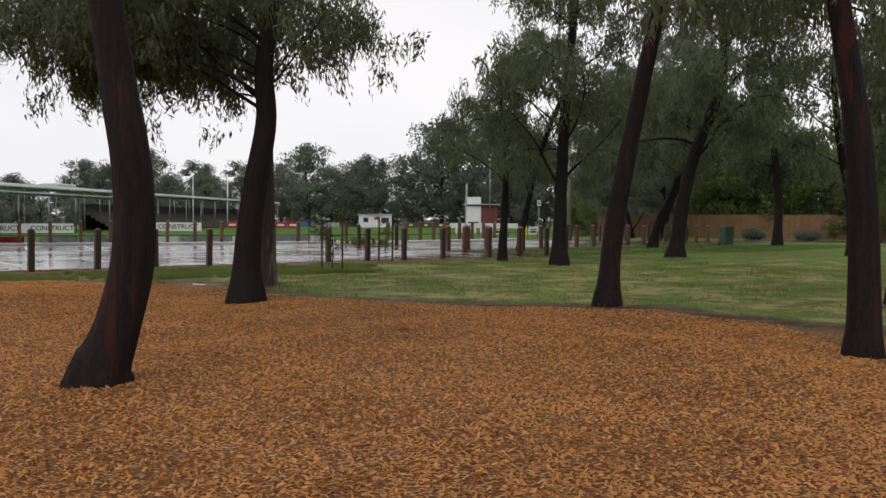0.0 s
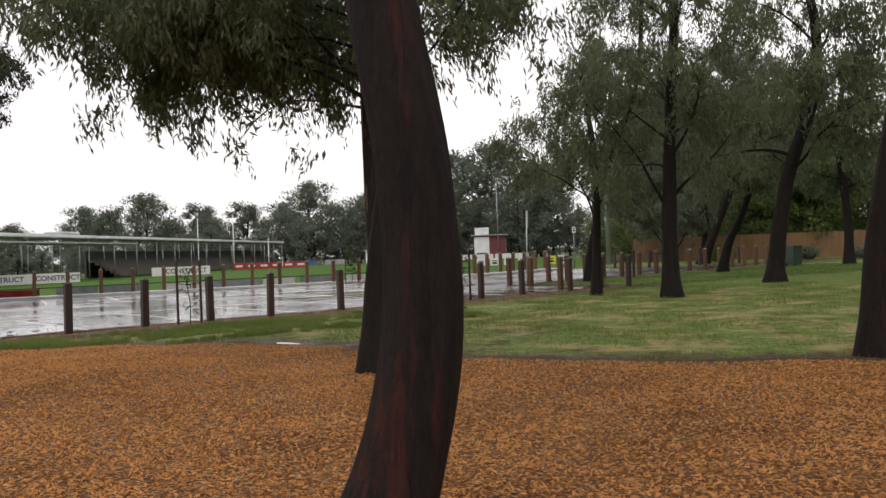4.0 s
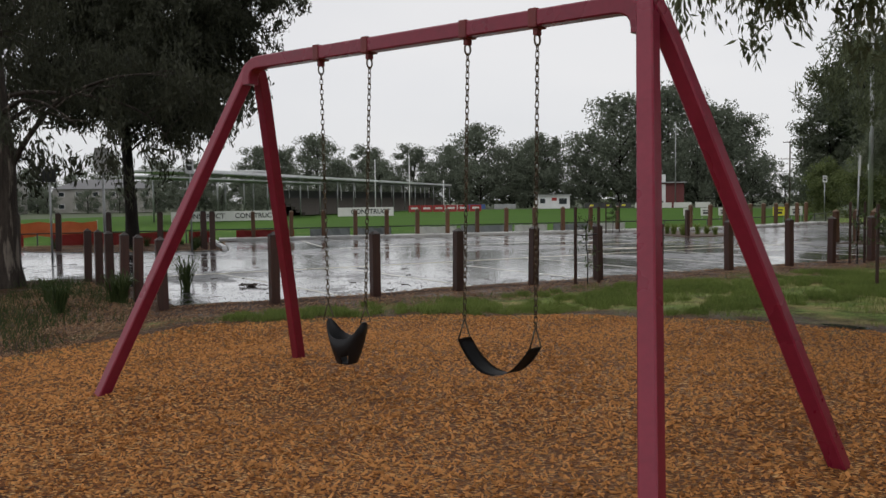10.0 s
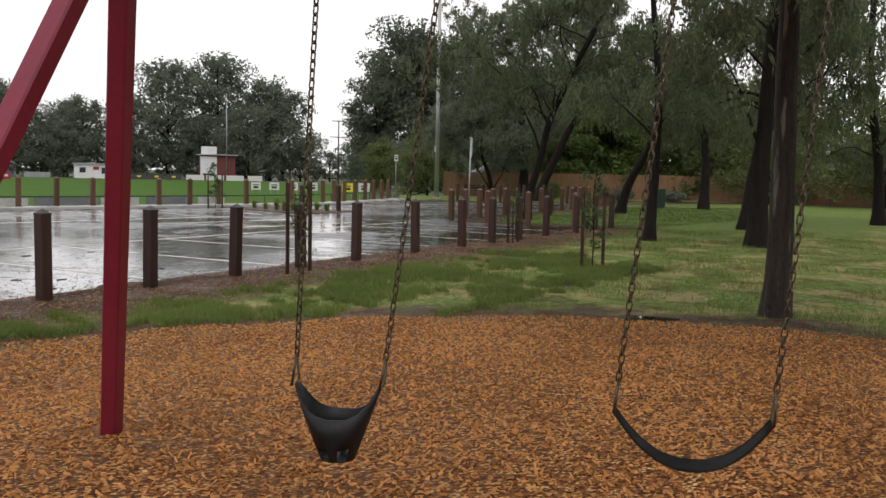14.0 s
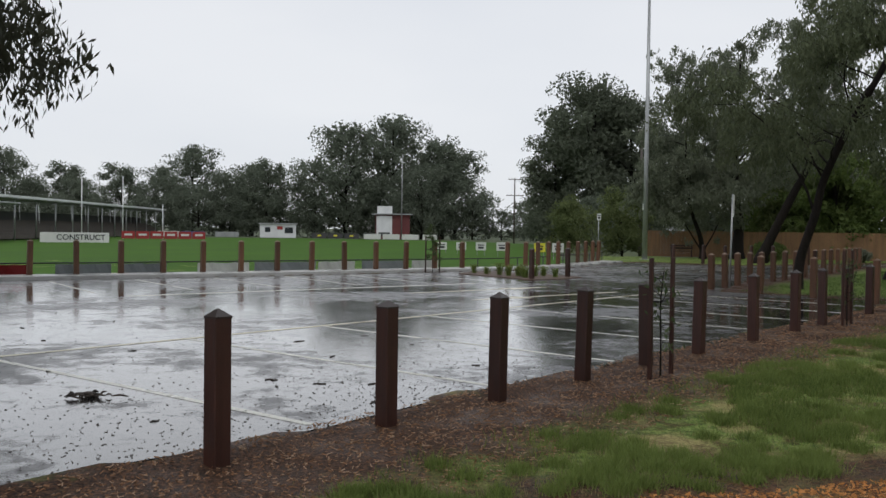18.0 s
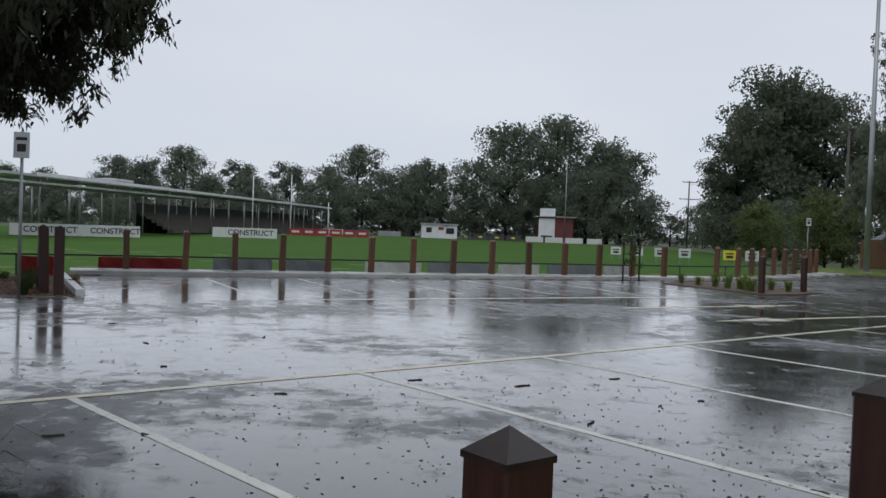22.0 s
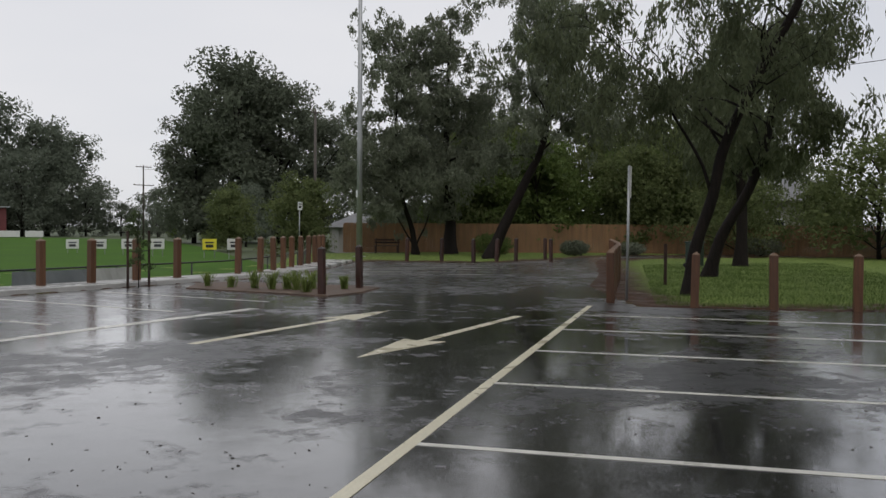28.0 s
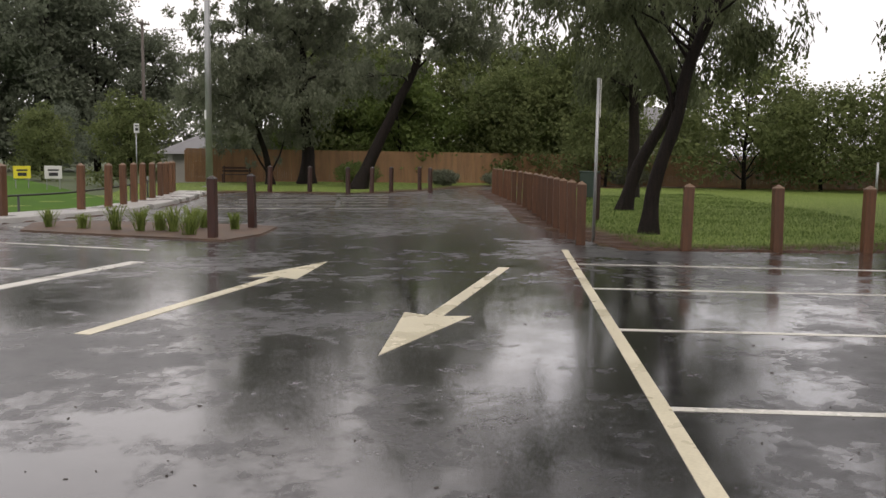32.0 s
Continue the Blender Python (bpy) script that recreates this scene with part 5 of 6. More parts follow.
# ---- lamp pole, sign poles, power poles ----
def lamp_pole():
    root = thing("lamp_pole", pose(7.3, 68.3, 0), "tall tapering grey steel floodlight pole", "lamp pole")
    part("pole", tube("pole", [(0, 0, -0.2), (0, 0, 6), (0, 0, 18.5)], [0.17, 0.14, 0.08], M["steel"], 12), None, root)
    part("base_plate", boxes(((0.5, 0.5, 0.05), (0, 0, 0.025)), bevel=0.01), M["steel"], root)
    part("access_door", boxes(((0.02, 0.14, 0.4), (-0.165, 0, 3.4)), bevel=0.004), M["white"], root, "pale plate on the pole")
    part("crossarm", boxes(((2.4, 0.12, 0.12), (0, 0, 18.4)), bevel=0.01), M["steel"], root)
    for s in (-1, -0.33, 0.33, 1):
        lamp = part("floodlight", boxes(((0.45, 0.25, 0.35), (s, 0.15, 18.7)), bevel=0.03), M["steel"], root)
        part("lens", boxes(((0.38, 0.02, 0.28), (s, 0.29, 18.7))), M["glass"], lamp)


lamp_pole()


def sign_pole(x, y, h, lean, turn, label, plate=None, z=0.0, radius=0.03, plate_mat="white"):
    root = thing("sign_pole", pose(x, y, z, lean[0], lean[1], turn), label, "sign")
    part("pole", tube("pole", [(0, 0, -0.2), (0, 0, h)], radius, M["steel"], 10), None, root)
    if plate:
        w, hh = plate
        part("sign_plate", boxes(((w, 0.012, hh), (0, -0.045, h - hh / 2 - 0.02)), bevel=0.003), M[plate_mat], root, "small plain sign plate")
        if plate_mat == "white":
            part("sign_bar", boxes(((w * 0.7, 0.004, hh * 0.12), (0, -0.053, h - hh * 0.3)), ((w * 0.55, 0.004, hh * 0.3), (0, -0.053, h - hh * 0.65))), M["dark_text"], root, "dark bars on the plate")
    return root


sign_pole(-0.13, 40.5, 3.0, (0, 1.5), 30, "thin pale steel sign pole beside the drive", (0.06, 0.7), plate_mat="offwhite")
sign_pole(-22.2, 34.75, 3.1, (0, 0), 14, "grey steel parking sign pole with a small white plate", (0.28, 0.48))
sign_pole(-19.4, 25.6, 2.9, (0, 0), 30, "grey steel parking sign pole seen from behind", (0.32, 0.55), plate_mat="steel")
sign_pole(-24.9, 31.2, 2.7, (0, 0), 30, "grey steel pole with a dark round-topped sign", (0.38, 0.38), plate_mat="black_steel")
sign_pole(5.2, 71.5, 3.0, (0, 0), 10, "thin steel sign pole with a pale plate by the drive", (0.3, 0.45))
sign_pole(26.9, 45.2, 1.6, (0, 0), 40, "short white marker post on the lawn", None, radius=0.05)


def power_pole(x, y, h, turn, label, arms=((0.6, 2.0), (2.2, 2.2)), z=-0.6, r=0.16):
    root = thing("power_pole", pose(x, y, z, 0, 0, turn), label, "power pole", "power poles")
    part("pole", tube("pole", [(0, 0, -0.3), (0, 0, h)], [r, r * 0.65], M["pole_wood"], 10), None, root)
    for down, w in arms:
        arm = part("crossarm", boxes(((w, 0.12, 0.12), (0, -0.14, h - down)), bevel=0.01), M["pole_wood"], root)
        for s in (-0.45, -0.2, 0.2, 0.45):
            part("insulator", tube("insulator", [(s * w, -0.14, h - down + 0.06), (s * w, -0.14, h - down + 0.25)], [0.05, 0.035], M["insulator"], 6), None, arm)
    return root


power_pole(19.2, 166.7, 11.7, 12, "grey timber power pole with two crossarms beyond the oval", ((0.25, 2.6), (3.1, 3.4)))
power_pole(17.0, 96.0, 12.4, 20, "grey timber power pole behind the oval fence", ((0.3, 1.2),))
power_pole(27.9, 44.8, 10.5, 60, "dark timber power pole near the boundary fence", ((0.4, 2.0),), 0.0)


def wire(a, b, sag, label):
    a, b = Vector(a), Vector(b)
    pts = [a.lerp(b, i / 24) - Vector((0, 0, sag * 4 * (i / 24) * (1 - i / 24))) for i in range(25)]
    solid("overhead_wire", tube("overhead_wire", pts, 0.018, M["black_steel"], 5), None, label, "wire")


wire((17.0, 96.0, 11.0), (27.9, 44.8, 10.0), 0.6, "thin black overhead wire between two poles")
wire((27.9, 44.8, 10.0), (34, 20, 10.0), 0.6, "thin black overhead wire between two poles")
wire((17.0, 96.0, 10.5), (19.2, 166.7, 10.5), 1.2, "thin black overhead wire between two poles")


# ---- boundary fence of upright palings ----
def paling_fence(a, b, h, label):
    a, b = Vector(a), Vector(b)
    ln = (b - a).length
    root = thing("paling_fence", pose(a.x, a.y, 0, 0, 0, math.degrees(math.atan2((b - a).y, (b - a).x))), label, "fence")
    rng = random.Random(int(ln * 10))
    bays = max(1, round(ln / 2.4))
    w = ln / bays
    for i in range(bays):
        bm = bmesh.new()
        k = round(w / 0.105)
        for j in range(k):
            box(bm, (w / k - 0.008, 0.016, h + rng.uniform(-0.02, 0.02)), (i * w + (j + 0.5) * w / k, rng.uniform(-0.006, 0.006), h / 2))
        tagged(part("paling_bay", bm, M["timber"], root), kind="stuff")
        part("post", boxes(((0.1, 0.1, h - 0.1), (i * w, 0.07, h / 2 - 0.05))), M["timber"], root)
        part("plinth_board", boxes(((w, 0.03, 0.15), (i * w + w / 2, -0.022, 0.05))), M["timber"], root)


paling_fence((10.7, 77.2), (14.5, 76.0), 1.9, "honey-coloured timber paling boundary fence")
paling_fence((14.5, 76.0), (30.0, 66.5), 1.9, "brown timber paling boundary fence under trees")
paling_fence((30.0, 66.5), (44.0, 40.0), 1.9, "brown timber paling boundary fence under trees")
paling_fence((44.0, 40.0), (50.0, 8.0), 1.9, "brown timber paling boundary fence under trees")


# ---- grandstand, scoreboard, goals and hoardings across the oval ----
def text_mesh(body, size, material):
    cu = bpy.data.curves.new("lettering", "FONT")
    cu.body, cu.size, cu.align_x, cu.align_y, cu.extrude = body, size, "CENTER", "CENTER", 0.01
    cu.offset = 0.015 * size
    tmp = bpy.data.objects.new("lettering", cu)
    scene.collection.objects.link(tmp)
    dg = bpy.context.evaluated_depsgraph_get()
    me = bpy.data.meshes.new_from_object(tmp.evaluated_get(dg))
    bpy.data.objects.remove(tmp)
    me.materials.clear()
    me.materials.append(material)
    return me


def hoarding(x, y, w, h, turn, material, label, body="", text_size=1.0, z=-0.6, text_mat="dark_text", shift=0.0):
    root = thing("hoarding", pose(x, y, z, 0, 0, turn), label, "hoarding", "hoardings round the oval")
    part("panel", boxes(((w, 0.08, h), (0, 0, h / 2 + 0.1)), bevel=0.01), M[material], root)
    for s in (-0.4, 0.4):
        part("stay", boxes(((0.08, 0.5, 0.08), (s * w, 0.28, 0.1)), ((0.08, 0.08, h), (s * w, 0.08, h / 2))), M["steel"], root)
    if body:
        ob = part("lettering", text_mesh(body, text_size, M[text_mat]), None, root, "dark bold lettering")
        ob.matrix_basis = pose(shift, -0.06, h / 2 + 0.1, 90, 0, 0)
    return root


hoarding(-52.2, 104.8, 6.1, 1.15, 38, "offwhite", "white hoarding with bold dark lettering by the oval", "CONSTRUCT", 0.82, shift=0.6, z=-0.6)
hoarding(-57.0, 101.0, 6.1, 1.15, 38, "offwhite", "white hoarding with bold dark lettering by the oval", "CONSTRUCT", 0.82, shift=0.6, z=-0.6)
hoarding(-44.8, 127.5, 8.0, 1.25, 20, "offwhite", "white hoarding with bold dark lettering by the oval", "CONSTRUCT", 0.95, shift=0.7, z=-0.6)
for i in range(6):
    root = hoarding(-47.2 + 2.25 * i, 166.0 + 0.45 * i, 2.15, 1.25, 12, "red_banner", "red hoarding with pale plain marks by the oval")
    part("mark", boxes(((1.3, 0.03, 0.35), (0, -0.06, 0.78))), M["offwhite"], root, "pale bar on the red panel")


def goals(x, y, turn, label, heights=(6.5, 10.0, 10.5, 6.0), z=-0.6):
    root = thing("goal_posts", pose(x, y, z, 0, 0, turn), label, "goal posts", "goal posts")
    for i, h in enumerate(heights):
        p = part("goal_post", tube("goal_post", [((i - 1.5) * 6.4, 0, -0.2), ((i - 1.5) * 6.4, 0, h)], [0.11, 0.07], M["white"], 8), None, root)


goals(-51.2, 165.2, 14, "tall white football goal posts across the oval")
goals(-57.0, 44.0, 60, "tall white football goal posts near the entry")


def scoreboard():
    root = thing("scoreboard", pose(0.3, 214.0, -0.6, 0, 0, 2), "white and dark red scoreboard tower beside the oval", "scoreboard")
    part("tower", boxes(((7.6, 5.0, 5.6), (0.4, 2.5, 2.8)), bevel=0.03), M["brick_red"], root, "dark red brick tower")
    part("white_face", boxes(((3.6, 0.2, 4.6), (-1.7, -0.12, 3.0)), bevel=0.02), M["white"], root, "white painted face")
    part("eave", boxes(((9.0, 6.2, 0.22), (0.3, 2.3, 5.72)), bevel=0.02), M["roof"], root)
    part("sign_box", boxes(((3.4, 0.5, 1.7), (-1.6, 0.0, 6.7)), bevel=0.03), M["white"], root)
    part("dark_panel", boxes(((2.6, 0.1, 0.8), (-1.7, -0.26, 1.1))), M["shed_dark"], root)
    part("flag_pole", tube("flag_pole", [(2.2, -1.0, 0), (2.2, -1.0, 19.5)], [0.14, 0.07], M["steel"], 8), None, root)


scoreboard()


def kiosk():
    root = thing("kiosk", pose(-25.5, 214.0, -0.6, 0, 0, 5), "small white club kiosk with a red mark", "building")
    part("wall", boxes(((8.0, 4.0, 3.0), (0, 0, 1.5)), bevel=0.02), M["white"], root)
    part("roof", boxes(((8.6, 4.8, 0.25), (0, 0, 3.15)), bevel=0.02), M["roof"], root)
    part("window", boxes(((1.2, 0.1, 1.1), (-2.3, -2.03, 1.8))), M["glass"], root)
    part("window", boxes(((1.8, 0.1, 1.3), (2.4, -2.03, 1.7))), M["glass"], root)
    part("red_mark", boxes(((1.2, 0.06, 0.7), (0.4, -2.04, 2.2))), M["red_banner"], root)


kiosk()
for i, (px, py, w, mt, lb) in enumerate(((-48, 206, 4.5, "offwhite", "small white hoarding beyond the oval"), (-43, 207, 5, "blue", "small blue hoarding beyond the oval"), (-36, 208, 5, "steel", "grey bench stand beyond the oval"), (-16, 205, 3.2, "shed_dark", "dark hoarding beyond the oval"), (-12.5, 205.3, 3.2, "shed_dark", "dark hoarding beyond the oval"), (-9, 205.6, 3.2, "shed_dark", "dark hoarding beyond the oval"), (-4.8, 198, 3.6, "offwhite", "small white hoarding beyond the oval"), (-0.8, 198, 3.6, "offwhite", "small white hoarding beyond the oval"), (3.2, 197, 3.6, "offwhite", "small white hoarding beyond the oval"), (7.2, 196, 3.0, "offwhite", "small white hoarding beyond the oval"))):
    root = hoarding(px, py, w, 1.1, 3, mt, lb)
    if mt == "shed_dark":
        part("mark", boxes(((0.8, 0.04, 0.34), (0, -0.06, 0.68))), M["yellow"], root, "yellow mark")
def rail_sign(x, y, z, material, label):
    """A small board on two short legs."""
    root = thing("hoarding", pose(x, y, -0.6, 0, 0, -8), label, "hoarding", "hoardings round the oval")
    top = z + 0.6
    part("panel", boxes(((0.95, 0.04, 0.75), (0, 0, top)), bevel=0.01), M[material], root)
    part("mark", boxes(((0.6, 0.01, 0.1), (0, -0.026, top + 0.12)), ((0.5, 0.01, 0.2), (0, -0.026, top - 0.12))), M["dark_text"], root, "dark bars")
    for s in (-0.35, 0.35):
        part("leg", boxes(((0.05, 0.05, top + 0.3), (s, 0.05, top / 2 + 0.1))), M["steel"], root)


for px, py, pz, mt in ((-1.9, 100.5, 0.12, "offwhite"), (-0.45, 97.2, 0.18, "offwhite"), (0.92, 93.9, 0.24, "offwhite"), (2.23, 90.5, 0.30, "offwhite"), (4.54, 85.7, 0.35, "yellow"), (5.49, 83.3, 0.40, "offwhite")):
    rail_sign(px, py, pz, mt, "yellow hoarding with dark bars on the oval rail" if mt == "yellow" else "small white hoarding on the oval rail")


def grandstand():
    """A long stand whose left end is nearer the camera than its right."""
    a, b = Vector((-58.5, 103.0)), Vector((-52.5, 229.0))
    ln = (b - a).length
    mid = (a + b) / 2
    turn = math.degrees(math.atan2((b - a).y, (b - a).x))
    root = thing("grandstand", pose(mid.x, mid.y, -0.6, 0, 0, turn), "long open grandstand with a pale sheet roof", "grandstand")
    part("roof", boxes(((ln + 5, 6.0, 0.25), (-2.5, 3.4, 6.0)), bevel=0.02), M["roof"], root)
    part("fascia", boxes(((ln, 0.15, 0.35), (0, 0.4, 6.15))), M["white"], root, "pale fascia board")
    part("lower_roof", boxes(((46, 4.0, 0.18), (-ln / 2 + 7, -2.0, 5.0)), bevel=0.02), M["roof"], root)
    for i in range(16):
        part("roof_rib", boxes(((0.2, 3.9, 0.12), (-ln / 2 - 15 + i * 3.0, -2.0, 4.85))), M["steel"], root)
    for i in range(21):
        part("purlin", boxes(((0.18, 5.8, 0.2), (-ln / 2 + 2 + i * (ln - 4) / 20, 3.4, 5.78))), M["steel"], root)
    # back wall coloured dark for the shade beneath the roof
    part("back_wall", boxes(((ln - 34, 0.3, 4.2), (17, 6.4, 2.1))), M["shed_dark"], root)
    for i in range(6):
        part("bench_step", boxes(((ln - 34, 0.8, 0.45), (17, 1.2 + i * 0.8, 0.4 + i * 0.45))), M["pole_wood"], root)
    for i in range(17):
        x = -ln / 2 + 1 + i * (ln - 2) / 16
        for y in (0.7, 6.2):
            part("column", tube("column", [(x, y, 0), (x, y, 6.0)], 0.11, M["steel"], 8), None, root)
    part("roof_vent", boxes(((5.0, 3.0, 0.9), (-ln / 2 + 24, 4.5, 6.5)), bevel=0.3), M["roof"], root)


grandstand()


def house(x, y, w, d, h, turn, label, storeys=2, z=-0.6):
    root = thing("house", pose(x, y, z, 0, 0, turn), label, "house", "houses beyond the oval")
    part("wall", boxes(((w, d, h), (0, 0, h / 2)), bevel=0.03), M["house"], root)
    bm = bmesh.new()
    e = 0.6
    v = [bm.verts.new(q) for q in ((-w / 2 - e, -d / 2 - e, h), (w / 2 + e, -d / 2 - e, h), (w / 2 + e, d / 2 + e, h), (-w / 2 - e, d / 2 + e, h), (-w / 4, 0, h + d * 0.22), (w / 4, 0, h + d * 0.22))]
    for f in ((0, 1, 5, 4), (1, 2, 5), (2, 3, 4, 5), (3, 0, 4), (3, 2, 1, 0)):
        bm.faces.new([v[k] for k in f])
    part("roof", bm, M["tile_roof"], root)
    n = max(2, int(w / 4))
    for s in range(storeys):
        for i in range(n):
            win = part("window", boxes(((1.6, 0.12, 1.3), (-w / 2 + (i + 0.5) * w / n, -d / 2 - 0.02, h / storeys * (s + 0.55)))), M["white"], root)
            part("pane", boxes(((1.4, 0.06, 1.1), (-w / 2 + (i + 0.5) * w / n, -d / 2 - 0.08, h / storeys * (s + 0.55)))), M["glass"], win)


house(-150, 225, 26, 12, 6.5, 25, "pale rendered two-storey building beyond the oval")
house(-180, 205, 30, 14, 8, 30, "pale rendered apartment building beyond the oval", 3)
house(-205, 170, 22, 12, 8, 45, "pale rendered house beyond the oval")
house(27, 97, 14, 9, 2.6, -20, "low house with a grey tiled roof beyond the boundary fence", 1, -1.0)
house(44, 72, 16, 9, 4.4, -55, "low house with a grey tiled roof behind the boundary fence", 1)
house(58, 38, 16, 9, 4.4, -75, "low house with a grey tiled roof behind the boundary fence", 1)

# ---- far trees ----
K1 = far_tree("gum_tree", 14, 12, 101, "leaf_dist_hazed", 46, 8600, 0.42, foot=0.12)
K2 = far_tree("gum_tree", 16, 13, 102, "leaf_dist_hazed", 52, 9600, 0.44, foot=0.14)
K3 = far_tree("gum_tree", 12, 12, 103, "leaf_dist_hazed", 42, 8000, 0.4, foot=0.10)
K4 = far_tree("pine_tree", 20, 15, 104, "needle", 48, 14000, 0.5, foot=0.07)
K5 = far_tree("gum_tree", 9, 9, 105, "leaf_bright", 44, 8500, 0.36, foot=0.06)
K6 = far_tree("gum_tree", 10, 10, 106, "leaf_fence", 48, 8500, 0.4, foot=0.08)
K7 = far_tree("gum_tree", 12, 13, 107, "leaf_dist_hazed", 26, 4200, 0.55, foot=0.05)
for k, (x, y, s, t) in zip((K1, K2, K3, K4, K5, K6, K7), ((-150, 330, 1.3, 0), (-60, 262, 1.15, 30), (-95, 262, 1.2, 60), (25.0, 140, 1.2, 0), (24, 74, 0.85, 0), (34, 66, 0.9, 0), (-75, 246, 0.6, 0))):
    k.matrix_basis = pose(x, y, -0.6 if y > 100 else 0.0, 0, 0, t)
    k.scale = (s, s, s)
    tagged(k, "dark pine tree beyond the oval" if k is K4 else "grey-green gum tree in the distance", "tree", "trees")
GUM = "dark grey-green gum tree beyond the oval"
tr = random.Random(77)
# the tall dark stand behind the scoreboard
for x, y, s, k in ((-10, 232, 1.75, K2), (2, 236, 1.9, K2), (14, 230, 1.75, K1), (17, 229, 1.5, K1), (8, 222, 1.35, K3), (-18, 238, 1.5, K3), (-2, 226, 1.2, K3)):
    plant(k, GUM, x, y, s, tr.uniform(0, 360))
for x, y, s, k in ((-30, 240, 1.35, K1), (-40, 246, 1.3, K3), (-50, 250, 1.45, K2), (-70, 256, 1.3, K1), (-82, 262, 1.2, K3), (-104, 268, 1.45, K2), (-118, 274, 1.4, K1), (-130, 282, 1.3, K2), (-142, 262, 1.1, K3), (-160, 270, 1.2, K1), (-175, 262, 1.2, K2), (-190, 245, 1.1, K3), (-205, 230, 1.2, K1), (-220, 205, 1.2, K2), (-225, 180, 1.3, K3), (-215, 150, 1.2, K1), (-200, 120, 1.3, K2), (-190, 95, 1.2, K1), (-35, 256, 1.2, K2), (-57, 268, 1.1, K3), (-90, 276, 1.4, K1)):
    plant(k, GUM, x, y, s, tr.uniform(0, 360))
# between the stand and the pines
for x, y, s, k in ((31, 205, 0.5, K3), (38, 198, 0.42, K1), (44, 190, 0.6, K3), (30, 188, 0.4, K5), (36, 178, 0.45, K5), (52, 200, 0.8, K2)):
    plant(k, GUM, x, y, s, tr.uniform(0, 360))
for x, y, s in ((32, 142, 1.12), (20.5, 144, 0.8), (29, 150, 1.15), (36, 136, 0.85)):
    plant(K4, "tall dark pine tree beyond the oval", x, y, s, tr.uniform(0, 360))
for x, y, s, k in ((20, 122, 0.55, K3), (12, 104, 0.55, K6), (13.0, 89.5, 0.58, K6), (20, 88, 0.42, K6), (23.5, 91, 0.4, K6)):
    plant(k, "dark shrubby tree beside the oval", x, y, s, tr.uniform(0, 360))
K8 = far_tree("gum_tree", 9, 12, 108, "leaf_fence", 50, 8000, 0.34, foot=0.16)
K8.matrix_basis = pose(33, 54.5, 0, 0, 0, 10)
K8.scale = (0.75, 0.75, 0.75)
tagged(K8, "dark tree with bare stems in front of the timber fence", "tree", "trees")
# behind and before the boundary fence
FT = "green tree overhanging the timber boundary fence"
# trees east of x = 50 stand unseen, kept for their reflections
for x, y, s, k in ((20, 84, 0.62, K1), (21, 79, 0.6, K5), (27, 77, 0.80, K6), (31, 71, 0.80, K5), (36, 69.5, 0.80, K6), (39, 62, 0.50, K6), (42, 56, 0.52, K6), (45, 50, 0.58, K6), (48, 44, 0.67, K6), (51, 37, 0.67, K6), (52, 30, 0.74, K1), (54, 22, 0.67, K6), (55, 13, 0.74, K1), (41, 75, 0.63, K6), (60, 28, 0.81, K2), (26, 85, 0.75, K1), (57, 5, 0.81, K2), (31.5, 75, 0.95, K6), (35, 72, 0.95, K6), (27, 81, 0.95, K6), (22.5, 77.5, 0.90, K6), (29, 68.8, 0.70, K6)):
    plant(k, FT, x, y, s, tr.uniform(0, 360), z=0.0)
for x, y, s, k in ((37, 47, 0.72, K8), (39.5, 41, 0.62, K8), (41, 33, 0.6, K8), (43, 24, 0.6, K8), (29.5, 61.5, 0.55, K8), (35, 51, 0.6, K8)):
    plant(k, "dark tree with bare stems in front of the timber fence", x, y, s, tr.uniform(0, 360), z=0.0)

for x, y, s in ((-172, 196, 0.5), (-163, 203, 0.55), (-155, 206, 0.45), (-146, 210, 0.5), (-138, 212, 0.55), (-130, 216, 0.6), (-122, 218, 0.5), (-185, 188, 0.6), (-114, 222, 0.5), (-106, 224, 0.55), (-195, 165, 0.6)):
    plant(K7, "low dark shrubby tree beyond the oval", x, y, s, tr.uniform(0, 360))
# undergrowth along the far side of the oval
for i in range(34):
    x = -215 + i * 7.6 + tr.uniform(-2, 2)
    y = 250 - abs(x + 70) * 0.28 + tr.uniform(-6, 6)
    plant(K7, "low dark shrubby tree beyond the oval", x, y, tr.uniform(0.7, 1.05), tr.uniform(0, 360), squash=tr.uniform(0.75, 1.1))


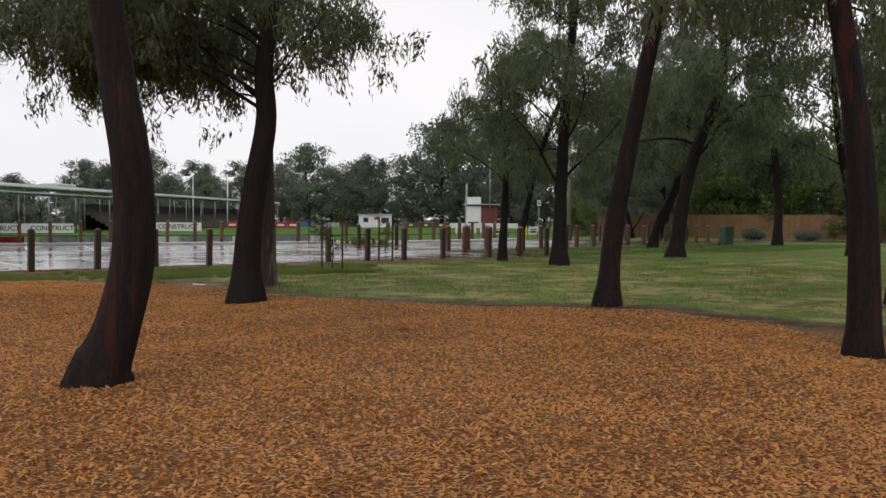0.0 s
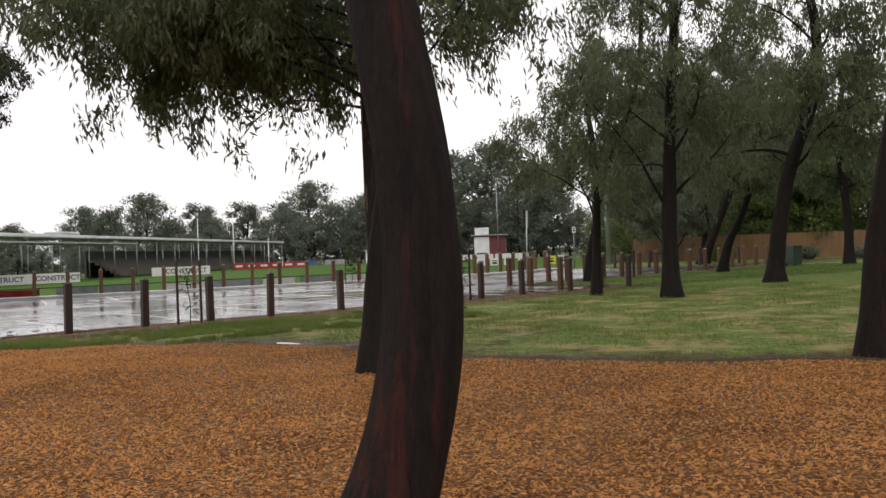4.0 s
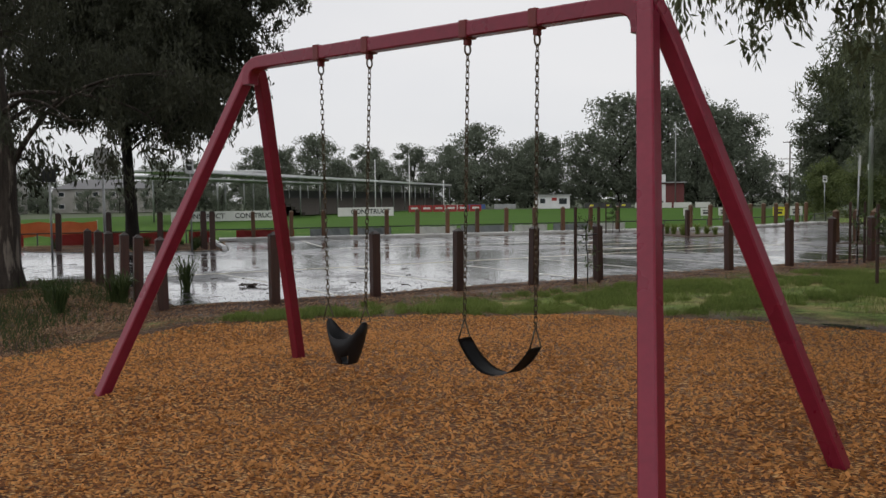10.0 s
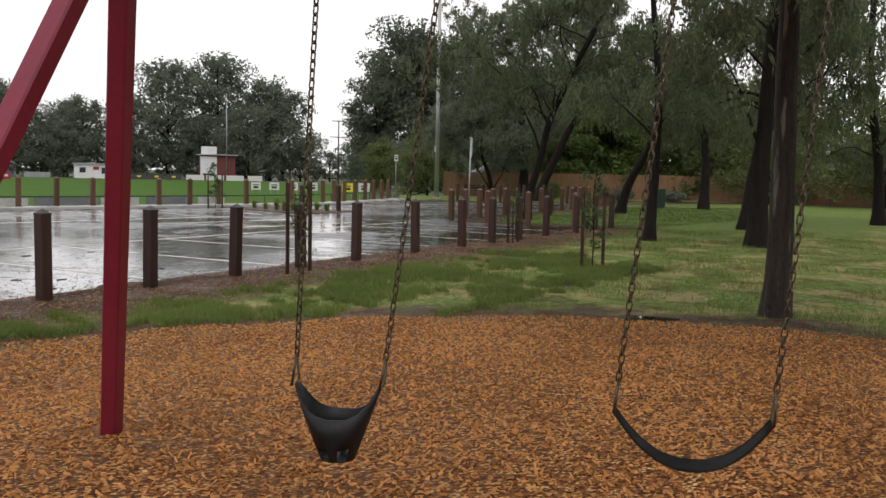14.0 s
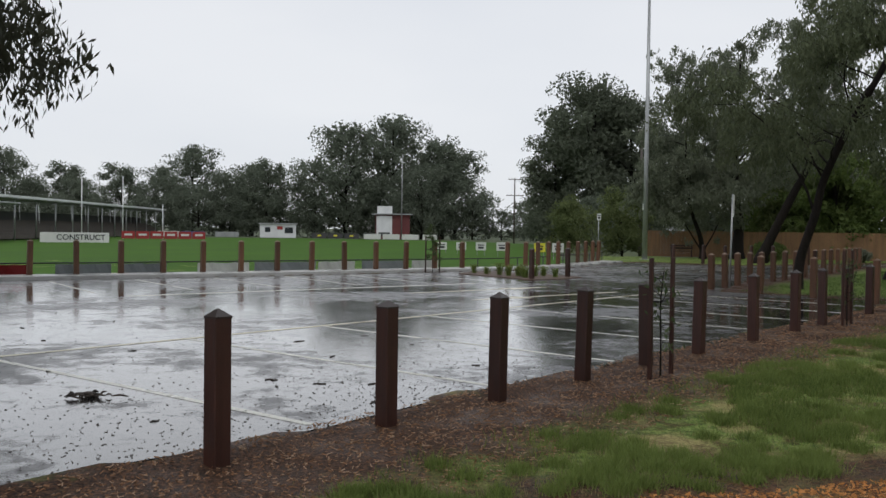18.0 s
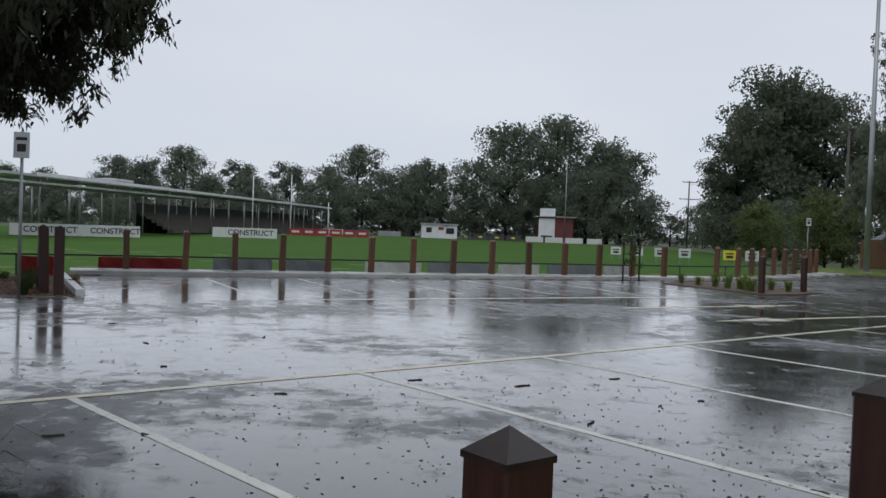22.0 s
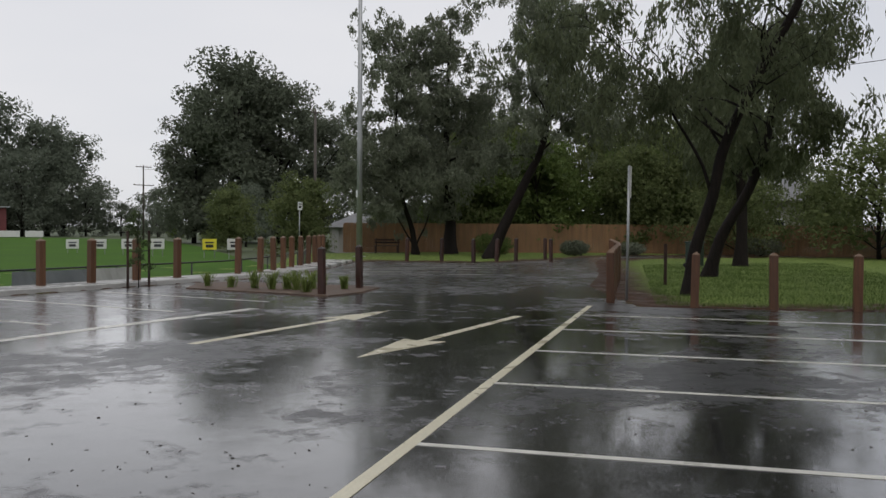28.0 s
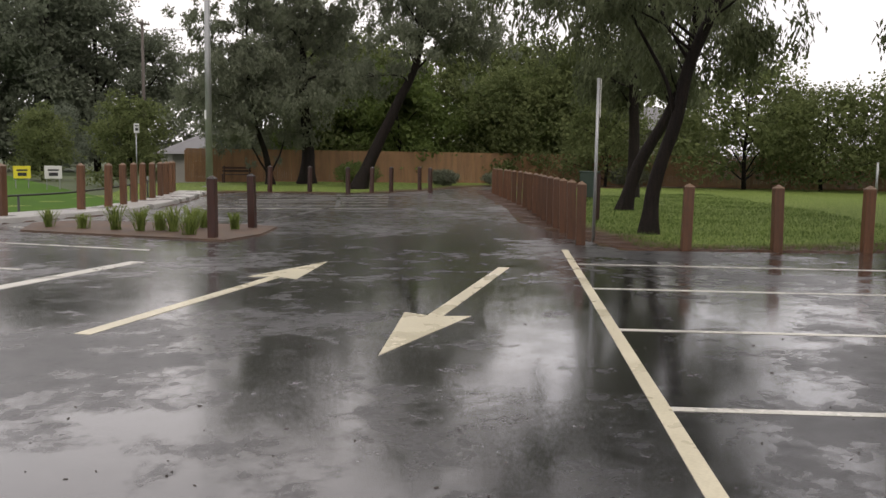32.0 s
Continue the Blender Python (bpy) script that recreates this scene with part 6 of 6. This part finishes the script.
# ---- loose cover: chips, blades, litter ----
def scatter_boxes(name, pts, size, tilt, material, seed, label, category):
    """Small flakes lying on the ground, each a low ridged wedge, joined."""
    rng = np.random.default_rng(seed)
    n = len(pts)
    l = rng.uniform(*size[0], n)
    w = rng.uniform(*size[1], n)
    h = rng.uniform(*size[2], n)
    a = rng.uniform(0, 2 * np.pi, n)
    ax = np.stack([np.cos(a), np.sin(a), rng.normal(0, tilt, n)], 1)
    ay = np.stack([-np.sin(a), np.cos(a), rng.normal(0, tilt, n)], 1)
    az = np.array([0, 0, 1.0])
    base = np.array(pts)
    v = np.empty((n, 6, 3))
    slip = rng.uniform(-0.5, 0.5, n)
    for k, (sx, sy, sz) in enumerate(((-1, -1, 0), (1, -1, 0), (1, 1, 0), (-1, 1, 0), (-.85, 0, 1), (.85, 0, 1))):
        v[:, k] = base + ax * (l * sx / 2)[:, None] + ay * (w * (sy + slip * sz) / 2)[:, None] + az * (h * sz)[:, None]
    size_of = np.tile(np.array([4, 4, 3, 3]), n)
    faces = (np.arange(n)[:, None] * 6 + np.array([0, 1, 5, 4, 2, 3, 4, 5, 1, 2, 5, 3, 0, 4])[None]).ravel()
    me = bpy.data.meshes.new(name)
    me.vertices.add(n * 6)
    me.vertices.foreach_set("co", v.ravel())
    me.loops.add(faces.size)
    me.loops.foreach_set("vertex_index", faces)
    me.polygons.add(n * 4)
    me.polygons.foreach_set("loop_start", np.concatenate([[0], np.cumsum(size_of)[:-1]]))
    me.polygons.foreach_set("loop_total", size_of)
    me.materials.append(material)
    me.update(calc_edges=True)
    return tagged(new(name, me), label, category, kind="stuff")


def random_in(poly, n, rng, box4, margin=0.0):
    x, y = rng.uniform(box4[0], box4[1], n), rng.uniform(box4[2], box4[3], n)
    keep = inside(x, y, poly) > margin
    return x[keep], y[keep]


crng = np.random.default_rng(21)
cx, cy = random_in(MULCH, 170000, crng, (-14.8, 4.6, 3.2, 20.5), -0.15)
scatter_boxes("mulch_chips", np.stack([cx, cy, ground_z(cx, cy) + 0.002], 1), ((0.016, 0.05), (0.008, 0.019), (0.004, 0.013)), 0.45, M["chip"], 22, "loose orange-brown bark chips", "bark mulch")
px, py = random_in([uv(-1.5, 0.45), uv(22, 0.4), uv(22, -1.4), uv(-2.5, -1.8)], 150000, crng, (-16, 6, 18, 40))
for poly, box4 in ((BED, (-19, -13, 15, 25)), (ISLE, (-32, -21, 33, 42))):
    ex, ey = random_in(poly, 40000, crng, box4, 0.05)
    px, py = np.concatenate([px, ex]), np.concatenate([py, ey])
scatter_boxes("soil_litter", np.stack([px, py, cover_z(px, py) + 0.001], 1), ((0.01, 0.05), (0.005, 0.013), (0.003, 0.009)), 0.35, M["litter"], 23, "dark and pale bark litter on wet soil", "litter")

near = crng.permutation(len(px))[:24000]
scatter_boxes("bark_strips", np.stack([px[near], py[near], cover_z(px[near], py[near]) + 0.004], 1), ((0.015, 0.055), (0.004, 0.010), (0.003, 0.006)), 0.3, M["bark_strip"], 24, "pale dry bark strips strewn on wet soil", "litter")


def blades(name, x, y, hmin, hmax, width, material, seed, label):
    rng = np.random.default_rng(seed)
    n = len(x)
    z = cover_z(x, y)
    h = rng.uniform(hmin, hmax, n)
    a = rng.uniform(0, 2 * np.pi, n)
    lean = rng.normal(0, 0.45, (n, 2)) * h[:, None]
    v = np.empty((n, 3, 3))
    dx, dy = np.cos(a) * width / 2, np.sin(a) * width / 2
    v[:, 0] = np.stack([x - dx, y - dy, z - 0.01], 1)
    v[:, 1] = np.stack([x + dx, y + dy, z - 0.01], 1)
    v[:, 2] = np.stack([x + lean[:, 0], y + lean[:, 1], z + h], 1)
    me = bpy.data.meshes.new(name)
    me.vertices.add(n * 3)
    me.vertices.foreach_set("co", v.ravel())
    me.loops.add(n * 3)
    me.loops.foreach_set("vertex_index", np.arange(n * 3))
    me.polygons.add(n)
    me.polygons.foreach_set("loop_start", np.arange(n) * 3)
    me.polygons.foreach_set("loop_total", np.full(n, 3))
    me.materials.append(material)
    me.update(calc_edges=True)
    return tagged(new(name, me), label, "grass", kind="stuff")


LAWN = [uv(-2.2, -1.0), uv(22.0, -0.8), (7, 34), (14, 30), (10, 14), (6.5, 11.6), (5.2, 13.2), (3.5, 15.2), (1.1, 15.9), (-1.5, 16.3), (-3.2, 17.5), (-4.6, 18.9), (-6.0, 19.9), (-8.3, 20.4), (-10.5, 20.1), (-12.4, 19.7)]
gx, gy = random_in(LAWN, 300000, crng, (-16, 14, 11, 37))
# blades stand in tufts: thin them out where a slow wave is low
broad = np.sin(gx * 0.85 + 1.7 * np.sin(gy * 0.6)) * np.sin(gy * 0.8 + 1.4 * np.sin(gx * 0.5) + 1)
wave = np.sin(gx * 2.1 + 1.3 * np.sin(gy * 1.7)) * np.sin(gy * 2.4 + 0.9 * np.sin(gx * 1.1)) + 0.7 * broad + crng.normal(0, 0.35, len(gx))
keep = (wave > 0.3) & (inside(gx, gy, MULCH) < -0.1)
gx, gy = gx[keep], gy[keep]
blades("grass_blades", gx, gy, 0.03, 0.12, 0.010, M["blade"], 31, "uneven green grass blades in the lawn")
cx_, cy_ = random_in([uv(-1.2, -1.25), uv(12, -1.0), uv(12, -5.2), uv(3, -4.6), uv(-1.0, -3.2)], 5200, crng, (-15, -2, 17, 30))
soft = np.sin(cx_ * 1.7 + 1.3 * np.sin(cy_ * 1.4)) * np.sin(cy_ * 1.9 + 0.9 * np.sin(cx_ * 1.2)) + crng.normal(0, 0.35, len(cx_))
keep = (soft > 0.0) & (inside(cx_, cy_, MULCH) < -0.25)
cx_, cy_ = cx_[keep], cy_[keep]
owner = crng.integers(0, len(cx_), 120000)
nx_, ny_ = cx_[owner] + crng.normal(0, 0.055, 120000), cy_[owner] + crng.normal(0, 0.055, 120000)
blades("grass_blades", nx_, ny_, 0.03, 0.11, 0.011, M["blade"], 35, "uneven green grass tufts beside the bollards")
owner = crng.integers(0, len(cx_), 26000)
blades("dry_grass_blades", cx_[owner] + crng.normal(0, 0.16, 26000), cy_[owner] + crng.normal(0, 0.16, 26000), 0.02, 0.06, 0.006, M["straw"], 36, "pale dry grass stalks between the tufts")
bx, by = random_in(BED, 60000, crng, (-30, -13, 10, 25), 0.2)
keep = np.sin(bx * 1.9 + 1.2 * np.sin(by * 1.5)) * np.sin(by * 2.2 + np.sin(bx * 1.3)) + crng.normal(0, 0.25, len(bx)) > -0.1
bx, by = bx[keep], by[keep]
blades("bed_grass", bx, by, 0.06, 0.28, 0.012, M["blade_dark"], 32, "long rough dark grass in the bed")
tx, ty = random_in([uv(21.9, 5.0), uv(21.9, 0.6), (4, 35), (14, 42), (24, 52), (14, 54)], 90000, crng, (-2, 25, 34, 56))
blades("grass_blades", tx, ty, 0.04, 0.10, 0.014, M["blade_lush"], 33, "green grass blades beside the drive")

# litter on the wet asphalt, thickest near the soil edge
ax_, ay_ = random_in(LOT, 150000, crng, (-24, 2, 20, 46), 0.02)
uu = (ax_ - O.x) * U.x + (ay_ - O.y) * U.y
vv = (ax_ - O.x) * V.x + (ay_ - O.y) * V.y
chance = 0.62 * np.exp(-np.abs(vv - 0.3) / 1.0) + 0.13 * np.exp(-np.abs(vv) / 5.0) + 0.024 + 0.3 * np.exp(np.minimum(inside(ax_, ay_, ISLE), 0) / 0.8)
chance = chance * np.clip(1.15 - (uu - 2) / 14, 0.12, 1.0)
keep = crng.random(len(ax_)) < chance
scatter_boxes("leaf_litter", np.stack([ax_[keep], ay_[keep], np.full(keep.sum(), 0.001)], 1), ((0.006, 0.034), (0.004, 0.011), (0.002, 0.007)), 0.1, M["debris"], 34, "small dark leaves and bark bits on wet asphalt", "litter")


def stick(x, y, ln, turn, seed, z=0.0):
    rng = random.Random(seed)
    pts = [(-ln / 2, 0, 0.003), (-ln * 0.15, rng.uniform(-.02, .02), 0.006), (ln * 0.2, rng.uniform(-.02, .02), 0.004), (ln / 2, rng.uniform(-.03, .03), 0.005)]
    solid("fallen_bark", tube("fallen_bark", smooth_path(pts, 3), [0.005 + rng.uniform(0, 0.006) for _ in range(10)], M["debris"], 6, 0.2, rng), None, "dark strip of fallen bark on wet asphalt", "debris", pose(x, y, z, 0, 0, turn), "fallen bark")


srng = random.Random(9)
for i in range(40):
    u_, v_ = srng.uniform(-5, 8), srng.uniform(0.6, 12)
    stick(*uv(u_, v_), srng.uniform(0.05, 0.2), srng.uniform(0, 180), i)


def bark_clump(x, y):
    root = thing("bark_clump", pose(x, y, 0), "tangled heap of wet fallen bark on the asphalt", "debris")
    rng = random.Random(4)
    for i in range(34):
        a, ln = rng.uniform(0, 6.28), rng.uniform(0.06, 0.2)
        c = Vector((rng.gauss(0, 0.10), rng.gauss(0, 0.05), 0.012 + abs(rng.gauss(0, 0.014))))
        d = Vector((math.cos(a) * ln, math.sin(a) * ln * 0.6, rng.uniform(-0.02, 0.04)))
        part("strip", tube("strip", [c - d / 2, c + Vector((0, 0, 0.015)), c + d / 2], [0.007, 0.013, 0.005], M["debris"], 5), None, root)


bark_clump(-15.0, 23.6)

# puddle at the edge of the mulch
bm = bmesh.new()
bmesh.ops.create_circle(bm, cap_ends=True, segments=28, radius=1.0, matrix=Matrix.Translation((-5.28, 19.4, 0.02)) @ Matrix.Rotation(radians(-38), 4, "Z") @ Matrix.Diagonal((0.32, 0.1, 1, 1)))
solid("puddle", bm, M["puddle"], "small rain puddle at the mulch edge", "puddle", kind="structure")


def tuft(x, y, h, seed, label, n=70, material="blade", z=0.03, name="grass_tuft", w=0.02):
    """A strappy tuft: arching blades from one crown."""
    rng = random.Random(seed)
    verts, faces = [], []
    for i in range(n):
        a = rng.uniform(0, 6.28)
        out = rng.uniform(0.15, 0.75) * h
        top = h * rng.uniform(0.6, 1.0)
        s = Vector((rng.gauss(0, 0.04), rng.gauss(0, 0.04), 0))
        d = Vector((math.cos(a), math.sin(a), 0))
        q = Vector((-d.y, d.x, 0)) * w / 2
        m1, m2, e = s + d * out * 0.35 + Vector((0, 0, top * 0.65)), s + d * out * 0.75 + Vector((0, 0, top)), s + d * out * 1.15 + Vector((0, 0, top * 0.85))
        b = len(verts)
        verts += [s - q, s + q, m1 + q, m1 - q, m2 + q * 0.7, m2 - q * 0.7, e]
        faces += [(b, b + 1, b + 2, b + 3), (b + 3, b + 2, b + 4, b + 5), (b + 5, b + 4, b + 6)]
    return solid(name, mesh_of(name, verts, faces, M[material]), None, label, "grass tuft", pose(x, y, z, 0, 0, rng.uniform(0, 360)), "grass tufts")


for i, (x, y, h) in enumerate(((-7.0, 48.7, 0.38), (-6.2, 47.4, 0.5), (-5.95, 46.85, 0.48), (-5.6, 46.75, 0.4), (-5.5, 46.4, 0.5), (-5.6, 45.6, 0.4), (-5.0, 46.6, 0.5), (-6.6, 48.0, 0.3), (-4.6, 46.9, 0.4), (-4.3, 46.2, 0.35))):
    tuft(x, y, h, 200 + i, "strappy green grass tuft in the traffic island")
for i in range(16):
    tuft(-15.6 - srng.random() * 9, 20.2 + srng.uniform(-2.5, 2.6) - 0, srng.uniform(0.35, 0.7), 230 + i, "rough dark green grass tuft in the bed", 60, "blade_dark", 0.0)
for i, (x, y) in enumerate(((-23.2, 35.4), (-24.0, 36.3), (-24.6, 35.2), (-23.4, 37.2), (-26.5, 35.3), (-28, 35.6), (-22.9, 36.4), (-25.6, 37.6), (-22.6, 37.6), (-23.8, 38.4), (-24.3, 37.4), (-22.4, 35.3), (-24.9, 38.9))):
    tuft(x, y, srng.uniform(0.22, 0.5), 260 + i, "grass tuft in the mulched island under the gum", 50, "blade_dark", -0.05)


def shrub(x, y, r, h, seed, material="leaf_bright", label="rounded green shrub by the timber fence"):
    nrg = np.random.default_rng(seed)
    root = thing("shrub", pose(x, y, 0), label, "shrub", "shrubs")
    rng = random.Random(seed)
    verts, faces, spots = [], [], []
    for i in range(9):
        tw = bend((0, 0, 0), rng.uniform(0, 360), rng.uniform(35, 85), h * rng.uniform(0.7, 1.0), rng, 0.3, 4)
        v, fc = tube_data(tw, [0.03, 0.024, 0.018, 0.012, 0.008], 4)
        faces += [tuple(q + len(verts) for q in ff) for ff in fc]
        verts += v
        spots += tw[1:]
    tagged(part("stem", mesh_of("stem", verts, faces, M["bark"]), None, root), kind="stuff")
    d = nrg.normal(size=(2600, 3))
    d /= np.linalg.norm(d, axis=1, keepdims=True)
    c = np.abs(d) * np.sign(d) * np.array([r, r, h * 0.5]) * (nrg.uniform(0.3, 1, 2600) ** 0.4 * nrg.uniform(0.8, 1.12, 2600))[:, None] + np.array([0, 0, h * 0.5])
    part("foliage", leaf_mesh("foliage", c, nrg.normal(size=(2600, 3)), 0.16, 0.07, M[material], nrg), None, root)


shrub(14.8, 66.5, 1.2, 1.3, 301)
shrub(20.5, 66.0, 0.9, 0.9, 302, "leaf_far_hazed", "low dark shrub at the foot of the fence")
shrub(24.0, 65.0, 1.0, 0.8, 303, "leaf_far_hazed", "low dark shrub at the foot of the fence")
shrub(30.5, 60.5, 1.3, 1.2, 304, "leaf_far_hazed", "low dark shrub at the foot of the fence")


def litter_bin(x, y, turn, label):
    root = thing("litter_bin", pose(x, y, 0, 0, 0, turn), label, "bin")
    part("body", boxes(((0.55, 0.6, 0.95), (0, 0, 0.55)), bevel=0.03), M["bin"], root)
    part("lid", boxes(((0.6, 0.68, 0.07), (0, 0, 1.06)), bevel=0.02), M["bin"], root)
    part("wheel", tube("wheel", [(-0.3, 0.28, 0.1), (-0.22, 0.28, 0.1)], 0.1, M["rubber"], 12), None, root)
    part("wheel", tube("wheel", [(0.22, 0.28, 0.1), (0.3, 0.28, 0.1)], 0.1, M["rubber"], 12), None, root)


litter_bin(14.5, 51.5, 20, "dark wheeled rubbish bin on the lawn beside the drive")


def park_bench(x, y, turn):
    """A dark timber bench: slatted seat and back on two frames."""
    root = thing("park_bench", pose(x, y, 0, 0, 0, turn), "dark timber park bench near the boundary fence", "bench")
    for k in range(3):
        part("seat_slat", boxes(((1.6, 0.12, 0.04), (0, -0.16 + 0.15 * k, 0.45)), bevel=0.006), M["post"], root)
    for k in range(2):
        part("back_slat", boxes(((1.6, 0.035, 0.12), (0, 0.27 + 0.03 * k, 0.66 + 0.17 * k)), bevel=0.006), M["post"], root)
    for sx in (-0.7, 0.7):
        part("leg", boxes(((0.07, 0.07, 0.45), (sx, -0.18, 0.21)), bevel=0.006), M["post"], root)
        part("back_post", boxes(((0.07, 0.07, 0.95), (sx, 0.31, 0.46)), bevel=0.006), M["post"], root)
        part("armrest", boxes(((0.06, 0.5, 0.05), (sx, 0.05, 0.66)), bevel=0.006), M["post"], root)


park_bench(12.3, 74.4, 160)


def barrier(x, y, ln, turn, label):
    """Orange safety mesh sagging between thin posts."""
    root = thing("safety_barrier", pose(x, y, -0.6, 0, 0, turn), label, "barrier", "orange barriers")
    bm = bmesh.new()
    rows = []
    for i in range(13):
        t = i / 12
        sag = 0.12 * math.sin(t * math.pi * 3) ** 2
        rows.append([bm.verts.new((ln * (t - 0.5), 0.06 * math.sin(t * 9 + k), z - sag)) for k, z in enumerate((0.15, 0.6, 1.1))])
    for r0, r1 in zip(rows, rows[1:]):
        for k in range(2):
            bm.faces.new((r0[k], r1[k], r1[k + 1], r0[k + 1]))
    bmesh.ops.solidify(bm, geom=bm.faces[:], thickness=0.01)
    part("mesh_panel", bm, M["orange"], root)
    for t in (-0.5, 0, 0.5):
        part("post", tube("post", [(ln * t, 0.04, -0.1), (ln * t, 0.04, 1.2)], 0.02, M["steel"], 6), None, root)


barrier(-46.0, 60.0, 5.5, 30, "sagging orange safety mesh on the oval grass")
barrier(-44.0, 41.0, 9.0, 25, "sagging orange safety mesh on the oval grass")
barrier(-55.0, 52.0, 12.0, 10, "sagging orange safety mesh on the oval grass")
for i, (x, y) in enumerate(((-37.0, 43.0), (-40.5, 46.0))):
    bm = bmesh.new()
    bmesh.ops.create_cone(bm, segments=20, radius1=0.2, radius2=0.03, depth=0.65, cap_ends=True, matrix=Matrix.Translation((0, 0, 0.36)))
    box(bm, (0.42, 0.42, 0.05), (0, 0, 0.03), 0, 0.01)
    solid("traffic_cone", bm, M["orange"], "orange traffic cone on the oval grass", "traffic cone", pose(x, y, -0.6), "traffic cones")
